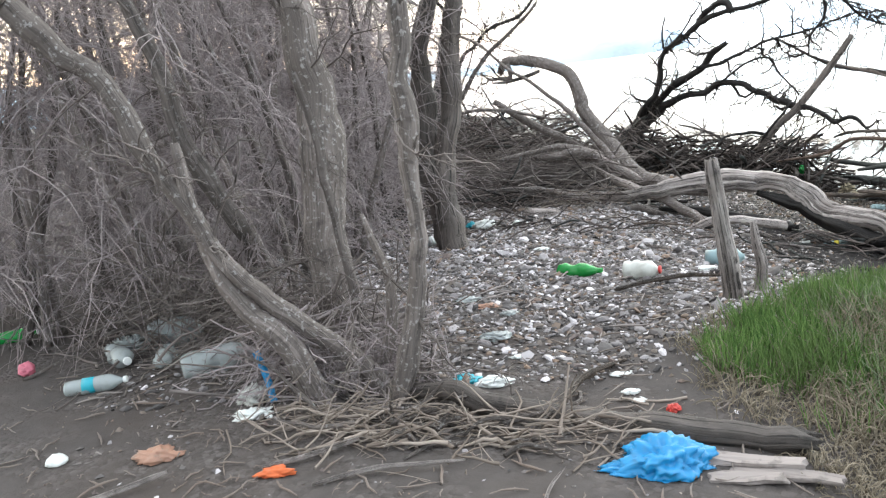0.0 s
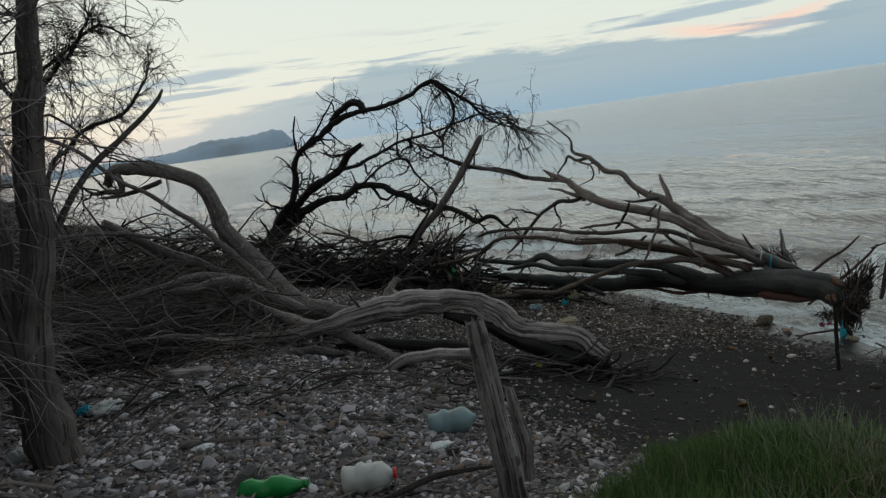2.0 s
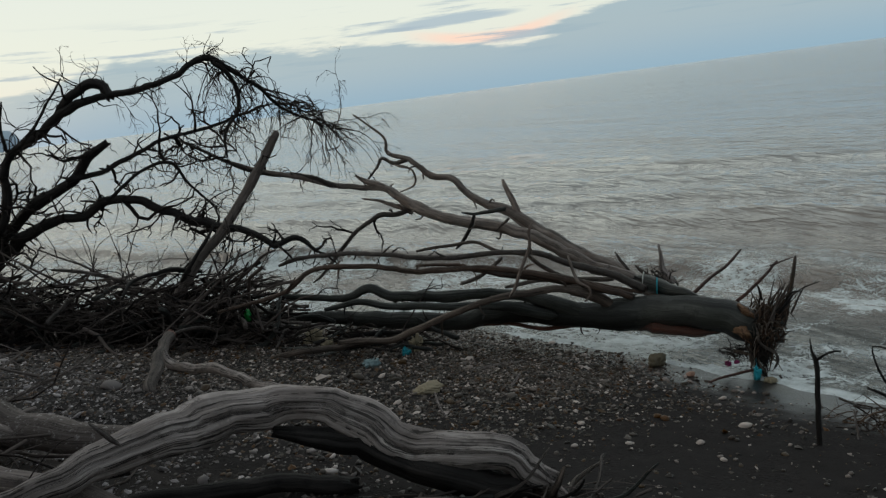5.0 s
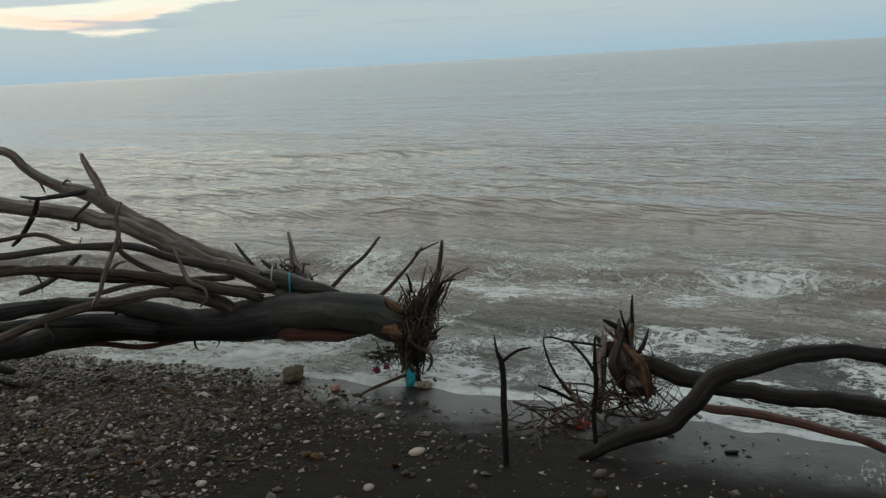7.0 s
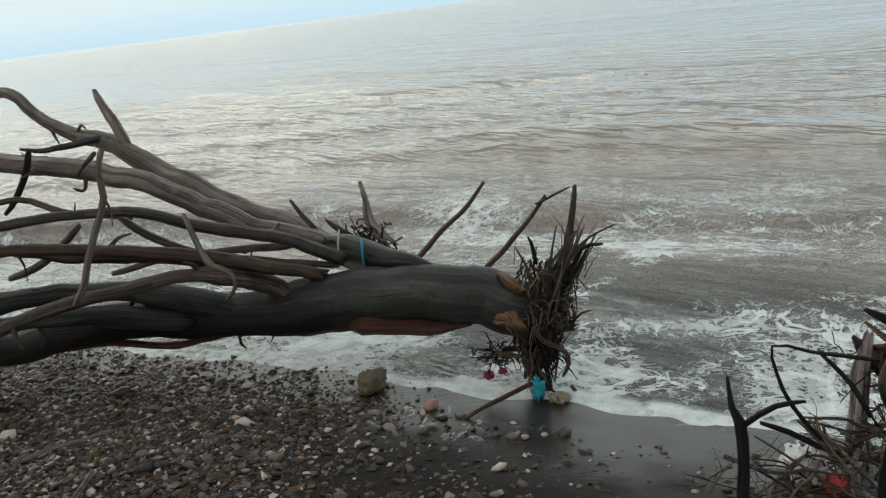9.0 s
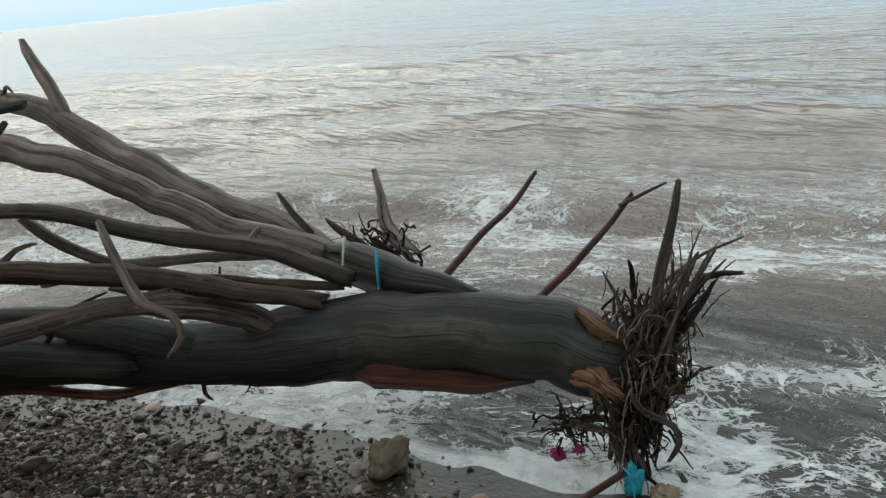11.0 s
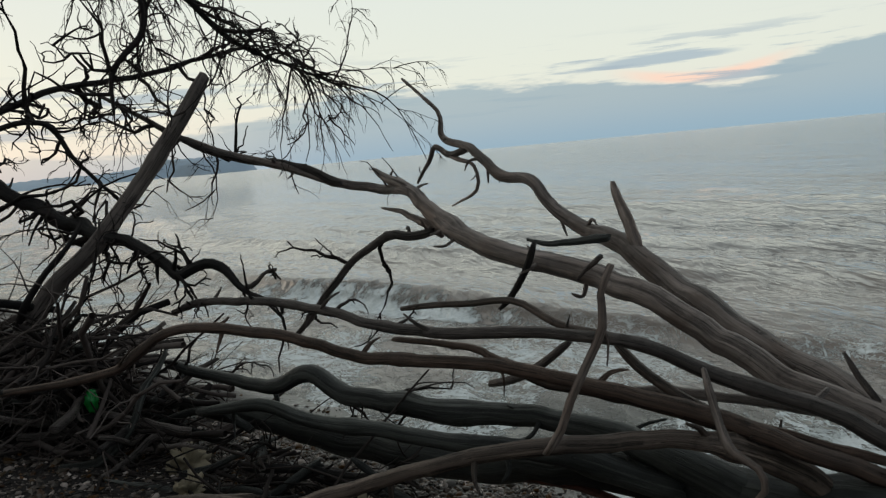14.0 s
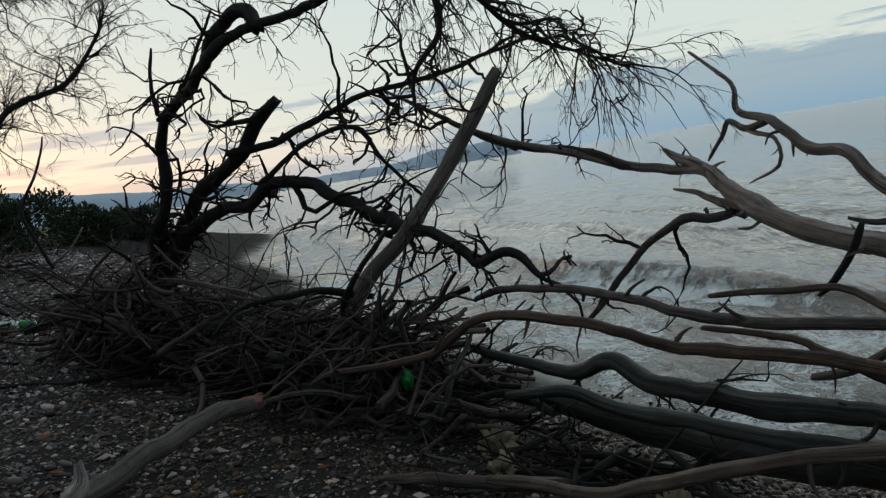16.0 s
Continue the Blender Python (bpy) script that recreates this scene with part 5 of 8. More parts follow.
tree("pink_ended_log", "dark log with a pale pinkish broken end", "log", [("log", [(3.84, 12.45, -0.5, 0.048), (3.72, 12.21, -0.44, 0.049), (3.59, 11.99, -0.43, 0.05), (3.42, 11.67, -0.43, 0.052), (3.23, 11.32, -0.44, 0.052)] + [(3.0, 10.9, -0.5, 0.05)], GREYWOOD, 12, ""), ("broken_end", [(3.79, 12.33, -0.47, 0.054), (3.85, 12.47, -0.5, 0.05), (3.88, 12.53, -0.5, 0.035)], PINKWOOD, 14, "pale pinkish broken wood")], (3.5, 11.8, -0.5))
tree("driftwood_block", "short pale block of driftwood on the shingle", "driftwood", [("block", [(0.3, 8, 0.08, 0.047), (0.44, 8, 0.05, 0.062), (0.62, 8, 0.03, 0.052)], DRIFT, 9, "")], (0.45, 8.0, 0.0))
tree("dead_sapling", "thin leafless sapling standing at the back of the beach", "sapling", [("stem", [(-0.37, 22.3, 0.03, 0.035), (-0.57, 22.23, 0.62, 0.034), (-0.66, 22.2, 1.12, 0.029), (-0.36, 22.3, 1.68, 0.025), (-0.14, 22.37, 2.32, 0.015)], DARKWOOD, 6, "")], (-0.37, 22.3, 0.05))


# ---- brush, twigs and thicket ----
def hang(name, me, parent, label=""):
    return part("twig_mass", me, parent, label, "stuff")


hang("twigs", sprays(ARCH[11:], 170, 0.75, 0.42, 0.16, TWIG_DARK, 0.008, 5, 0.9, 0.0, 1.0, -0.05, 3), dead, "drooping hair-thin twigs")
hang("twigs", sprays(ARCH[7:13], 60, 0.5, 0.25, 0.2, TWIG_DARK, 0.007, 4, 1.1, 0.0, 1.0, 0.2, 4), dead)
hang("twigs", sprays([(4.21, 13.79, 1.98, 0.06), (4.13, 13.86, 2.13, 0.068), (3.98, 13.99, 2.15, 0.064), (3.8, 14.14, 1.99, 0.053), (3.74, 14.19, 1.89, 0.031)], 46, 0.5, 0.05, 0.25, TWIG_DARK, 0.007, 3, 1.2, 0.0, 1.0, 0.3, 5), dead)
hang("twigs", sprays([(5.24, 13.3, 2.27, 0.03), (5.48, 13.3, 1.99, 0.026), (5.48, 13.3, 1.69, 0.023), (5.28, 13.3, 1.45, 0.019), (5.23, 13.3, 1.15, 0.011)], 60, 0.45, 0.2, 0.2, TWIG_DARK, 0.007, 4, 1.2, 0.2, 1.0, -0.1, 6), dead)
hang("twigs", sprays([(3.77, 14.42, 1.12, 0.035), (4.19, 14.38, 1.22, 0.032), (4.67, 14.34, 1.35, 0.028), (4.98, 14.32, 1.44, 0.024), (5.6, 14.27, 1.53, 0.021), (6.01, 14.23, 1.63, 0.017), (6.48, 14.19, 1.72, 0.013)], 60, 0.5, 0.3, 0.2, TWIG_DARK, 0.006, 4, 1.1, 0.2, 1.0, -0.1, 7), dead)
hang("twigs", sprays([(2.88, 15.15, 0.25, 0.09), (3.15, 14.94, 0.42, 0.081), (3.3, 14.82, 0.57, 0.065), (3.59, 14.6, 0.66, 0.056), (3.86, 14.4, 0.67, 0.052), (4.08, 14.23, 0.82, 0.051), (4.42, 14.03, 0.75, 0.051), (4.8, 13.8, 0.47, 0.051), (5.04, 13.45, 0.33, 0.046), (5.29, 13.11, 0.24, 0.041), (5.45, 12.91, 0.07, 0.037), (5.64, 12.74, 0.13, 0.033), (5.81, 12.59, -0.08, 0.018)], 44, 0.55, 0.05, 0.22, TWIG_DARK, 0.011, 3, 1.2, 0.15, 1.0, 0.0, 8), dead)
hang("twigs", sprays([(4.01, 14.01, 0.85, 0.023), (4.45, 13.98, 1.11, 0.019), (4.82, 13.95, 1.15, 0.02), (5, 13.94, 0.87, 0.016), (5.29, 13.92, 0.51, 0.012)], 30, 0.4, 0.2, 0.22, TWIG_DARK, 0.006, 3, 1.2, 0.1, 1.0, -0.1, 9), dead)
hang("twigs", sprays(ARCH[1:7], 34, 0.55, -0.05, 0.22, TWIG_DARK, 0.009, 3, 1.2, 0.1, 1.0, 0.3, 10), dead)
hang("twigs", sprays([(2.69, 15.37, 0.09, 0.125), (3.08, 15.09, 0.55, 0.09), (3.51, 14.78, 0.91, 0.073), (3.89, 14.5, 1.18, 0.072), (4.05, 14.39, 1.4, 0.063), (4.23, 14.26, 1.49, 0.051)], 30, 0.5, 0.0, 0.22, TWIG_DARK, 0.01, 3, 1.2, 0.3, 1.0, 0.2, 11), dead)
hang("twigs", sprays(FRONT_TIP, 46, 0.55, 0.2, 0.22, TWIG_DARK, 0.008, 4, 1.1, 0.0, 0.8, 0.0, 12), fallen)
hang("twigs", sprays(FRONT[:6], 10, 0.3, 0.2, 0.22, TWIG_DARK, 0.008, 2, 1.2, 0.0, 1.0, -0.1, 13), fallen)
hang("twigs", sprays([(5.37, 12.76, -0.15, 0.023), (5.51, 12.48, -0.08, 0.026), (5.78, 11.93, -0.05, 0.03), (5.99, 11.33, -0.08, 0.03), (6.1, 11, -0.11, 0.032), (6.27, 10.75, -0.13, 0.033), (6.46, 10.47, -0.12, 0.032), (6.6, 10.24, -0.12, 0.031), (6.74, 10.07, -0.14, 0.033), (6.88, 9.99, -0.2, 0.036), (7.09, 9.86, -0.33, 0.041), (7.47, 9.63, -0.51, 0.045)], 12, 0.35, 0.3, 0.22, TWIG_DARK, 0.010, 2, 1.2, 0.0, 0.6, -0.2, 14), fallen)
hang("twigs", sprays([(5.32, 12.89, -0.51, 0.041), (5.61, 12.38, -0.58, 0.046), (5.8, 12.04, -0.57, 0.054), (5.9, 11.88, -0.48, 0.062), (6.03, 11.66, -0.56, 0.067), (6.26, 11.33, -0.61, 0.068), (6.54, 10.94, -0.64, 0.069), (6.73, 10.7, -0.64, 0.067), (6.9, 10.47, -0.68, 0.069)], 16, 0.4, 0.2, 0.22, TWIG_DARK, 0.012, 2, 1.2, 0.0, 0.7, -0.1, 15), fallen)

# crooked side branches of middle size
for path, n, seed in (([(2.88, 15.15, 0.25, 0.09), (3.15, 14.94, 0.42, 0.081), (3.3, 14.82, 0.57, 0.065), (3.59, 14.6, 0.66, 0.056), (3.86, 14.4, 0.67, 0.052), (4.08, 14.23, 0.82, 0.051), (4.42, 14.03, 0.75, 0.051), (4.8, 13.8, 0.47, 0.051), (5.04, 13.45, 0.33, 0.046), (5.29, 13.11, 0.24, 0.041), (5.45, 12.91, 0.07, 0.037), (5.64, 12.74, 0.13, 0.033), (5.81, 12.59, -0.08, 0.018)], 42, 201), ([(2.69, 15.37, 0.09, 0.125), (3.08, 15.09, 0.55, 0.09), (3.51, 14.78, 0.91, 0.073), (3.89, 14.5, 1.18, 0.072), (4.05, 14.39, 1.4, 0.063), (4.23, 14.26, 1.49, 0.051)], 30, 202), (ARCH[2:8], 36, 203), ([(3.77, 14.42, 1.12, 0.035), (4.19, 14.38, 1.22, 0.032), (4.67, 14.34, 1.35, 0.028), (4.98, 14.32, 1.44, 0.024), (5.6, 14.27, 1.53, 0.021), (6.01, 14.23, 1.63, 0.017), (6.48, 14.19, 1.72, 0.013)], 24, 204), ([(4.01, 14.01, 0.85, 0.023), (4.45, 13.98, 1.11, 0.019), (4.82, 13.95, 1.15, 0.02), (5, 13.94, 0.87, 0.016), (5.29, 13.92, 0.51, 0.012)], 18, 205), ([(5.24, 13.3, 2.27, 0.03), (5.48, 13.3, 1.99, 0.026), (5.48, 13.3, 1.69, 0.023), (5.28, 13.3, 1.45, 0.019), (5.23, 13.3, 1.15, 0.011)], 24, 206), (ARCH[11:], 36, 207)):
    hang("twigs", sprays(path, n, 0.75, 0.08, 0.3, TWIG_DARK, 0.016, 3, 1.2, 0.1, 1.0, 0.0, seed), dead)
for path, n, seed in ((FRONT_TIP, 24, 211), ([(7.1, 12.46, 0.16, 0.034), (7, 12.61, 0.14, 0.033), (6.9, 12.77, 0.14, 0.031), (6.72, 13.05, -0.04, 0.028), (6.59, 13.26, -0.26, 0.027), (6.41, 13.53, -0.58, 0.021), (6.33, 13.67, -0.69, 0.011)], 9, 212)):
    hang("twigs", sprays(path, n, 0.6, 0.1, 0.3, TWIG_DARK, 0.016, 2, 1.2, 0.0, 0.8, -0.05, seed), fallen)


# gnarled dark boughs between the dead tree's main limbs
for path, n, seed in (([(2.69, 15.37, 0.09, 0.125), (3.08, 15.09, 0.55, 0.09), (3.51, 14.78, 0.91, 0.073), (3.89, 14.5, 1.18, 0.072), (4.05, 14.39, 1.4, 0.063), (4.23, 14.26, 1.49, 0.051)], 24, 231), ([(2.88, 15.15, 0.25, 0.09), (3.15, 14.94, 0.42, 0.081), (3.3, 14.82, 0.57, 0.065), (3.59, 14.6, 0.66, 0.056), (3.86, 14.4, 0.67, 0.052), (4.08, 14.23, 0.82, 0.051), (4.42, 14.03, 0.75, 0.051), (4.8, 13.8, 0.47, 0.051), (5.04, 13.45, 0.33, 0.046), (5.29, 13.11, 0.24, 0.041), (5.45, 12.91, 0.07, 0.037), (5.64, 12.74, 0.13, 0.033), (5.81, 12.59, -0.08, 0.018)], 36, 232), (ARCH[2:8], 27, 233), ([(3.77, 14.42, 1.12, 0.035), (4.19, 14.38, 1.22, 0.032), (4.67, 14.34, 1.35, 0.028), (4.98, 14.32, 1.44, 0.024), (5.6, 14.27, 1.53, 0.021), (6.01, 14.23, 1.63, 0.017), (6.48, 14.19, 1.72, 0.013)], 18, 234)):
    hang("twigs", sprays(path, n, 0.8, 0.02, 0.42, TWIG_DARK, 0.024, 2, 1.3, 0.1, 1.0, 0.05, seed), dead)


def pile(name, label, line, count, width, tall, reach, thick, mat, seed, flat=0.12, fine=3, spin=0.6, big=24):
    """A mound of tangled dead branches along a line on the ground, with finer twigs among them."""
    r = np.random.default_rng(seed)
    line = np.asarray(line, float)
    u = r.uniform(0, len(line) - 1.001, count)
    k = u.astype(int)
    base = line[k] + (line[k + 1] - line[k]) * (u - k)[:, None]
    along = unit(np.c_[line[k + 1] - line[k], np.zeros(count)])
    off = r.normal(0, 0.42, (count, 2)) * width
    x, y = base[:, 0] + off[:, 0], base[:, 1] + off[:, 1]
    fall = np.exp(-((np.linalg.norm(off, axis=1) / width) ** 2))
    z = height(x, y) + tall * fall * r.uniform(0.0, 1.0, count) + 0.02
    a = r.normal(0, spin, count) + np.where(r.uniform(size=count) < 0.5, 0, np.pi)
    ways = np.stack([along[:, 0] * np.cos(a) - along[:, 1] * np.sin(a), along[:, 0] * np.sin(a) + along[:, 1] * np.cos(a), r.normal(0.05, flat, count)], 1)
    ln = reach * r.uniform(0.35, 1.0, count)
    first = grow(np.stack([x, y, z], 1) - ways * ln[:, None] * 0.4, ways, ln, 0.06, 0.2, 7, r)
    rad = thick * r.uniform(0.3, 1.0, count)[:, None] ** 1.5 * np.linspace(1, 0.45, 7)
    m = count * fine
    who, at = r.integers(0, count, m), r.integers(1, 6, m)
    sub = grow(first[who, at], unit(first[who, at] - first[who, at - 1]) + r.normal(0, 0.5, (m, 3)), ln[who] * r.uniform(0.15, 0.5, m), 0.1, 0.22, 7, r)
    subrad = thick * 0.22 * r.uniform(0.5, 1.2, m)[:, None] * np.linspace(1, 0.4, 7)
    for some in (first, sub):
        low = height(some[..., 0], some[..., 1]) + 0.008
        some[..., 2] = np.maximum(some[..., 2], low)
    heap = thing(name, label, "brush pile", (line[0][0], line[0][1], float(height(line[0][0], line[0][1]))))
    order = np.argsort(-rad[:, 0])
    for k in order[:big]:
        part("branch", limb(np.c_[first[k], rad[k] * 1.15], (DARKWOOD, GREYWOOD, TRUNKWOOD)[k % 3] if mat in (TWIG_DARK, TWIG_HEAP) else BARK, 7, 0.1, seed=seed + int(k)), heap)
    part("brushwood", tubes(first[order[big:]], rad[order[big:]], mat, 6), heap, kind="stuff")
    part("twig_mass", tubes(sub, subrad, mat, 3), heap, kind="stuff")
    return heap


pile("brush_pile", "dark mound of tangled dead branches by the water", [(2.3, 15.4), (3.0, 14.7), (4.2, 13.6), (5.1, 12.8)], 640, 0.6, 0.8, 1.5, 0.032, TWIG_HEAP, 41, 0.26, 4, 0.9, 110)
pile("brush_pile", "broken dark sticks heaped under the log's torn end", pile_under, 70, 0.3, 0.1, 0.7, 0.014, TWIG_HEAP, 59, 0.1, 1, 0.6, 20)
pile("brush_pile", "dark broken sticks strewn over the shingle", [(-1.0, 7.6), (0.2, 7.3), (1.4, 7.2), (2.4, 7.0)], 120, 0.6, 0.04, 0.7, 0.012, TWIG_HEAP, 60, 0.03, 2, 0.8, 20)
pile("brush_pile", "low dark branches strewn along the beach", [(4.6, 13.3), (5.4, 12.0), (6.1, 11.0)], 75, 0.55, 0.22, 1.1, 0.03, TWIG_DARK, 42)
pile("brush_pile", "grey feathery dead boughs lying on the shingle", [(-1.6, 10.6), (-0.4, 10.0), (0.7, 9.7), (1.4, 9.5)], 380, 0.75, 0.55, 1.4, 0.012, TWIG_GREY, 43, 0.16, 7, 0.45)
pile("brush_pile", "grey feathery dead boughs lying on the shingle", [(-1.4, 8.3), (-0.5, 8.7), (0.3, 8.9), (0.9, 8.9)], 110, 0.5, 0.16, 1.2, 0.014, TWIG_HEAP, 44, 0.1, 6, 0.5)
pile("brush_pile", "dead boughs heaped beneath the bent trunk", [(-1.2, 12.4), (0.2, 11.6), (1.2, 10.9)], 300, 0.8, 0.9, 1.6, 0.018, TWIG_HEAP, 45, 0.25, 6, 0.8)
pile("brush_pile", "dead boughs heaped behind the shingle", [(-2.5, 14.5), (-0.5, 14.2), (1.4, 14.4)], 240, 0.9, 0.8, 1.6, 0.018, TWIG_HEAP, 46, 0.3, 5, 0.9)
pile("brush_pile", "low dead branches over the dark shingle", [(0.4, 16.2), (1.8, 16.8), (3.0, 16.0)], 70, 0.8, 0.1, 1.5, 0.024, TWIG_HEAP, 51, 0.05, 3, 0.8, 20)
pile("brush_pile", "low dead branches further along the beach", [(-1.5, 18.5), (0.8, 19.4), (2.6, 18.6)], 80, 0.9, 0.12, 1.6, 0.024, TWIG_HEAP, 52, 0.06, 3, 0.9, 20)
pile("brush_pile", "dark driftwood strewn along the far beach", [(-6.0, 22.0), (-3.0, 23.5), (-0.5, 23.0)], 130, 1.2, 0.16, 1.8, 0.03, TWIG_HEAP, 53, 0.2, 4, 0.9, 16)
pile("brush_pile", "dark driftwood strewn along the far beach", [(-7.0, 27.0), (-5.0, 29.5), (-3.0, 31.0)], 120, 1.4, 0.2, 2.0, 0.035, TWIG_HEAP, 54, 0.2, 4, 0.9, 12)
pile("brush_pile", "bleached grey sticks strewn over the shingle below the thicket", [(-1.4, 9.0), (-0.2, 8.8), (0.9, 8.7), (1.9, 8.9)], 75, 0.5, 0.08, 1.1, 0.02, TWIG_HEAP, 55, 0.08, 2, 0.6, 30)
pile("brush_pile", "bleached grey sticks caught under the bent trunk", [(-0.8, 10.6), (0.4, 10.3), (1.5, 10.0)], 130, 0.6, 0.45, 1.4, 0.02, TWIG_GREY, 56, 0.15, 3, 0.6, 36)
pile("brush_pile", "fine grey shoots round the feet of the trees", [(-1.3, 3.75), (-0.9, 3.7), (-0.5, 3.75)], 240, 0.28, 0.35, 0.7, 0.006, TWIG_BRUSH, 57, 0.6, 6, 1.4, 6)
pile("brush_pile", "straw and broken sticks trodden into the sand", [(-1.0, 3.15), (-0.2, 3.1), (0.5, 3.0)], 150, 0.3, 0.03, 0.4, 0.010, STRAW, 58, 0.03, 1, 0.6, 12)
pile("brush_pile", "pale broken reeds over a low branch", [(0.5, 8.3), (1.3, 8.35)], 60, 0.25, 0.3, 0.9, 0.007, STRAW, 47, 0.3, 1, 1.0)
pile("brush_pile", "grey twigs heaped around the leaning tree's foot", [(-2.6, 4.9), (-1.6, 4.4), (-0.7, 4.0)], 300, 0.45, 0.5, 1.0, 0.010, TWIG_GREY, 48, 0.35, 6, 0.9)
pile("brush_pile", "bleached sticks scattered under the trees", [(-1.1, 3.3), (-0.5, 3.2), (0.3, 3.1)], 90, 0.24, 0.04, 0.55, 0.011, STRAW, 49, 0.03, 2, 0.9)
pile("brush_pile", "fine dark root tangle at the waterline", [(6.6, 6.9), (7.2, 6.5), (7.5, 6.2)], 120, 0.25, 0.25, 0.5, 0.010, ROOTS, 50, 0.5, 3, 1.2)


def shrub(label, x, y, tall, seed, mat=TWIG_GREY, count=55, fine=9, stems=4, lean=0.25):
    """A leafless bush: a few stems with a dense haze of shoots and twigs."""
    r = np.random.default_rng(seed)
    z = float(height(x, y))
    bush = thing("thicket_bush", label, "bush", (x, y, z), "thicket behind the beach")
    lines, radii, fine_lines, fine_radii = [], [], [], []
    for k in range(stems):
        tip = np.array([x + r.normal(0, lean * tall * 0.6), y + r.normal(0, lean * tall * 0.6), z + tall * r.uniform(0.75, 1.05)])
        a = np.array([x + r.normal(0, 0.12), y + r.normal(0, 0.12), z - 0.05])
        mid = a * 0.55 + tip * 0.45 + np.append(r.normal(0, 0.12, 2), 0)
        path = [(*a, 0.035), (*mid, 0.026), (*tip, 0.008)]
        part("stem", limb(path, BARK, 7, 0.15, seed=seed + k), bush)
        q = spline(path, 0.1)[:, :3]
        n = count
        who = r.integers(1, len(q), n)
        ways = r.normal(0, 0.7, (n, 3)) + np.array([0, 0, 0.35])
        ln = tall * 0.38 * r.uniform(0.3, 1.0, n)
        first = grow(q[who], ways, ln, 0.28, 0.18, 6, r)
        lines.append(first)
        radii.append(0.006 * r.uniform(0.5, 1.0, n)[:, None] * np.linspace(1, 0.4, 6))
        m = n * fine
        w2, at = r.integers(0, n, m), r.integers(1, 6, m)
        sub = grow(first[w2, at], unit(first[w2, at] - first[w2, at - 1]) + r.normal(0, 0.6, (m, 3)), ln[w2] * r.uniform(0.15, 0.55, m), 0.5, 0.26, 4, r)
        fine_lines.append(sub)
        fine_radii.append(0.0035 * r.uniform(0.5, 1.0, m)[:, None] * np.linspace(1, 0.5, 4))
    part("shoot_mass", tubes(np.concatenate(lines), np.concatenate(radii), mat, 3), bush, kind="stuff")
    part("twig_mass", tubes(np.concatenate(fine_lines), np.concatenate(fine_radii), mat, 3), bush, kind="stuff")
    return bush


spots = [(-1.5, 5.3, 3.0), (-2.3, 5.0, 3.2), (-3.1, 4.9, 3.2), (-4.0, 5.2, 3.4), (-1.25, 6.6, 3.0), (-2.1, 6.5, 3.6), (-3.2, 6.4, 3.8), (-1.3, 8.0, 3.2), (-2.3, 8.2, 3.9),
         (-3.6, 8.3, 4.2), (-4.8, 6.8, 4.0), (-1.7, 9.6, 3.6), (-3.1, 10.3, 4.4), (-1.5, 12.2, 3.4), (-2.8, 12.6, 4.4), (-5.0, 10.0, 4.8), (-2.2, 15.5, 4.2), (-4.2, 15, 5.0),
         (-1.9, 7.3, 3.4), (-2.8, 7.4, 3.9), (-2.5, 9.3, 4.2), (-4.3, 9.0, 4.6), (-1.2, 10.8, 2.6), (-4.0, 12.0, 5.0)]
for k, (x, y, tall) in enumerate(spots):
    shrub("leafless grey-brown bush of dense fine twigs", x, y, tall, 100 + k, TWIG_BRUSH, 60, 10)

# crowns of the standing trees
forked = bpy.data.objects["forked_tree"]
G1T = [(-0.41, 6.8, -0, 0.11), (-0.46, 6.8, 0.41, 0.094), (-0.38, 6.8, 0.85, 0.073), (-0.27, 6.8, 1.31, 0.067), (-0.21, 6.8, 1.73, 0.061), (-0.14, 6.8, 2.13, 0.061)] + [(-0.1, 6.8, 2.6, 0.05), (-0.2, 6.75, 3.2, 0.03)]
G2T = [(-0.46, 6.8, 0.41, 0.089), (-0.5, 6.8, 0.86, 0.078), (-0.51, 6.8, 1.34, 0.067), (-0.47, 6.8, 1.76, 0.057), (-0.35, 6.8, 2.16, 0.051)] + [(-0.35, 6.85, 2.7, 0.04), (-0.5, 6.9, 3.3, 0.02)]
part("trunk", limb(G1T[5:], BARK, 9, seed=5), forked)
part("trunk", limb(G2T[4:], BARK, 9, seed=6), forked)
hang("twigs", sprays(G1T[2:], 70, 0.7, 0.2, 0.2, TWIG_GREY, 0.008, 5, 1.0, 0.1, 1.0, 0.2, 21), forked)
hang("twigs", sprays(G2T[2:], 70, 0.7, 0.2, 0.2, TWIG_GREY, 0.008, 5, 1.0, 0.1, 1.0, 0.2, 22), forked)
hang("twigs", sprays([(-0.28, 6.83, 1.22, 0.022), (0.01, 6.88, 1.61, 0.019), (0.27, 6.92, 1.81, 0.017), (0.48, 6.95, 1.97, 0.014), (0.54, 6.96, 2.05, 0.012)], 24, 0.35, 0.2, 0.2, TWIG_GREY, 0.006, 3, 1.0, 0.1, 1.0, 0.1, 23), forked)
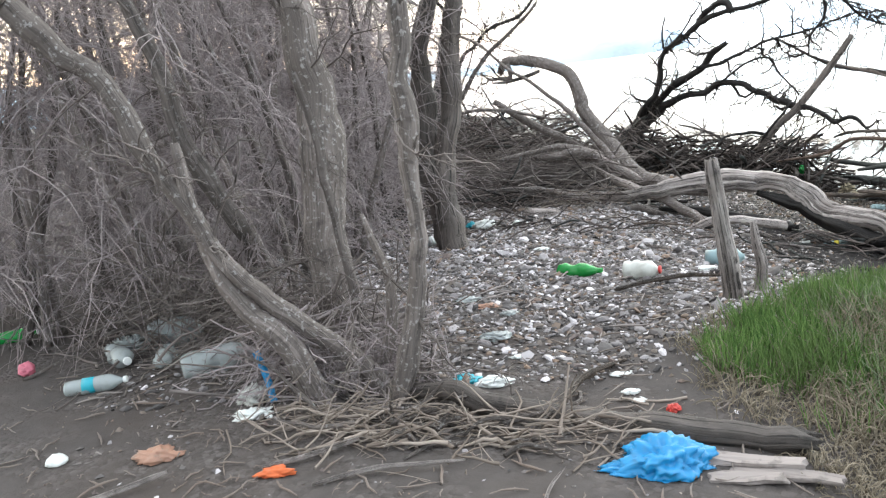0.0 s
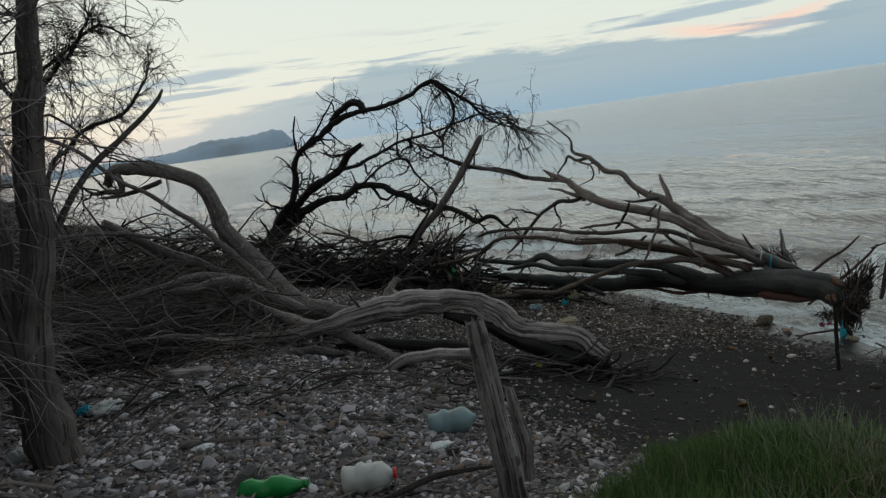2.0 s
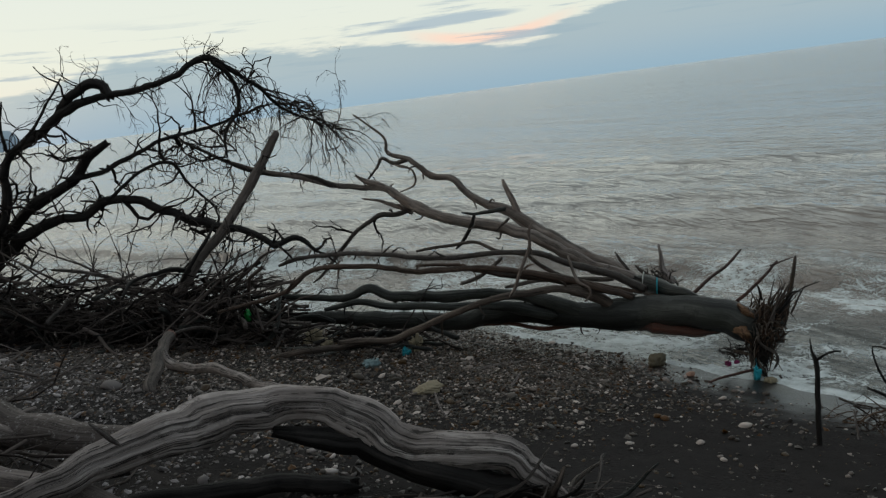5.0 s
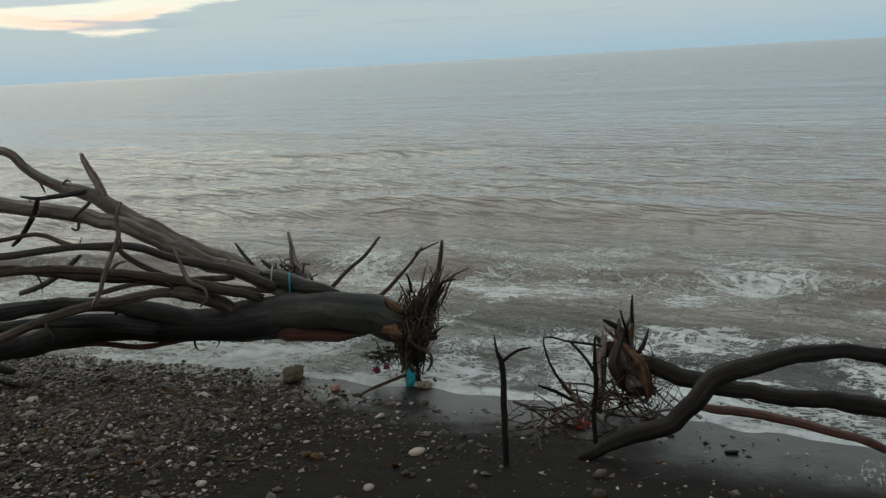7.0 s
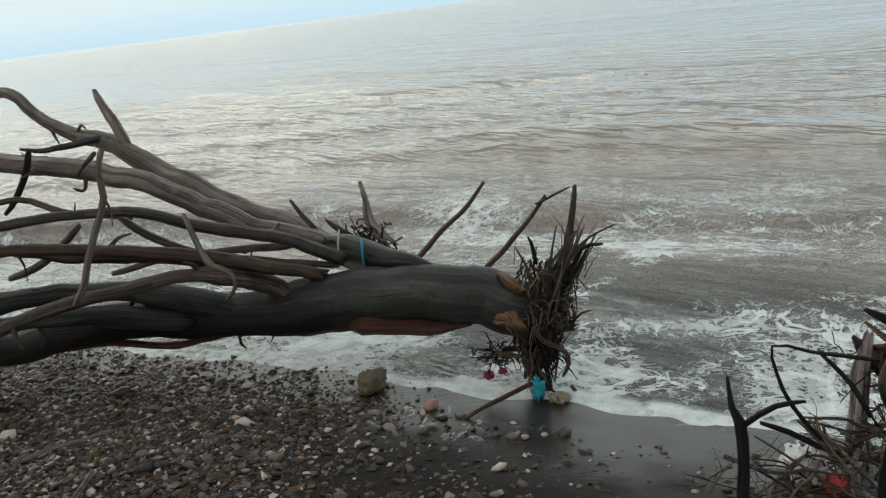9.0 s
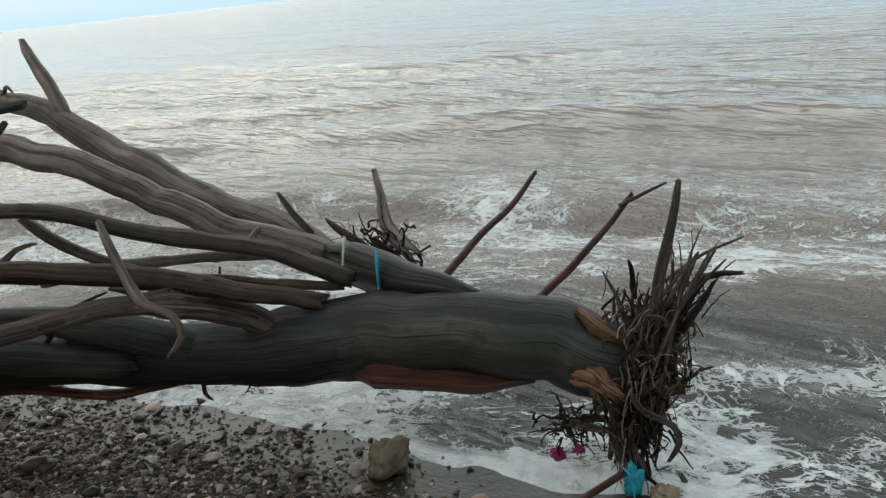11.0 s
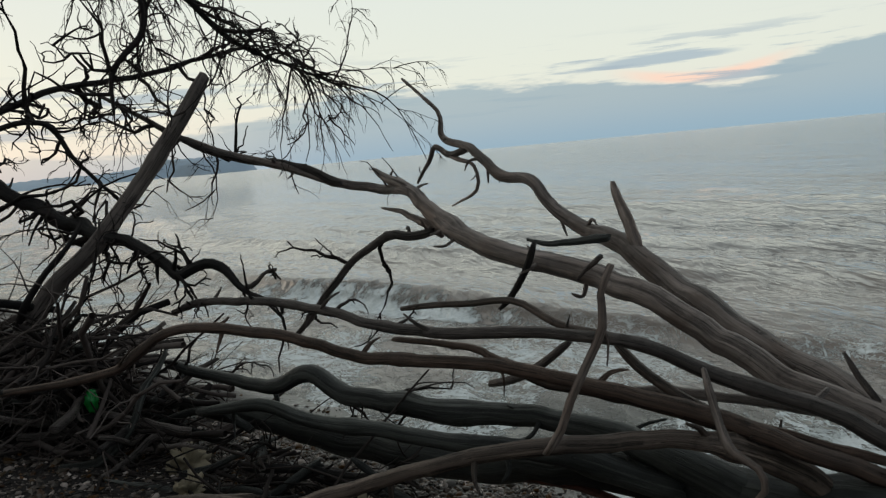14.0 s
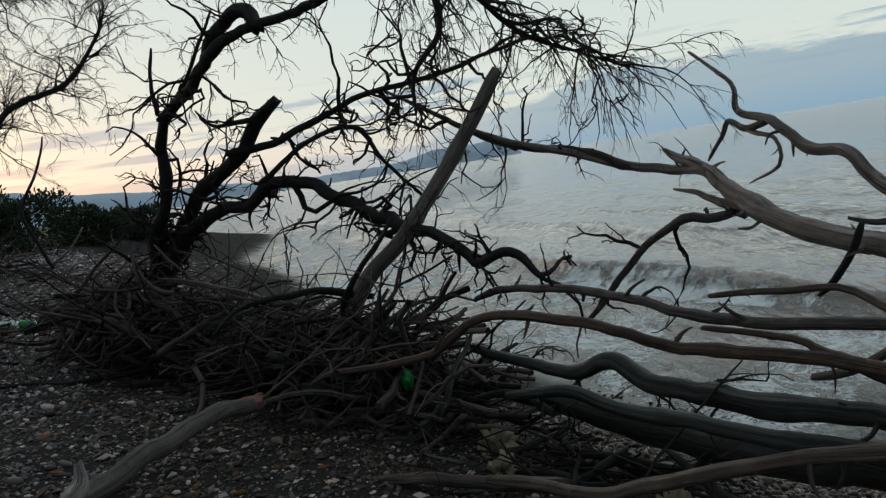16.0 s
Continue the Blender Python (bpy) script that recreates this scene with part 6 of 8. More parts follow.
for owner, path, seed in (("leaning_tree", [(-0.61, 3.6, 0.04, 0.083), (-0.82, 3.58, 0.31, 0.068), (-1.05, 3.56, 0.57, 0.064), (-1.27, 3.53, 0.82, 0.058), (-1.38, 3.52, 1.05, 0.06), (-1.51, 3.51, 1.28, 0.056), (-1.56, 3.5, 1.41, 0.063), (-1.65, 3.49, 1.68, 0.062), (-1.82, 3.44, 1.84, 0.069), (-1.97, 3.41, 2.07, 0.072)], 24), ("slanting_trunk", [(-1.36, 4.12, 0.85, 0.052), (-1.46, 4.1, 1.11, 0.051), (-1.56, 4.08, 1.36, 0.05), (-1.59, 4.07, 1.6, 0.047), (-1.65, 4.06, 1.87, 0.04), (-1.72, 4.05, 2.1, 0.037)], 25), ("pale_trunk_tree", [(-0.94, 4.36, 0.04, 0.132), (-0.96, 4.36, 0.52, 0.123), (-0.96, 4.36, 0.85, 0.118), (-0.92, 4.35, 1.17, 0.119), (-0.9, 4.35, 1.48, 0.111), (-0.9, 4.35, 1.78, 0.1), (-0.95, 4.36, 2.02, 0.09)], 26), ("slim_tree", [(-0.55, 3.5, 0.03, 0.054), (-0.42, 3.5, 0.46, 0.047), (-0.37, 3.5, 0.78, 0.041), (-0.36, 3.5, 1.04, 0.04), (-0.34, 3.5, 1.26, 0.05), (-0.34, 3.5, 1.58, 0.044), (-0.31, 3.5, 1.86, 0.048)], 27)):
    hang("twigs", sprays(path, 40, 0.5, 0.15, 0.22, TWIG_GREY, 0.007, 5, 1.1, 0.1, 1.0, 0.1, seed), bpy.data.objects[owner])
for owner, path, seed in (("leaning_tree", [(-0.61, 3.6, 0.04, 0.083), (-0.82, 3.58, 0.31, 0.068), (-1.05, 3.56, 0.57, 0.064), (-1.27, 3.53, 0.82, 0.058), (-1.38, 3.52, 1.05, 0.06), (-1.51, 3.51, 1.28, 0.056), (-1.56, 3.5, 1.41, 0.063), (-1.65, 3.49, 1.68, 0.062), (-1.82, 3.44, 1.84, 0.069), (-1.97, 3.41, 2.07, 0.072)], 34), ("slanting_trunk", [(-1.36, 4.12, 0.85, 0.052), (-1.46, 4.1, 1.11, 0.051), (-1.56, 4.08, 1.36, 0.05), (-1.59, 4.07, 1.6, 0.047), (-1.65, 4.06, 1.87, 0.04), (-1.72, 4.05, 2.1, 0.037)], 35), ("pale_trunk_tree", [(-0.94, 4.36, 0.04, 0.132), (-0.96, 4.36, 0.52, 0.123), (-0.96, 4.36, 0.85, 0.118), (-0.92, 4.35, 1.17, 0.119), (-0.9, 4.35, 1.48, 0.111), (-0.9, 4.35, 1.78, 0.1), (-0.95, 4.36, 2.02, 0.09)], 36), ("slim_tree", [(-0.55, 3.5, 0.03, 0.054), (-0.42, 3.5, 0.46, 0.047), (-0.37, 3.5, 0.78, 0.041), (-0.36, 3.5, 1.04, 0.04), (-0.34, 3.5, 1.26, 0.05), (-0.34, 3.5, 1.58, 0.044), (-0.31, 3.5, 1.86, 0.048)], 37)):
    a, b = np.array(path[-2]), np.array(path[-1])
    way = unit((b - a)[:3])
    far = [tuple(b), (*(b[:3] + way * 0.5), b[3] * 0.8), (*(b[:3] + way * 1.0 + np.array([0, 0.1, 0.1])), b[3] * 0.55), (*(b[:3] + way * 1.5 + np.array([0, 0.2, 0.2])), b[3] * 0.25)]
    part("trunk", limb(far, BARK, 9, seed=seed), bpy.data.objects[owner])
tam = bpy.data.objects["tamarisk_tree"]
for path, n, seed in (([(-1.21, 20, 0.95, 0.112), (-1.04, 20, 1.65, 0.102), (-0.72, 20, 2.93, 0.091), (-0.44, 20, 3.91, 0.076), (-0.24, 20, 4.88, 0.071), (-0.04, 20, 5.85, 0.055)], 110, 61), ([(-0.81, 20, 0.89, 0.046), (-0.49, 20, 1.88, 0.046), (-0.12, 20, 2.15, 0.047), (0.34, 20, 2.56, 0.042), (1.17, 20, 2.84, 0.037), (1.7, 20, 3.54, 0.021), (1.85, 20, 4.16, 0.011)], 120, 62), ([(-0.72, 20, 2.93, 0.046), (-0.13, 20, 3.68, 0.036), (0.44, 20, 4.25, 0.031), (0.82, 20, 4.83, 0.021)], 110, 63), ([(-0.69, 20.5, 3.06, 0.052), (-1.1, 20.5, 3.68, 0.045), (-1.61, 20.5, 4.75, 0.045), (-1.87, 20.5, 5.43, 0.033)], 110, 64), ([(-0.48, 20, 3.66, 0.045), (0.2, 20, 4.13, 0.034), (0.95, 20, 4.6, 0.028), (1.56, 20, 4.31, 0.017)], 110, 65)):
    hang("twigs", sprays(path, int(n * 1.7), 0.98, 0.26, 0.2, TWIG_DARK, 0.011, 6, 1.0, 0.2, 1.0, 0.3, seed), tam)
bent = bpy.data.objects["bent_tree"]
hang("twigs", sprays([(0.37, 10.87, 1.59, 0.032), (0.38, 10.86, 1.42, 0.037), (0.25, 10.91, 1.42, 0.028), (0.1, 10.97, 1.42, 0.018), (-0, 11.01, 1.52, 0.011)], 30, 0.4, 0.0, 0.25, TWIG_DARK, 0.010, 3, 1.2, 0.1, 1.0, 0.1, 71), bent)
hang("twigs", sprays([(0.26, 11.07, 1.49, 0.055), (0.36, 10.99, 1.63, 0.066), (0.69, 10.75, 1.59, 0.081), (1.1, 10.4, 1.38, 0.09), (1.21, 10.29, 1.07, 0.094), (1.26, 10.24, 0.85, 0.1), (1.49, 10.01, 0.45, 0.109), (1.69, 9.53, 0.11, 0.109), (1.9, 8.99, -0.06, 0.065), (2.06, 8.29, -0.2, 0.051), (2.12, 7.99, -0.27, 0.044)][:6], 16, 0.3, 0.1, 0.25, TWIG_DARK, 0.007, 2, 1.2, 0.0, 1.0, -0.1, 72), bent)


def far_bush(x, y, tall, seed):
    """A dark evergreen scrub bush of many small leaf clumps."""
    r = np.random.default_rng(seed)
    z = float(height(x, y))
    bush = thing("scrub_bush", "dark green evergreen scrub bush behind the beach", "bush", (x, y, z), "far scrub")
    n = 4200
    d = unit(r.normal(0, 1, (n, 3)))
    rad = r.uniform(0.55, 1.0, n) ** 0.5 * (1 + 0.25 * np.sin(d[:, 0] * 5 + seed) + 0.2 * np.sin(d[:, 1] * 7))
    c = np.array([x, y, z + tall * 0.45]) + d * rad[:, None] * np.array([tall * 0.8, tall * 0.7, tall * 0.5])
    ways = d + r.normal(0, 0.6, (n, 3)) + np.array([0, 0, 0.3])
    ln = r.uniform(0.08, 0.2, n)
    lines = grow(c, ways, ln, 0.0, 0.1, 3, r)
    leaf = np.array([0.012, 0.033, 0.005]) * r.uniform(0.7, 1.3, n)[:, None]
    part("crown", tubes(lines, leaf, LEAF, 3), bush, kind="stuff")
    for k in range(3):
        part("stem", limb([(x + 0.2 * k, y, z - 0.1, 0.06), (x + 0.3 * k - 0.3, y, z + tall * 0.5, 0.04), (x + 0.5 * k - 0.5, y + 0.2, z + tall * 0.8, 0.015)], DARKWOOD, 6, 0.3), bush)


for k, (x, y, tall) in enumerate([(-5.2, 34.5, 1.9), (-7.2, 35.5, 2.1), (-9.4, 34, 2.3), (-11.8, 33, 2.6), (-3.6, 36.5, 1.3), (-14.5, 31, 3.4), (-2.9, 40, 1.3), (-17, 26, 3.5)]):
    far_bush(x, y, tall, 300 + k)
for k, (x, y, tall) in enumerate([(-6.5, 8, 3.6), (-6.8, 4.5, 3.4), (-5.5, 2.0, 3.2), (-4.2, 0.5, 2.8), (-6.5, 13, 3.8), (-6.0, 18, 3.6), (-8, 23, 3.6)]):
    shrub("leafless grey-brown bush of dense fine twigs", x, y, tall, 150 + k, TWIG_GREY, 30, 6)


# ---- grass ----
def inside(x, y, corners):
    out = np.zeros(len(x), bool)
    for (ax, ay), (bx, by) in zip(corners, corners[1:] + corners[:1]):
        cross = (ay > y) != (by > y)
        at = (bx - ax) * (y - ay) / (by - ay + 1e-9) + ax
        out ^= cross & (x < at)
    return out


def grass(name, label, corners, count, tall, mat, seed, bend=0.22, droop=0.25, thick=0.0032):
    r = np.random.default_rng(seed)
    lo, hi = np.min(corners, 0), np.max(corners, 0)
    x, y = r.uniform(lo[0], hi[0], count * 3), r.uniform(lo[1], hi[1], count * 3)
    keep = inside(x + 0.22 * lumps(x, y, 0.55, seed + 3) + r.normal(0, 0.07, len(x)), y + 0.22 * lumps(x, y, 0.6, seed + 4) + r.normal(0, 0.07, len(x)), corners)
    x, y = x[keep][:count], y[keep][:count]
    n = len(x)
    ln = tall * r.uniform(0.5, 1.1, n) * (0.8 + 0.35 * lumps(x, y, 0.7, seed))
    ways = np.stack([r.normal(0, 0.25, n) + 0.25 * lumps(x, y, 0.5, seed + 1), r.normal(0, 0.25, n) + 0.25 * lumps(x, y, 0.5, seed + 2), np.ones(n)], 1)
    lines = grow(np.stack([x, y, height(x, y) - 0.01], 1), ways, ln, droop, bend * 0.6, 4, r)
    rad = thick * r.uniform(0.6, 1.2, n)[:, None] * np.array([0.85, 1.0, 0.75, 0.15])
    ob = tagged(new(name, tubes(lines, rad, mat, 3, name)), label, "grass", kind="stuff")
    return ob


GREEN = [(0.9, 3.5), (1.2, 3.95), (1.65, 4.35), (2.3, 4.75), (3.2, 5.1), (4.1, 4.8), (4.0, 3.2), (3.0, 2.5), (2.0, 2.5), (1.5, 3.0)]
grass("grass", "bright green salt-marsh grass on a low mound", GREEN, 42000, 0.22, GRASS, 81, 0.16, 0.15, 0.0027)
grass("dry_grass", "dry tan grass at the edge of the mound", [(0.8, 3.3), (0.95, 3.9), (1.4, 4.3), (1.9, 3.6), (2.4, 2.6), (1.6, 2.0), (1.0, 2.3), (1.1, 2.9)], 7500, 0.17, DRYGRASS, 82, 0.5, 0.7, 0.0026)
grass("dry_grass", "dry tan stems among the green grass", GREEN, 1400, 0.27, DRYGRASS, 83, 0.3, 0.3, 0.0022)
grass("dry_grass", "grey dead stalks standing in the mound", [(1.3, 3.0), (1.5, 3.6), (2.2, 3.9), (2.6, 3.2), (2.0, 2.4)], 5000, 0.3, DRYGRASS, 84, 0.6, 0.5, 0.0026)

grass("marsh_stalks", "grey-green bushy stalks rising over the grass", [(1.35, 3.1), (1.6, 3.8), (2.2, 4.3), (3.2, 4.7), (3.9, 4.2), (3.6, 3.0), (2.6, 2.4), (1.8, 2.5)], 6000, 0.29, SAGE, 87, 0.35, 0.05, 0.003)


# ---- stones and litter ----
def shingle(x, y):
    """How thickly stones cover the beach, from 0 to 1."""
    s = x - shore(y)
    a = np.exp(-(((x - 0.5) / 1.7) ** 2) - (((y - 6.4) / 2.1) ** 2)) * 1.5
    b = np.exp(-(((x - 3.6) / 1.7) ** 2) - (((y - 11.2) / 2.2) ** 2)) * 1.2
    c = np.exp(-(((s - 6.2) / 0.75) ** 2)) * np.exp(-(((y - 10.4) / 1.9) ** 2)) * 1.6
    d = np.exp(-(((x - 1.6) / 2.2) ** 2) - (((y - 15.5) / 3.5) ** 2)) * 0.9
    e = np.exp(-(((x - 5.0) / 0.9) ** 2) - (((y - 9.4) / 1.0) ** 2)) * 1.1
    f = np.exp(-(((x + 1.4) / 1.5) ** 2) - (((y - 7.2) / 2.0) ** 2)) * 0.5
    sand = np.exp(-(((x - 4.6) / 1.3) ** 2) - (((y - 6.6) / 1.3) ** 2))
    return np.clip((a + b + c + d + e + f + 0.06) * (0.75 + 0.5 * lumps(x, y, 1.1, 55)) - 0.3 * sand, 0.03, 1)


PH = (1 + 5**0.5) / 2
ICO = unit(np.array([(-1, PH, 0), (1, PH, 0), (-1, -PH, 0), (1, -PH, 0), (0, -1, PH), (0, 1, PH), (0, -1, -PH), (0, 1, -PH), (PH, 0, -1), (PH, 0, 1), (-PH, 0, -1), (-PH, 0, 1)]))
ICO_F = np.array([(0, 11, 5), (0, 5, 1), (0, 1, 7), (0, 7, 10), (0, 10, 11), (1, 5, 9), (5, 11, 4), (11, 10, 2), (10, 7, 6), (7, 1, 8), (3, 9, 4), (3, 4, 2), (3, 2, 6), (3, 6, 8), (3, 8, 9), (4, 9, 5), (2, 4, 11), (6, 2, 10), (8, 6, 7), (9, 8, 1)])


OCT = np.array([(1.0, 0, 0), (-1, 0, 0), (0, 1, 0), (0, -1, 0), (0, 0, 1), (0, 0, -1)])
OCT_F = np.array([(0, 2, 4), (2, 1, 4), (1, 3, 4), (3, 0, 4), (2, 0, 5), (1, 2, 5), (3, 1, 5), (0, 3, 5)])


def pebbles(name, label, count, size, box, seed, mat, rule=shingle, rounded=True, coarse=False):
    shape, faces = (OCT * 1.12, OCT_F) if coarse else (ICO, ICO_F)
    r = np.random.default_rng(seed)
    x, y = r.uniform(box[0], box[1], count * 14), r.uniform(box[2], box[3], count * 14)
    keep = r.uniform(size=len(x)) < rule(x, y)
    x, y = x[keep][:count], y[keep][:count]
    n = len(x)
    dims = size * np.exp(r.normal(0, 0.42, n))[:, None] * np.stack([np.ones(n), r.uniform(0.6, 0.95, n), r.uniform(0.25, 0.6, n)], 1)
    v = shape[None] * (1 + r.normal(0, 0.17 if rounded else 0.23, (n, len(shape), 1))) * dims[:, None]
    a, tilt = r.uniform(0, 6.28, n)[:, None], r.normal(0, 0.3, n)[:, None]
    z0 = v[..., 2] + v[..., 0] * tilt
    vx, vy = v[..., 0] * np.cos(a) - v[..., 1] * np.sin(a), v[..., 0] * np.sin(a) + v[..., 1] * np.cos(a)
    top = height(x, y) + dims[:, 2] * r.uniform(0.15, 0.8, n)
    verts = np.stack([vx + x[:, None], vy + y[:, None], z0 + top[:, None]], -1).reshape(-1, 3)
    tris = (faces[None] + (np.arange(n) * len(shape))[:, None, None]).reshape(-1, 3)
    return tagged(new(name, mesh_of(name, verts, (), tris, mat, None, rounded and size > 0.012)), label, "stones", kind="stuff")


pebbles("shingle", "grey and white beach stones in a thick layer", 36000, 0.014, (-2.2, 2.5, 3.6, 8.6), 90, STONES, shingle, False)
pebbles("shingle", "small grey and white beach pebbles", 52000, 0.0112, (-2.4, 7.2, 5.5, 19), 91, STONES, shingle, False, True)
pebbles("shingle", "larger grey stones strewn over the pebbles and damp sand", 8000, 0.0175, (-2.2, 7.2, 5.6, 14), 92, STONES, lambda x, y: np.clip(shingle(x, y) + 0.08, 0, 1))
pebbles("gravel", "fine mixed gravel at the waterline and in the sand", 16000, 0.008, (-2.0, 7.2, 2.2, 13), 93, STONES, lambda x, y: np.clip(shingle(x, y) + 0.12, 0, 1), False, True)

pebbles("shingle", "wet brown, grey and white stones thick along the waterline", 13000, 0.0125, (4.6, 7.6, 8.6, 13.2), 94, STONES, lambda x, y: np.exp(-(((x - shore(y) - 6.35) / 0.75) ** 2)) * np.clip((y - 8.7) / 0.9, 0.03, 1))
pebbles("gravel", "wet dark gravel packed between the stones", 26000, 0.0085, (4.6, 7.6, 8.6, 13.2), 95, STONES, lambda x, y: np.exp(-(((x - shore(y) - 6.3) / 0.8) ** 2)) * np.clip((y - 8.5) / 1.2, 0.06, 1), False, True)
pebbles("shingle", "grey and white stones over the far beach", 26000, 0.026, (-8.0, 3.0, 14.5, 34.0), 96, STONES, lambda x, y: np.clip(np.exp(-(((x - shore(y) - 1.6) / 2.6) ** 2)) * (0.8 + 0.4 * lumps(x, y, 2.4, 57)), 0.05, 1), False, True)


def wood_litter(label, count, box, seed, mat, longest, rule):
    """Broken bits of stick and bark washed up between the stones."""
    r = np.random.default_rng(seed)
    x, y = r.uniform(box[0], box[1], count * 4), r.uniform(box[2], box[3], count * 4)
    keep = r.uniform(size=len(x)) < rule(x, y)
    x, y = x[keep][:count], y[keep][:count]
    n = len(x)
    ln, a = longest * r.uniform(0.2, 1.0, n) ** 1.8, r.uniform(0, 6.28, n)
    u = np.linspace(-0.5, 0.5, 4)[None]
    sway = r.normal(0, 0.035, (n, 4)) * ln[:, None]
    px = x[:, None] + np.cos(a)[:, None] * u * ln[:, None] - np.sin(a)[:, None] * sway
    py = y[:, None] + np.sin(a)[:, None] * u * ln[:, None] + np.cos(a)[:, None] * sway
    rad = (0.0025 + 0.03 * ln * r.uniform(0.4, 1.0, n))[:, None] * r.uniform(0.7, 1.0, (n, 4)) * np.array([0.6, 1, 0.9, 0.45])
    pz = height(px, py) + 0.008 + rad + 0.012 * shingle(px, py) + r.uniform(-0.004, 0.008, (n, 4))
    return tagged(new("wood_litter", tubes(np.stack([px, py, pz], -1), rad, mat, 5, "wood_litter")), label, "litter", kind="stuff")


wood_litter("pale broken sticks and bark chips among the stones", 420, (-2.6, 2.6, 3.0, 9.0), 811, DRIFT, 0.26, lambda x, y: 0.25 + 0.6 * shingle(x, y))
wood_litter("weathered twigs and bark bits on the dark sand", 700, (-2.6, 1.6, 2.3, 5.2), 812, SILVER, 0.17, lambda x, y: 0.4 + 0.6 * lumps(x, y, 0.7, 58))


# ---- torn roots ----
def root_tangle(parent, centre, size, count, seed, mat, reach=0.4, thick=0.007, tilt=(0.2, -0.1, 0.4), label="", bend=0.42, stout=8):
    """A matted sheaf of thin broken roots round a centre."""
    r = np.random.default_rng(seed)
    c = np.asarray(centre) + r.normal(0, 0.5, (count, 3)) * np.asarray(size)
    ways = r.normal(0, 0.3, (count, 3)) + np.asarray(tilt) * np.where(r.uniform(size=(count, 1)) < 0.6, 1, -1.3)
    lines = grow(c, ways, reach * r.uniform(0.25, 1.0, count), 0.2, bend, 7, r)
    rad = thick * r.uniform(0.25, 1.0, count)[:, None] ** 1.5 * np.linspace(1, 0.4, 7)
    part("root_mat", tubes(lines, rad, mat, 4), parent, label, "stuff")
    for k in range(stout if count > 150 else 2):
        a = np.asarray(centre) + r.normal(0, 0.4, 3) * np.asarray(size)
        d = unit(r.normal(0, 0.5, 3) + np.asarray(tilt) * r.choice([1, -1.2]))
        b = a + d * reach * 0.5 + r.normal(0, 0.03, 3)
        e = b + unit(d + r.normal(0, 0.6, 3)) * reach * 0.45
        part("root", limb([(*a, thick * 2.2), (*b, thick * 1.8), (*e, thick * 1.2)], TANWOOD if k % 2 else DARKWOOD, 7, 0.05, 0.1, seed=seed + k, torn=True), parent)


root_tangle(fallen, (7.76, 8.15, -0.98), (0.10, 0.13, 0.22), 620, 401, ROOTS, 0.20, 0.011, (0.1, -0.15, 0.9), "matted brown broken roots", 0.2, 4)
root_tangle(fallen, (7.90, 8.04, -0.80), (0.08, 0.07, 0.10), 60, 402, ROOTS, 0.32, 0.007, (0.15, -0.25, 0.9), "", 0.14)
root_tangle(fallen, (7.68, 8.17, -1.18), (0.07, 0.09, 0.13), 260, 407, TWIG_DARK, 0.17, 0.009, (0.0, -0.1, -0.9), "", 0.2, 4)
root_tangle(fallen, (7.62, 8.18, -1.28), (0.03, 0.04, 0.07), 60, 408, STRAW, 0.20, 0.005, (0.0, -0.1, -0.9), "pale straw caught in the roots", 0.12)
root_tangle(fallen, (7.66, 8.12, -0.95), (0.07, 0.11, 0.16), 70, 409, STRAW, 0.16, 0.005, (0.1, -0.2, 0.6), "", 0.15)
part("root", limb([(7.64, 8.16, -1.06, 0.014), (7.64, 8.11, -1.12, 0.014), (7.67, 8.01, -1.17, 0.013), (7.675, 7.99, -1.25, 0.012), (7.67, 8.03, -1.33, 0.009)], GREYWOOD, 10, 0.03, torn=True), fallen, "pale hooked root")
part("root", limb([(7.68, 8.2, -1.02, 0.03), (7.637, 8.232, -1.2, 0.03), (7.645, 8.19, -1.3, 0.034), (7.665, 8.13, -1.40, 0.026), (7.66, 8.12, -1.47, 0.014)], TANWOOD, 14, 0.03, 0.12, 0.08, torn=True, flutes=0.2), fallen, "thick tan root hanging to the sand")
part("root", limb([(7.69, 7.99, -1.40, 0.012), (7.70, 7.95, -1.50, 0.010)], GREYWOOD, 7, 0.03), fallen)
root_tangle(fallen, (8.15, 9.50, -0.72), (0.10, 0.20, 0.08), 60, 403, TWIG_DARK, 0.22, 0.012, (0.0, 0.3, 0.5))
STUB = [(7.66, 8.39, -1.0, 0.048), (7.56, 8.28, -0.98, 0.04), (7.5, 8.18, -0.98, 0.022)]
part("torn_wood", limb(STUB, CUTWOOD, 26, 0.02, 0.2, 0.1, torn=True, flutes=0.4), fallen, "torn orange root stub")
part("torn_wood", limb([(7.7, 8.36, -0.77, 0.018), (7.66, 8.28, -0.8, 0.03), (7.66, 8.2, -0.84, 0.015)], CUTWOOD, 20, 0.02, 0.2, 0.1, torn=True, flutes=0.4), fallen, "torn orange wood on the trunk's end")
r = np.random.default_rng(67)
for k in range(14):
    # long splinters standing out of the torn stub
    a = np.array(STUB[1][:3]) + r.normal(0, 0.022, 3)
    d = unit(np.array([-0.5, -0.8, -0.25]) + r.normal(0, 0.35, 3))
    ln = r.uniform(0.06, 0.13)
    part("splinter", limb([(*a, 0.010), (*(a + d * ln * 0.5), 0.007), (*(a + d * ln), 0.002)], CUTWOOD, 5, 0.03, 0.1, torn=True, seed=k), fallen)
r = np.random.default_rng(66)
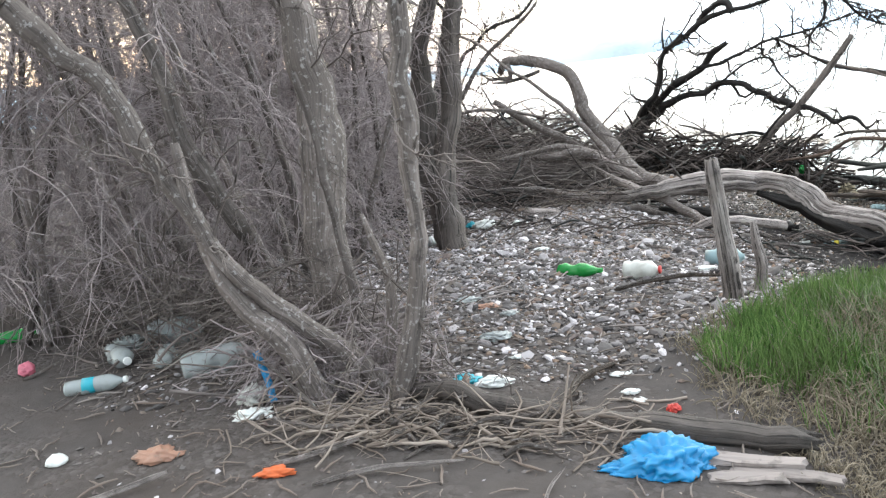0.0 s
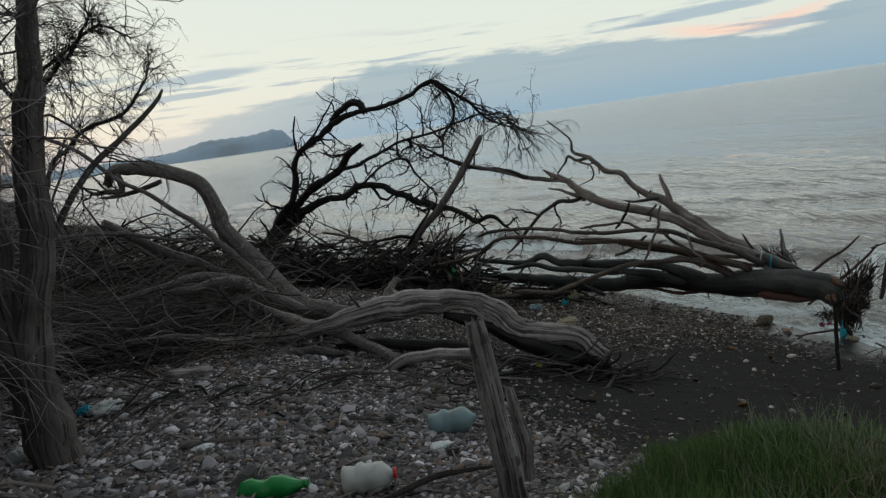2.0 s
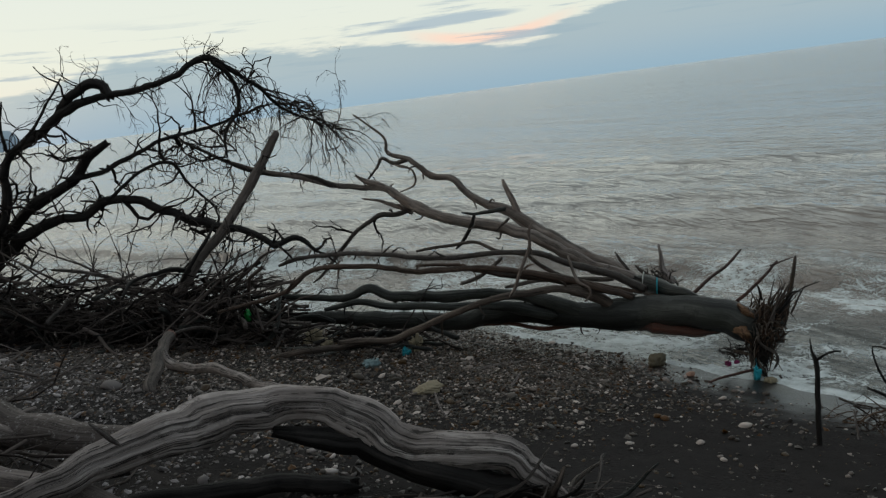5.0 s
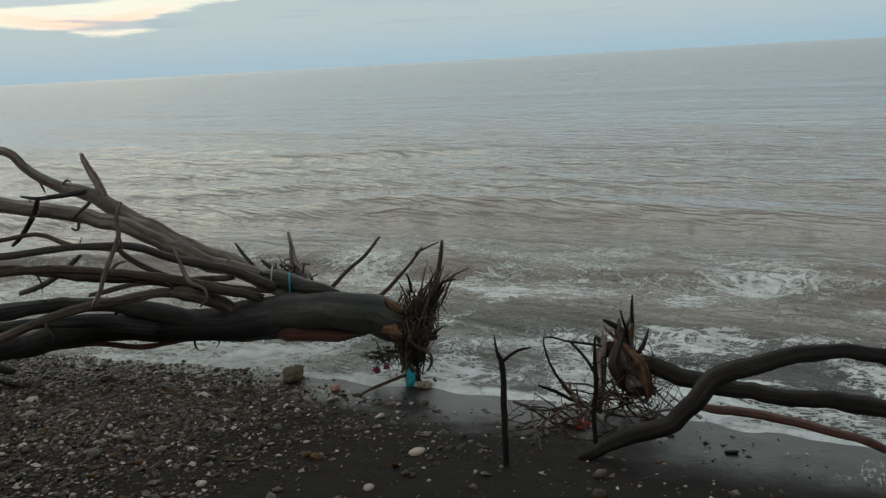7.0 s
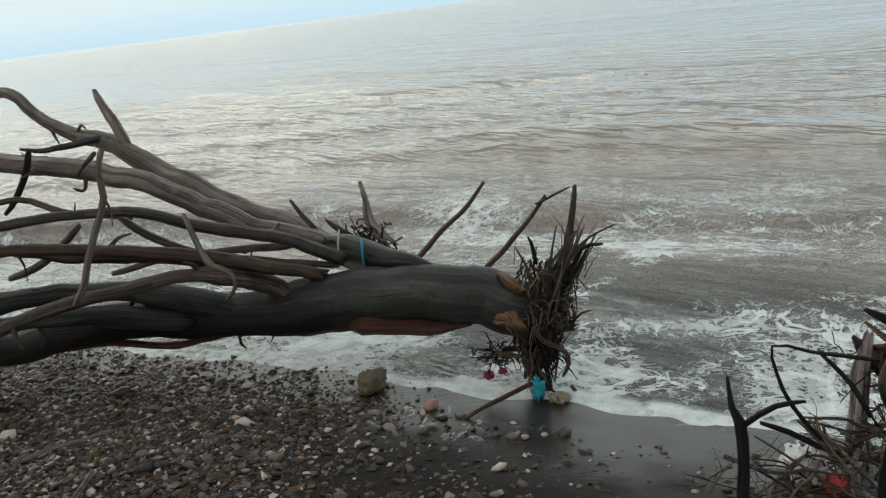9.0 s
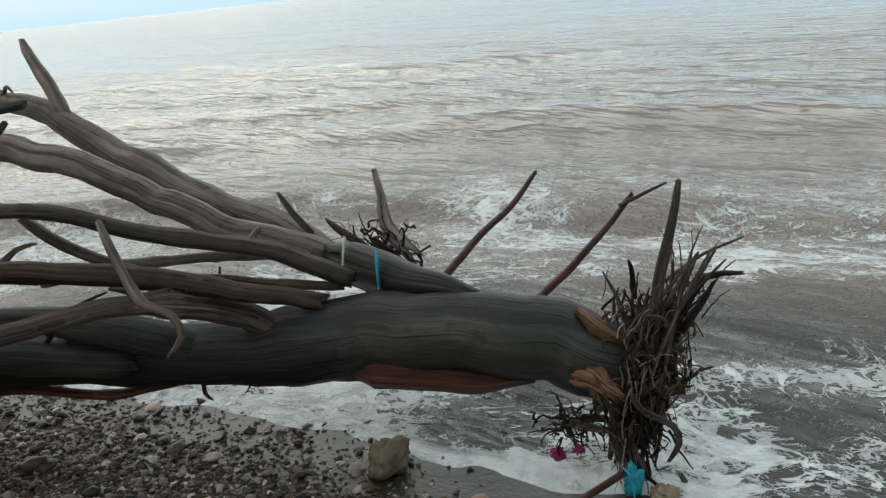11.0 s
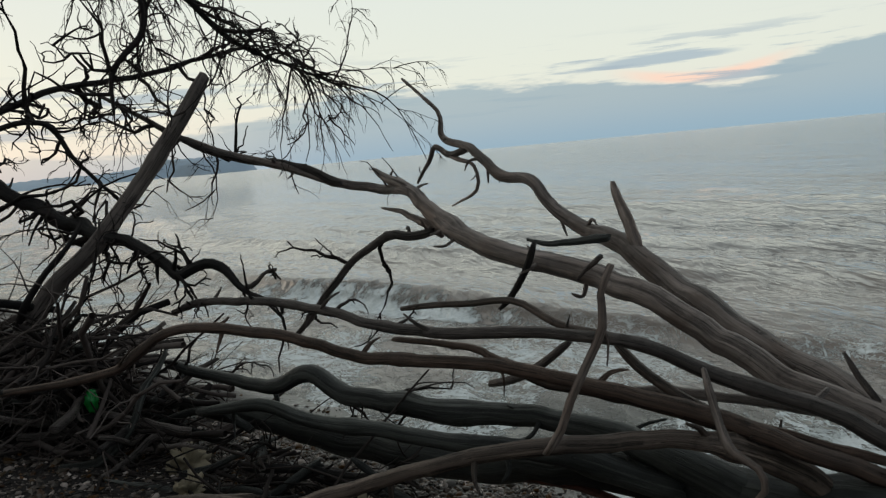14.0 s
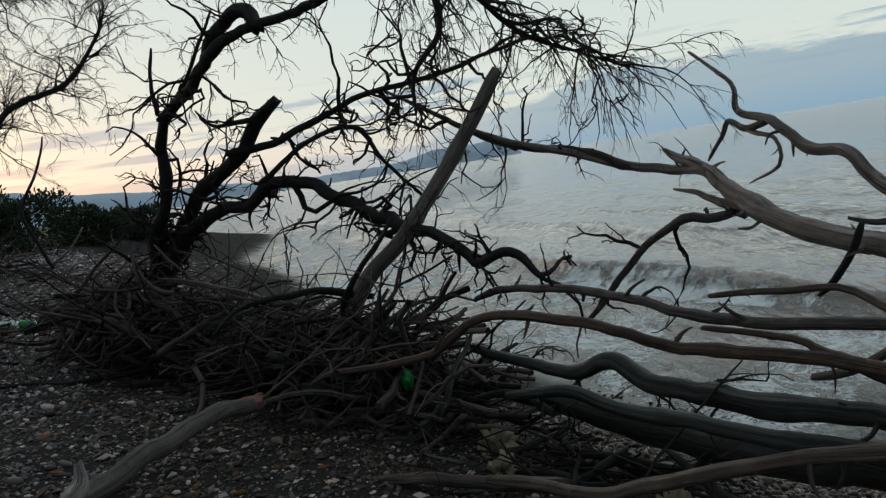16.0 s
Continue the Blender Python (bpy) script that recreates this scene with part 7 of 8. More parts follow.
for k in range(20):
    # splinters, peeled strips and thick broken roots hanging in the sheaf
    a = np.array([7.72, 8.2, -1.02]) + r.normal(0, 1, 3) * (0.06, 0.08, 0.16)
    d = unit(np.array([r.normal(0, 0.35), r.normal(-0.1, 0.35), r.choice([1.0, -1.0])]))
    ln, w = r.uniform(0.10, 0.24), r.uniform(0.007, 0.016)
    b = a + d * ln * 0.5 + r.normal(0, 0.02, 3)
    e = b + unit(d + r.normal(0, 0.35, 3)) * ln * 0.5
    part("root", limb([(*a, w), (*b, w * 0.85), (*e, w * 0.45)], (TANWOOD, DARKWOOD, GREYWOOD, TANWOOD)[k % 4], 8, 0.03, 0.1, 0.15, torn=True, seed=k), fallen)
for k in range(9):
    # straight grey sticks bundled above the roots
    a = np.array([7.70, 8.06, -0.92]) + r.normal(0, 1, 3) * (0.03, 0.04, 0.05)
    b = np.array([7.74, 7.95, -0.56]) + r.normal(0, 1, 3) * (0.05, 0.06, 0.07)
    part("root", limb([(*a, 0.010), (*(0.5 * a + 0.5 * b + r.normal(0, 0.012, 3)), 0.008), (*b, 0.004)], GREYWOOD if k % 2 else TANWOOD, 6, 0.04, seed=k), fallen)
for k, (x, y, z, s) in enumerate(((7.82, 8.22, -1.05, 0.11), (7.78, 8.18, -1.2, 0.07), (7.88, 8.12, -0.88, 0.08))):
    part("clod", limb([(x, y, z - s, s * 0.5), (x + 0.02, y - 0.01, z, s), (x, y - 0.02, z + s, s * 0.5)], DARKWOOD, 14, 0.03, 0.25, 0.2, seed=700 + k, flutes=0.3), fallen, "dark clod of soil among the roots")
root_tangle(fallen, (7.62, 8.40, -1.22), (0.06, 0.10, 0.06), 90, 406, TWIG_DARK, 0.16, 0.008, (0.1, 0.3, 0.2))
part("branch", limb([(7.58, 8.15, -1.33, 0.014), (7.42, 8.22, -1.32, 0.014), (7.22, 8.33, -1.33, 0.012), (7.1, 8.42, -1.37, 0.01)], REDWOOD, 6), fallen)
root_tangle(beached, (7.32, 6.40, -1.05), (0.10, 0.16, 0.16), 110, 404, ROOTS, 0.25, 0.008, (0.0, 0.2, 0.6), "matted brown broken roots")
r = np.random.default_rng(68)
for k in range(13):
    # splintered prongs of the stump
    a = np.array([7.31, 6.33, -1.12]) + r.normal(0, 1, 3) * (0.04, 0.06, 0.02)
    b = np.array([7.33, 6.42, -0.95]) + r.normal(0, 1, 3) * (0.045, 0.06, 0.03)
    e = np.array([7.35, 6.46, -0.76]) + r.normal(0, 1, 3) * (0.05, 0.08, 0.06)
    part("splinter", limb([(*a, 0.045), (*b, 0.036), (*e, 0.008)], (TANWOOD, DRIFT, CUTWOOD, GREYWOOD)[k % 4], 9, 0.03, 0.12, 0.08, seed=k, torn=True, flutes=0.2), beached, "tan splintered prong" if k == 0 else "")
part("torn_wood", limb([(7.25, 6.60, -1.28, 0.035), (7.28, 6.58, -1.0, 0.036), (7.3, 6.56, -0.80, 0.02)], DRIFT, 9, 0.04, 0.1, 0.1, torn=True), beached, "pale splinter of wood")
log = bpy.data.objects["driftwood_log"]
root_tangle(log, (3.64, 7.38, -0.5), (0.10, 0.10, 0.10), 26, 405, TWIG_DARK, 0.3, 0.012, (0.3, -0.3, 0.0), "dark torn root end")
# Added near-black limb: dark flank plus the log's underside shade in its colour.
part("branch", limb([(2.7, 8.25, -0.05, 0.03), (2.9, 8.12, -0.12, 0.055), (3.04, 8.0, -0.2, 0.075), (3.18, 7.8, -0.33, 0.085), (3.4, 7.53, -0.41, 0.09), (3.58, 7.36, -0.48, 0.06)], DARKWOOD, 22, flutes=0.3), log, "added dark limb for the log's flank and underside shade")
part("stub", limb([(1.93, 8.25, 0.2, 0.013), (1.87, 8.18, 0.28, 0.011), (1.8, 8.12, 0.38, 0.007)], DRIFT, 7), log)
part("splinter", limb([(3.62, 7.40, -0.40, 0.04), (3.72, 7.28, -0.52, 0.035), (3.78, 7.22, -0.64, 0.02)], DRIFT, 8, torn=True), log, "pale torn splinter")
part("splinter", limb([(3.55, 7.45, -0.6, 0.04), (3.85, 7.35, -0.66, 0.025), (4.05, 7.36, -0.70, 0.012)], DARKWOOD, 7, torn=True), log)

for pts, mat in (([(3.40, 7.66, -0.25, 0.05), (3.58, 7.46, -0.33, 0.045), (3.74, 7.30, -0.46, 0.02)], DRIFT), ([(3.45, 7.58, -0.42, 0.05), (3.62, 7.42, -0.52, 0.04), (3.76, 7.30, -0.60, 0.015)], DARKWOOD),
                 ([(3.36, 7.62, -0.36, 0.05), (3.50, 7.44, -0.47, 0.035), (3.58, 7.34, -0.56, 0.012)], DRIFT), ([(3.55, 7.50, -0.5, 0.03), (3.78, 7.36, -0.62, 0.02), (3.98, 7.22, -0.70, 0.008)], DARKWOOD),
                 ([(2.75, 8.38, 0.03, 0.05), (3.02, 8.2, -0.04, 0.05), (3.25, 7.93, -0.19, 0.045), (3.45, 7.68, -0.27, 0.02)], DRIFT)):
    part("splinter", limb(pts, mat, 12, 0.04, 0.12, 0.12, torn=True, flutes=0.2), log)

# ---- litter ----
GREENPET = plain_material("green bottle plastic", (0.015, 0.33, 0.06), 0.25, 0.1, 12, 0, 0.25)
CLEARPET = plain_material("cloudy clear plastic", (0.55, 0.58, 0.58), 0.25, 0.15, 12, 0, 0.45)
MILKPET = plain_material("milky white plastic", (0.60, 0.59, 0.55), 0.4, 0.2, 12, 0, 0.1)
TEALPET = plain_material("scuffed teal plastic", (0.24, 0.34, 0.36), 0.35, 0.25, 12, 0, 0.15)
WHITE = plain_material("grubby white plastic", (0.74, 0.74, 0.72), 0.5, 0.15, 14)
BLUEBAG = plain_material("bright blue bag plastic", (0.008, 0.215, 0.46), 0.4, 0.06, 20)
TURQ = plain_material("turquoise plastic", (0.02, 0.38, 0.48), 0.4, 0.1, 20)
REDCAP = plain_material("red plastic", (0.55, 0.04, 0.03), 0.4, 0.1, 20)
ORANGE = plain_material("orange-red rag", (0.60, 0.13, 0.04), 0.8, 0.2, 25)
PINK = plain_material("pink plastic", (0.62, 0.16, 0.22), 0.5, 0.15, 20)
MAGENTA = plain_material("magenta petals", (0.30, 0.02, 0.13), 0.6, 0.1, 20)
BROWN = plain_material("striped brown wrapper", (0.36, 0.19, 0.13), 0.5, 0.3, 30)
YELLOW = plain_material("yellow label", (0.62, 0.47, 0.04), 0.5, 0.1, 20)
WEED = plain_material("tan dried seaweed", (0.34, 0.28, 0.19), 0.9, 0.3, 30)
ROCK = plain_material("grey-brown veined rock", (0.15, 0.12, 0.075), 0.7, 0.35, 9, 0, 0, 0.6)


def lathe(profile, mat, at, way, sides=18, crush=0.0, seed=0):
    """A turned shape: profile of (distance, radius) along way from at; crush dents it."""
    r = np.random.default_rng(seed)
    way = unit(np.asarray(way, float))
    side = unit(np.cross(way, (0.1, 0.2, 1.0)))
    up = np.cross(side, way)
    ang = np.arange(sides) / sides * 2 * np.pi
    dents = 1 + crush * (np.sin(2 * ang + r.uniform(0, 6))[None] * np.sin(np.arange(len(profile)) * 1.3 + r.uniform(0, 6))[:, None])
    verts = []
    for (d, rad), dent in zip(profile, dents):
        verts.append(np.asarray(at) + way * d + (rad * dent)[:, None] * (np.cos(ang)[:, None] * side + np.sin(ang)[:, None] * up))
    n = len(profile)
    i, j = np.meshgrid(np.arange(n - 1), np.arange(sides), indexing="ij")
    a, b = i * sides + j, i * sides + (j + 1) % sides
    verts = np.vstack(verts + [[np.asarray(at) + way * profile[0][0]], [np.asarray(at) + way * profile[-1][0]]])
    k = np.arange(sides)
    tris = np.vstack([np.stack([k, np.roll(k, -1), np.full(sides, n * sides)], 1), np.stack([np.roll(k, -1) + (n - 1) * sides, k + (n - 1) * sides, np.full(sides, n * sides + 1)], 1)])
    return mesh_of("lathe", verts, np.stack([a, a + sides, b + sides, b], -1).reshape(-1, 4), tris, mat)


def bottle(name, label, x, y, length, radius, turn, mat, cap=None, band=None, crush=0.08, lift=0.0, group="plastic bottles"):
    """A plastic bottle on its side: ribbed body with shoulder and neck, cap, paper band."""
    z = float(height(x, y)) + radius * 0.85 + lift
    way = np.array([math.cos(radians(turn)), math.sin(radians(turn)), 0.03])
    at = np.array([x, y, z]) - way * length / 2
    ob = thing(name, label, "bottle", (x, y, z), group)
    L, R = length, radius
    body = [(0, R * 0.75), (0.03 * L, R * 0.97), (0.18 * L, R), (0.24 * L, R * 0.93), (0.30 * L, R), (0.38 * L, R), (0.44 * L, R * 0.93), (0.50 * L, R), (0.66 * L, R), (0.76 * L, R * 0.86),
            (0.85 * L, R * 0.55), (0.92 * L, R * 0.32), (0.95 * L, R * 0.32)]
    part("body", lathe(body, mat, at, way, 18, crush, int(abs(x) * 100)), ob)
    if cap:
        part("cap", lathe([(0.945 * L, R * 0.36), (0.95 * L, R * 0.4), (1.0 * L, R * 0.4), (1.005 * L, R * 0.34)], cap, at, way, 14), ob, "screw cap")
    if band:
        part("label", lathe([(0.30 * L, R * 1.012), (0.4 * L, R * 1.015), (0.5 * L, R * 1.012)], band, at, way, 18, crush, int(abs(x) * 100)), ob, "torn paper label")
    return ob


def crumpled(name, label, category, x, y, size, mat, seed, fold=0.35, lift=0.3, creases=22):
    """A crumpled sheet or bag: a folded, creased closed skin resting on the ground."""
    r = np.random.default_rng(seed)
    bm = bmesh.new()
    bmesh.ops.create_icosphere(bm, subdivisions=5 if max(size) > 0.12 else 4, radius=1.0)
    v = np.array([p.co[:] for p in bm.verts])
    f = np.array([[q.index for q in t.verts] for t in bm.faces])
    bm.free()
    d = np.zeros(len(v))
    for k in range(creases):
        w, ph = r.normal(0, 1.6 + 0.55 * k, 3), r.uniform(0, 6.28)
        d += (np.abs(np.sin(v @ w + ph)) - 0.64) * fold / (1 + 0.16 * k)
    v = v * (0.9 + 0.75 * d).clip(0.25, 1.5)[:, None] * np.asarray(size)
    z = height(x, y)
    v = v + np.array([x, y, z + size[2] * lift])
    ground_z = height(v[:, 0], v[:, 1]) + 0.004
    v[:, 2] = np.maximum(v[:, 2], ground_z)
    ob = thing(name, label, category, (x, y, float(z)))
    part("skin", mesh_of(name, v, (), f, mat), ob)
    return ob


bottle("green_bottle", "crushed bright green plastic bottle on the shingle", 0.55, 5.54, 0.33, 0.05, -28, GREENPET, GREENPET, None, 0.2)
bottle("green_bottle", "green plastic bottle lying at the thicket's edge", -3.36, 5.02, 0.3, 0.045, 15, GREENPET, WHITE)
bottle("clear_bottle", "cloudy clear bottle with a pale blue label", -2.25, 3.93, 0.33, 0.045, 8, CLEARPET, WHITE, TURQ)
bottle("clear_bottle", "dented clear bottle leaning on the litter", -1.62, 4.12, 0.42, 0.075, 28, CLEARPET, None, None, 0.16)
bottle("clear_bottle", "cloudy clear plastic bottle among the litter", -2.28, 4.30, 0.3, 0.06, -50, CLEARPET, WHITE, None, 0.16)
bottle("clear_bottle", "cloudy clear plastic bottle among the litter", -1.98, 4.22, 0.26, 0.055, -80, CLEARPET, None, None, 0.2)
bottle("clear_bottle", "cloudy clear plastic bottle among the litter", -2.05, 4.62, 0.34, 0.09, 10, CLEARPET, None, None, 0.2)
bottle("white_jug", "milky plastic jug with a red cap", 0.94, 5.27, 0.25, 0.068, -25, MILKPET, REDCAP, None, 0.1)
bottle("teal_bottle", "scuffed teal plastic bottle among the stones", 1.72, 6.05, 0.30, 0.075, -20, TEALPET, None, None, 0.12)
bottle("teal_bottle", "teal bottle with a yellow label under the log", 3.18, 7.53, 0.27, 0.04, 8, TEALPET, WHITE, YELLOW)
bottle("teal_bottle", "faded teal bottle by the forked tree", -0.62, 6.95, 0.12, 0.045, 60, CLEARPET, None, None, 0.1)
crumpled("blue_bag", "crumpled bright blue plastic bag on the sand", "bag", 0.53, 2.74, (0.17, 0.125, 0.085), BLUEBAG, 507, -0.24, 0.3, 20)
crumpled("blue_bag", "corner of a bright blue plastic bag", "bag", 0.38, 2.72, (0.10, 0.05, 0.03), BLUEBAG, 502, -0.3, 0.3)
crumpled("white_bag", "torn white plastic sheet on the shingle", "plastic", -0.13, 7.5, (0.11, 0.06, 0.05), WHITE, 503, -0.3, 0.9)
crumpled("turquoise_rag", "small turquoise plastic scrap", "plastic", -0.26, 7.6, (0.05, 0.04, 0.04), TURQ, 504, 0.35, 0.9)
crumpled("white_scrap", "folded white paper scrap on the shingle", "paper", 0.19, 7.56, (0.05, 0.03, 0.04), WHITE, 505, -0.3)
crumpled("white_scrap", "flat white plastic scrap on the sand", "plastic", 0.51, 3.62, (0.06, 0.03, 0.010), WHITE, 506, -0.2)
crumpled("white_scrap", "white and blue plastic scrap behind the log", "plastic", -0.10, 3.64, (0.09, 0.05, 0.03), WHITE, 507, -0.3)
crumpled("turquoise_rag", "pale turquoise plastic scrap behind the log", "plastic", -0.24, 3.68, (0.07, 0.05, 0.03), TURQ, 508)
crumpled("orange_rag", "orange-red rag on the sand", "rag", -0.97, 2.82, (0.075, 0.04, 0.025), ORANGE, 509, -0.3)
crumpled("rust_rag", "rust-red rag among the pebbles", "rag", -0.14, 4.92, (0.10, 0.04, 0.02), BROWN, 510)
crumpled("pink_cup", "crushed pink plastic cup", "cup", -2.86, 4.29, (0.05, 0.05, 0.05), PINK, 511, 0.15, 0.8)
crumpled("brown_wrapper", "striped brown and white wrapper on the sand", "wrapper", -1.55, 3.05, (0.11, 0.06, 0.04), BROWN, 512, -0.25)
crumpled("white_ring", "dirty white plastic handle on the sand", "plastic", -1.22, 3.40, (0.09, 0.05, 0.035), WHITE, 513, 0.5)
crumpled("white_bag", "dirty white bag caught in the tree's foot", "bag", -1.28, 3.60, (0.07, 0.06, 0.05), MILKPET, 514, -0.5)
crumpled("white_bag", "clear plastic bag heaped with the bottles", "bag", -2.35, 4.55, (0.13, 0.09, 0.07), CLEARPET, 515, -0.4)
crumpled("white_scrap", "small torn white plastic scrap on the beach", "plastic", -1.95, 6.84, (0.07, 0.042, 0.021), WHITE, 560, -0.3, 0.8)
crumpled("clear_scrap", "cloudy clear plastic scrap on the shingle", "plastic", -0.08, 4.3, (0.09, 0.054, 0.027), CLEARPET, 561, -0.3, 0.8)
crumpled("clear_scrap", "flat cloudy plastic piece on the shingle", "plastic", -0.26, 5.05, (0.08, 0.048, 0.024), CLEARPET, 562, -0.3, 0.8)
crumpled("white_scrap", "small torn white plastic scrap on the beach", "plastic", 0.03, 3.98, (0.035, 0.021, 0.011), WHITE, 563, -0.3, 0.8)
crumpled("white_scrap", "small torn white plastic scrap on the beach", "plastic", 0.52, 3.4, (0.04, 0.024, 0.012), WHITE, 564, -0.3, 0.8)
crumpled("white_scrap", "small torn white plastic scrap on the beach", "plastic", 0.54, 3.31, (0.035, 0.021, 0.011), WHITE, 565, -0.3, 0.8)
crumpled("clear_scrap", "flat cloudy plastic piece on the shingle", "plastic", 0.01, 4.72, (0.06, 0.036, 0.018), CLEARPET, 566, -0.3, 0.8)
crumpled("white_scrap", "small torn white plastic scrap on the beach", "plastic", 1.47, 5.71, (0.07, 0.042, 0.021), WHITE, 567, -0.3, 0.8)
crumpled("white_scrap", "small torn white plastic scrap on the beach", "plastic", -0.63, 6.97, (0.06, 0.036, 0.018), WHITE, 568, -0.3, 0.8)
crumpled("white_scrap", "small torn white plastic scrap on the beach", "plastic", 0.33, 6.32, (0.06, 0.036, 0.018), WHITE, 569, -0.3, 0.8)
crumpled("red_scrap", "small red plastic scrap by the mound", "plastic", 0.66, 3.18, (0.03, 0.03, 0.025), REDCAP, 516)
crumpled("white_bag", "dirty white bag caught in the roots", "bag", 7.05, 6.78, (0.10, 0.09, 0.07), WHITE, 517, -0.35, 0.8)
crumpled("red_scrap", "faded red cloth in the roots", "cloth", 6.98, 6.66, (0.08, 0.05, 0.035), REDCAP, 518)
crumpled("blue_rope", "tangle of blue rope and cloth at the roots", "rope", 7.55, 8.14, (0.03, 0.035, 0.075), TURQ, 519, 0.5, 0.9)
crumpled("tan_wrapper", "crumpled tan plastic wrapper under the roots", "wrapper", 7.58, 8.03, (0.06, 0.05, 0.03), WEED, 532, 0.4, 0.6)
crumpled("white_scrap", "white plastic scrap caught under the trunk", "plastic", 7.52, 8.36, (0.03, 0.03, 0.02), WHITE, 533, -0.4)
crumpled("magenta_flower", "magenta plastic flower caught under the trunk", "flower", 7.58, 8.44, (0.022, 0.024, 0.02), MAGENTA, 520, 0.8, 5.5)
crumpled("magenta_flower", "magenta plastic flower caught under the trunk", "flower", 7.60, 8.36, (0.02, 0.022, 0.02), MAGENTA, 530, 0.8, 6.5)
bottle("green_bottle", "green bottle with a white label on the far shingle", 0.9, 17.0, 0.34, 0.055, 10, GREENPET, WHITE, WHITE)
crumpled("white_bag", "white plastic bag on the far shingle", "bag", 0.7, 17.15, (0.16, 0.12, 0.06), WHITE, 531, -0.35)
crumpled("seaweed_clump", "tan dried weed on the shingle", "seaweed", 5.19, 11.69, (0.06, 0.05, 0.08), WEED, 521, 0.8, 0.5)
crumpled("seaweed_clump", "pale tan weed and cloth on the shingle", "seaweed", 5.86, 11.05, (0.07, 0.06, 0.10), WEED, 534, 0.8, 0.5)
crumpled("seaweed_clump", "pale tan weed and cloth on the shingle", "seaweed", 5.25, 12.05, (0.09, 0.07, 0.10), WEED, 535, 0.8, 0.5)
crumpled("blue_scrap", "crumpled blue plastic scrap on the shingle", "plastic", 5.64, 10.94, (0.045, 0.04, 0.05), TURQ, 536, 0.5, 0.6)
crumpled("green_cup", "green plastic cup in the brush pile", "cup", 4.82, 12.66, (0.045, 0.045, 0.08), GREENPET, 522, 0.12, 4.0)
crumpled("mossy_stone", "yellowish mossy stone on the shingle", "stone", 4.85, 9.66, (0.15, 0.10, 0.06), WEED, 523, 0.12, 0.4)
crumpled("veined_rock", "blocky grey-brown rock with pale veins in the wash", "rock", 7.34, 9.08, (0.12, 0.085, 0.09), ROCK, 524, 0.22, 0.45)
crumpled("net_scrap", "dark teal net scrap on the shingle", "net", 5.1, 10.8, (0.09, 0.06, 0.05), TEALPET, 525, 0.6, 0.4)
crumpled("orange_stone", "orange-brown stone on the wet sand", "stone", 7.2, 8.62, (0.06, 0.04, 0.03), BROWN, 526, 0.1, 0.5)
crumpled("glass_shard", "pale plastic scrap by the log", "plastic", 2.86, 7.5, (0.06, 0.03, 0.03), MILKPET, 527, 0.3)
crumpled("white_cup", "white plastic cup half in the sand", "cup", -2.03, 3.10, (0.05, 0.05, 0.035), WHITE, 528, 0.08, 0.4)


def strap(name, label, pts, width, mat):
    """A flat strap along control points, with thickness."""
    q = spline([(*p, 0.01) for p in pts], 0.03)[:, :3]
    tan = unit(np.gradient(q, axis=0))
    side = unit(np.cross(tan, (0.3, -0.9, 0.2))) * width / 2
    up = unit(np.cross(side, tan)) * 0.002
    verts = np.concatenate([q - side - up, q + side - up, q + side + up, q - side + up])
    n = len(q)
    i = np.arange(n - 1)
    quads = np.concatenate([np.stack([a * n + i, b * n + i, b * n + i + 1, a * n + i + 1], 1) for a, b in ((0, 1), (1, 2), (2, 3), (3, 0))])
    ob = thing(name, label, "strap", pts[0])
    part("band", mesh_of(name, verts, quads, (), mat), ob)


strap("blue_strap", "blue plastic strap hanging in the tree's foot", [(-1.24, 3.62, 0.33), (-1.2, 3.6, 0.2), (-1.17, 3.55, 0.09)], 0.035, BLUEBAG)
strap("blue_tie", "bright blue tie round the fallen trunk", [(7.74, 9.27, -0.585), (7.705, 9.255, -0.64), (7.69, 9.25, -0.74)], 0.035, TURQ)
strap("pale_tie", "pale cord round the fallen trunk", [(7.80, 9.47, -0.555), (7.74, 9.45, -0.62), (7.70, 9.44, -0.74)], 0.02, MILKPET)
strap("turquoise_strap", "turquoise strip trailing from the roots", [(7.58, 8.16, -1.22), (7.55, 8.14, -1.34), (7.50, 8.12, -1.41)], 0.03, TURQ)


def board(x, y, length, width, thick, turn, mat, tilt=0.0):
    bm = bmesh.new()
    bmesh.ops.create_cube(bm, size=1.0)
    bmesh.ops.scale(bm, vec=(length, width, thick), verts=bm.verts)
    bmesh.ops.subdivide_edges(bm, edges=list(bm.edges), cuts=3, use_grid_fill=True)
    for v in bm.verts:
        v.co += Vector((noise.noise(v.co * 31), noise.noise(v.co * 37 + Vector((3, 0, 0))), 0.4 * noise.noise(v.co * 43))) * 0.022
    me = bpy.data.meshes.new("board")
    bm.to_mesh(me)
    bm.free()
    me.materials.append(mat)
    ob = new("board", me)
    ob.matrix_world = pose(x, y, float(height(x, y)) + thick * 0.6, tilt, 0, turn)
    return tagged(ob, "pale broken board on the sand", "board", "broken boards")


for x, y, ln, turn in ((0.80, 2.72, 0.42, -20), (0.92, 2.62, 0.36, -24), (0.78, 2.60, 0.25, -10)):
    board(x, y, ln, 0.06, 0.02, turn, DRIFT)


def stick(pts, mat, sides=6):
    """A loose stick as a thing of its own, built about its own middle."""
    ob = thing("driftwood_stick", "bleached driftwood stick lying on the beach", "stick", (0, 0, 0), "loose driftwood sticks")
    part("stick", limb(pts, mat, sides, 0.05, 0.08, 0.04), ob)
    return ob


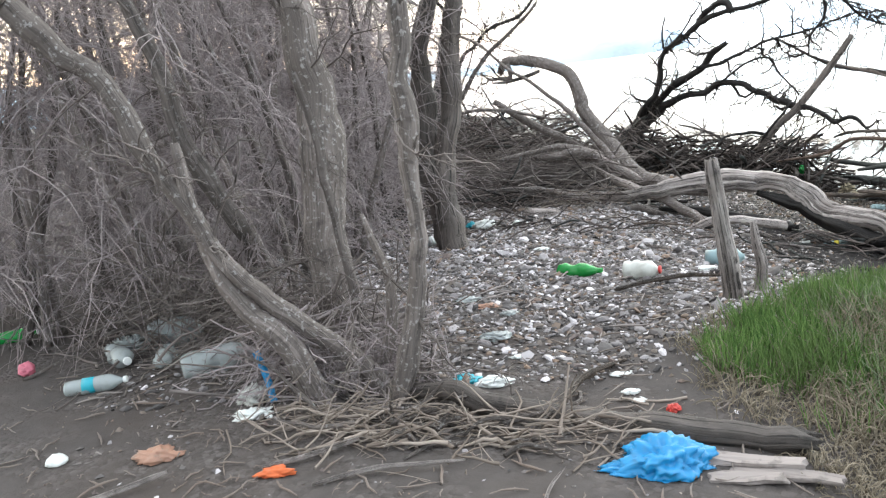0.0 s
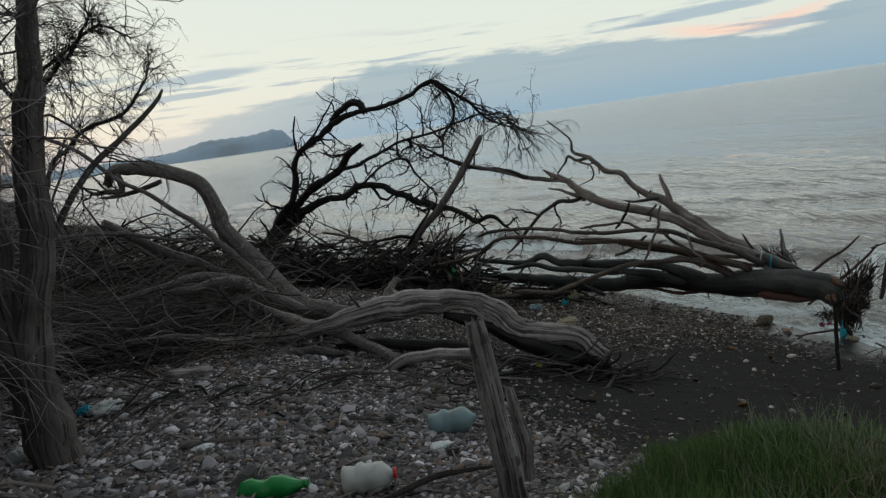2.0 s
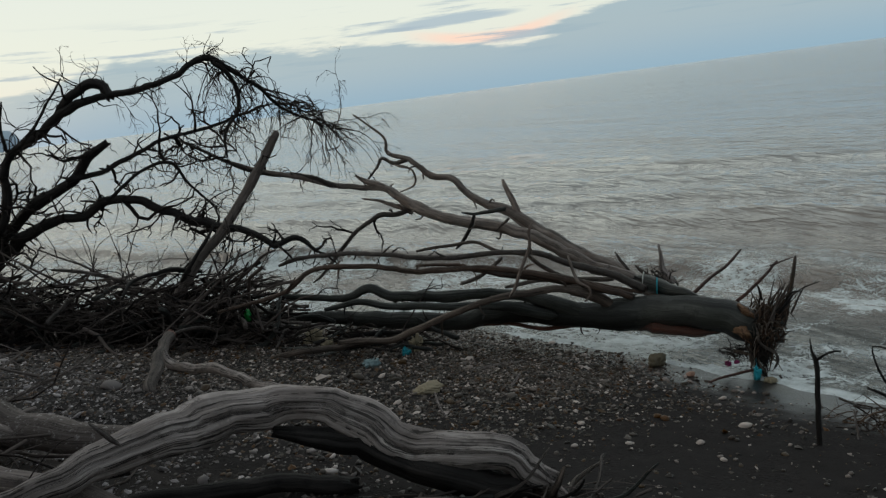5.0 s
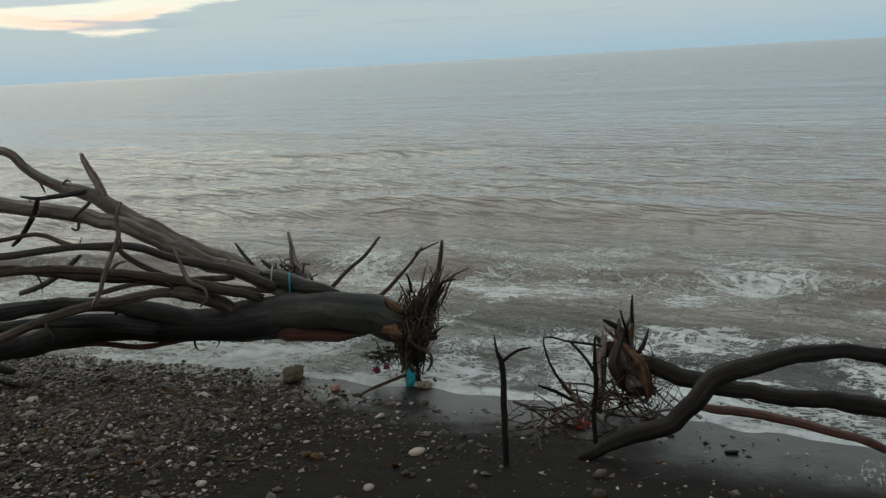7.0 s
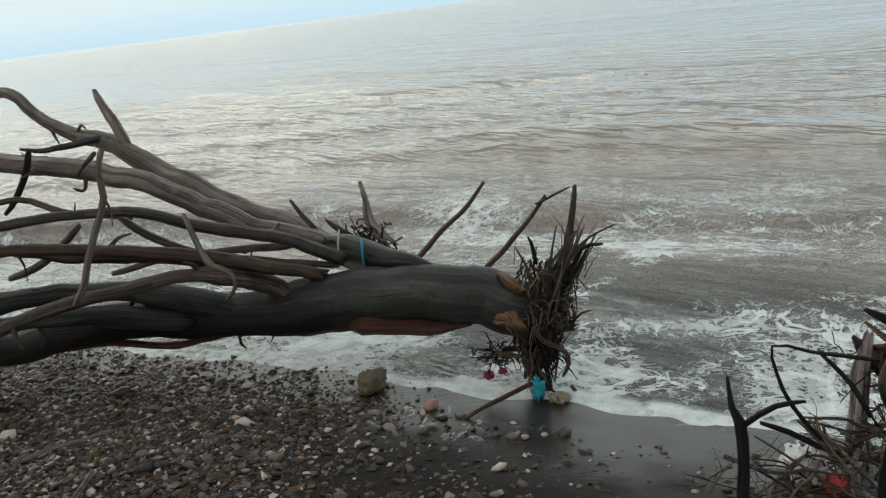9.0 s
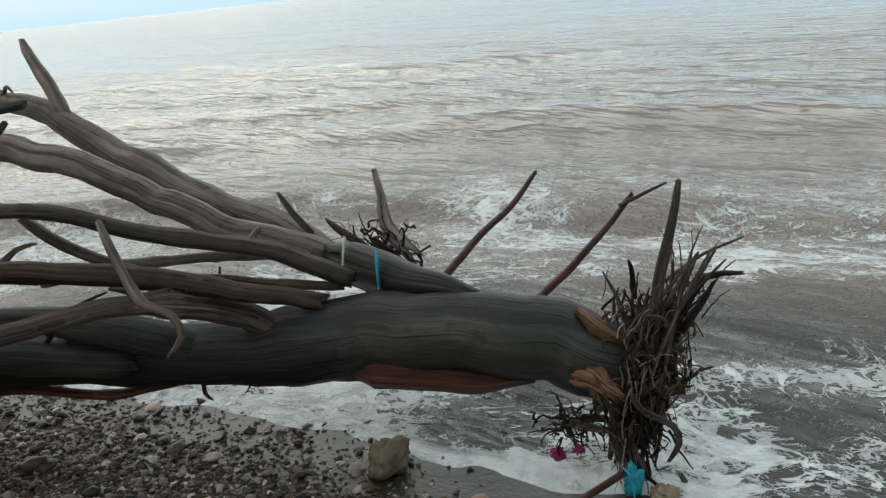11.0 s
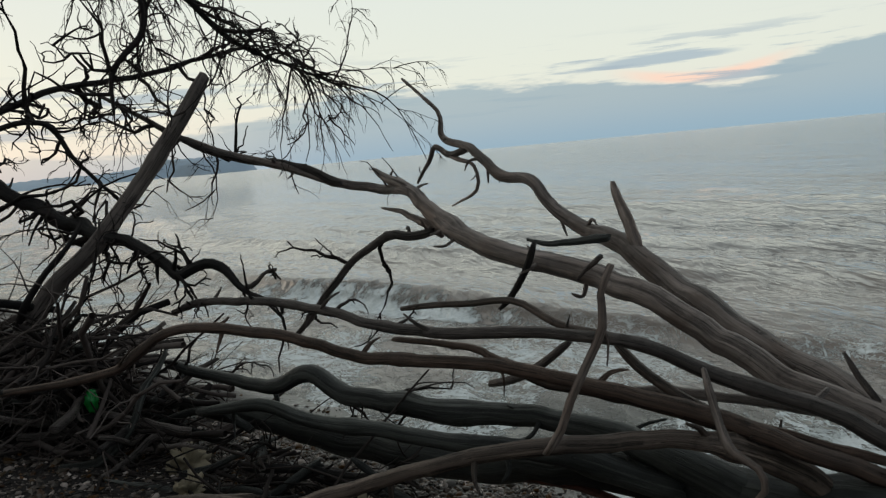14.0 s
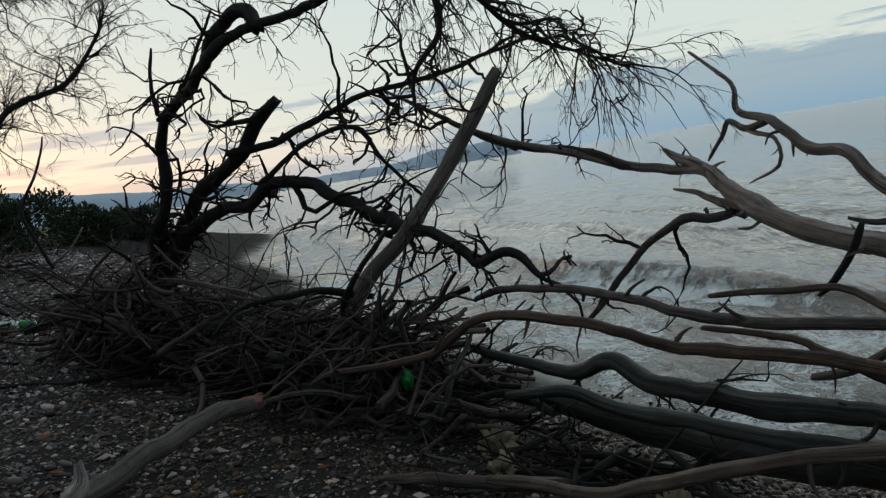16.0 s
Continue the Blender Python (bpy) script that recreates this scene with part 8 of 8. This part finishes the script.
KINDS = [stick([(-0.3, 0, 0, 0.009), (-0.05, 0.03, 0.01, 0.011), (0.28, 0, 0, 0.006)], DRIFT), stick([(-0.2, 0, 0, 0.012), (0, -0.02, 0.01, 0.013), (0.2, 0.01, 0, 0.010)], DRIFT),
         stick([(-0.4, 0, 0, 0.013), (0, 0.05, 0.02, 0.016), (0.25, 0.0, 0.01, 0.012), (0.42, -0.06, 0, 0.006)], TANWOOD), stick([(-0.15, 0, 0, 0.006), (0.0, 0.02, 0, 0.007), (0.16, 0, 0, 0.004)], DRIFT)]
r = np.random.default_rng(77)
LAID = [(0.32, 3.45, 0, 60), (-0.5, 2.75, 2, 8), (-0.85, 2.95, 0, 25), (-0.35, 2.95, 1, 40), (-1.6, 2.75, 1, 30), (0.1, 2.55, 3, 70), (1.1, 5.05, 2, 12), (1.45, 5.15, 0, 15), (1.75, 6.5, 0, -50), (1.2, 6.3, 1, -55),
        (2.0, 6.6, 1, -60), (2.6, 7.2, 0, -40), (3.5, 7.0, 1, 35), (3.9, 7.3, 2, 25), (0.0, 5.9, 3, 10), (0.5, 6.3, 0, -20), (1.3, 7.2, 2, -10), (0.4, 7.2, 1, 40), (-0.5, 7.9, 2, 5), (4.6, 9.2, 0, 60), (5.6, 9.4, 1, 20), (5.9, 9.9, 0, -30)]
for k, (x, y, kind, turn) in enumerate(LAID):
    at = pose(x, y, float(height(x, y)) + 0.022, 0, r.uniform(-4, 4), turn)
    if k < 4:
        KINDS[(2, 0, 1, 3)[k]].matrix_world = pose(x, y, float(height(x, y)) + 0.022, 0, 0, turn)
    else:
        copy_thing(KINDS[kind], at)
grass("litter", "broken reeds and straw scattered over the sand", [(-2.6, 2.2), (1.0, 2.2), (1.0, 3.4), (0.3, 4.4), (-1.0, 3.6), (-2.6, 4.6)], 1500, 0.10, STRAW, 85, 0.3, 4.0, 0.003)
grass("litter", "broken reeds and straw scattered over the shingle", [(-1.5, 7.2), (1.6, 7.0), (2.2, 8.4), (-1.5, 9.2)], 1500, 0.14, STRAW, 86, 0.3, 4.0, 0.003)

# ---- single stones, nearest the way down the beach ----
def stone_mesh(seed):
    r = np.random.default_rng(seed)
    bm = bmesh.new()
    bmesh.ops.create_icosphere(bm, subdivisions=2, radius=1.0)
    stretch = np.array([1.0, r.uniform(0.6, 0.95), r.uniform(0.35, 0.65)])
    for v in bm.verts:
        n = noise.noise(Vector(v.co) * 1.1 + Vector((seed * 3.1, 0, 0)))
        v.co = Vector(np.array(v.co) * stretch * (1 + 0.28 * n))
    me = bpy.data.meshes.new("stone")
    bm.to_mesh(me)
    bm.free()
    for p in me.polygons:
        p.use_smooth = True
    me.materials.append(STONE)
    return me


SHAPES = [stone_mesh(k) for k in range(7)]
r = np.random.default_rng(88)
for k in range(270):
    if k < 130:
        x, y = r.uniform(-0.4, 2.0), r.uniform(3.9, 7.4)
    elif k < 220:
        x, y = r.uniform(5.4, 6.9), r.uniform(8.6, 11.0)
    else:
        x, y = r.uniform(3.8, 6.4), r.uniform(7.0, 9.4)
    size = 0.021 * math.exp(r.normal(0, 0.35))
    ob = new("stone", SHAPES[k % 7])
    ob.parent = ground
    ob.matrix_basis = pose(x, y, float(height(x, y)) + size * 0.25, r.normal(0, 10), r.normal(0, 10), r.uniform(0, 360)) @ Matrix.Diagonal((size, size, size, 1))
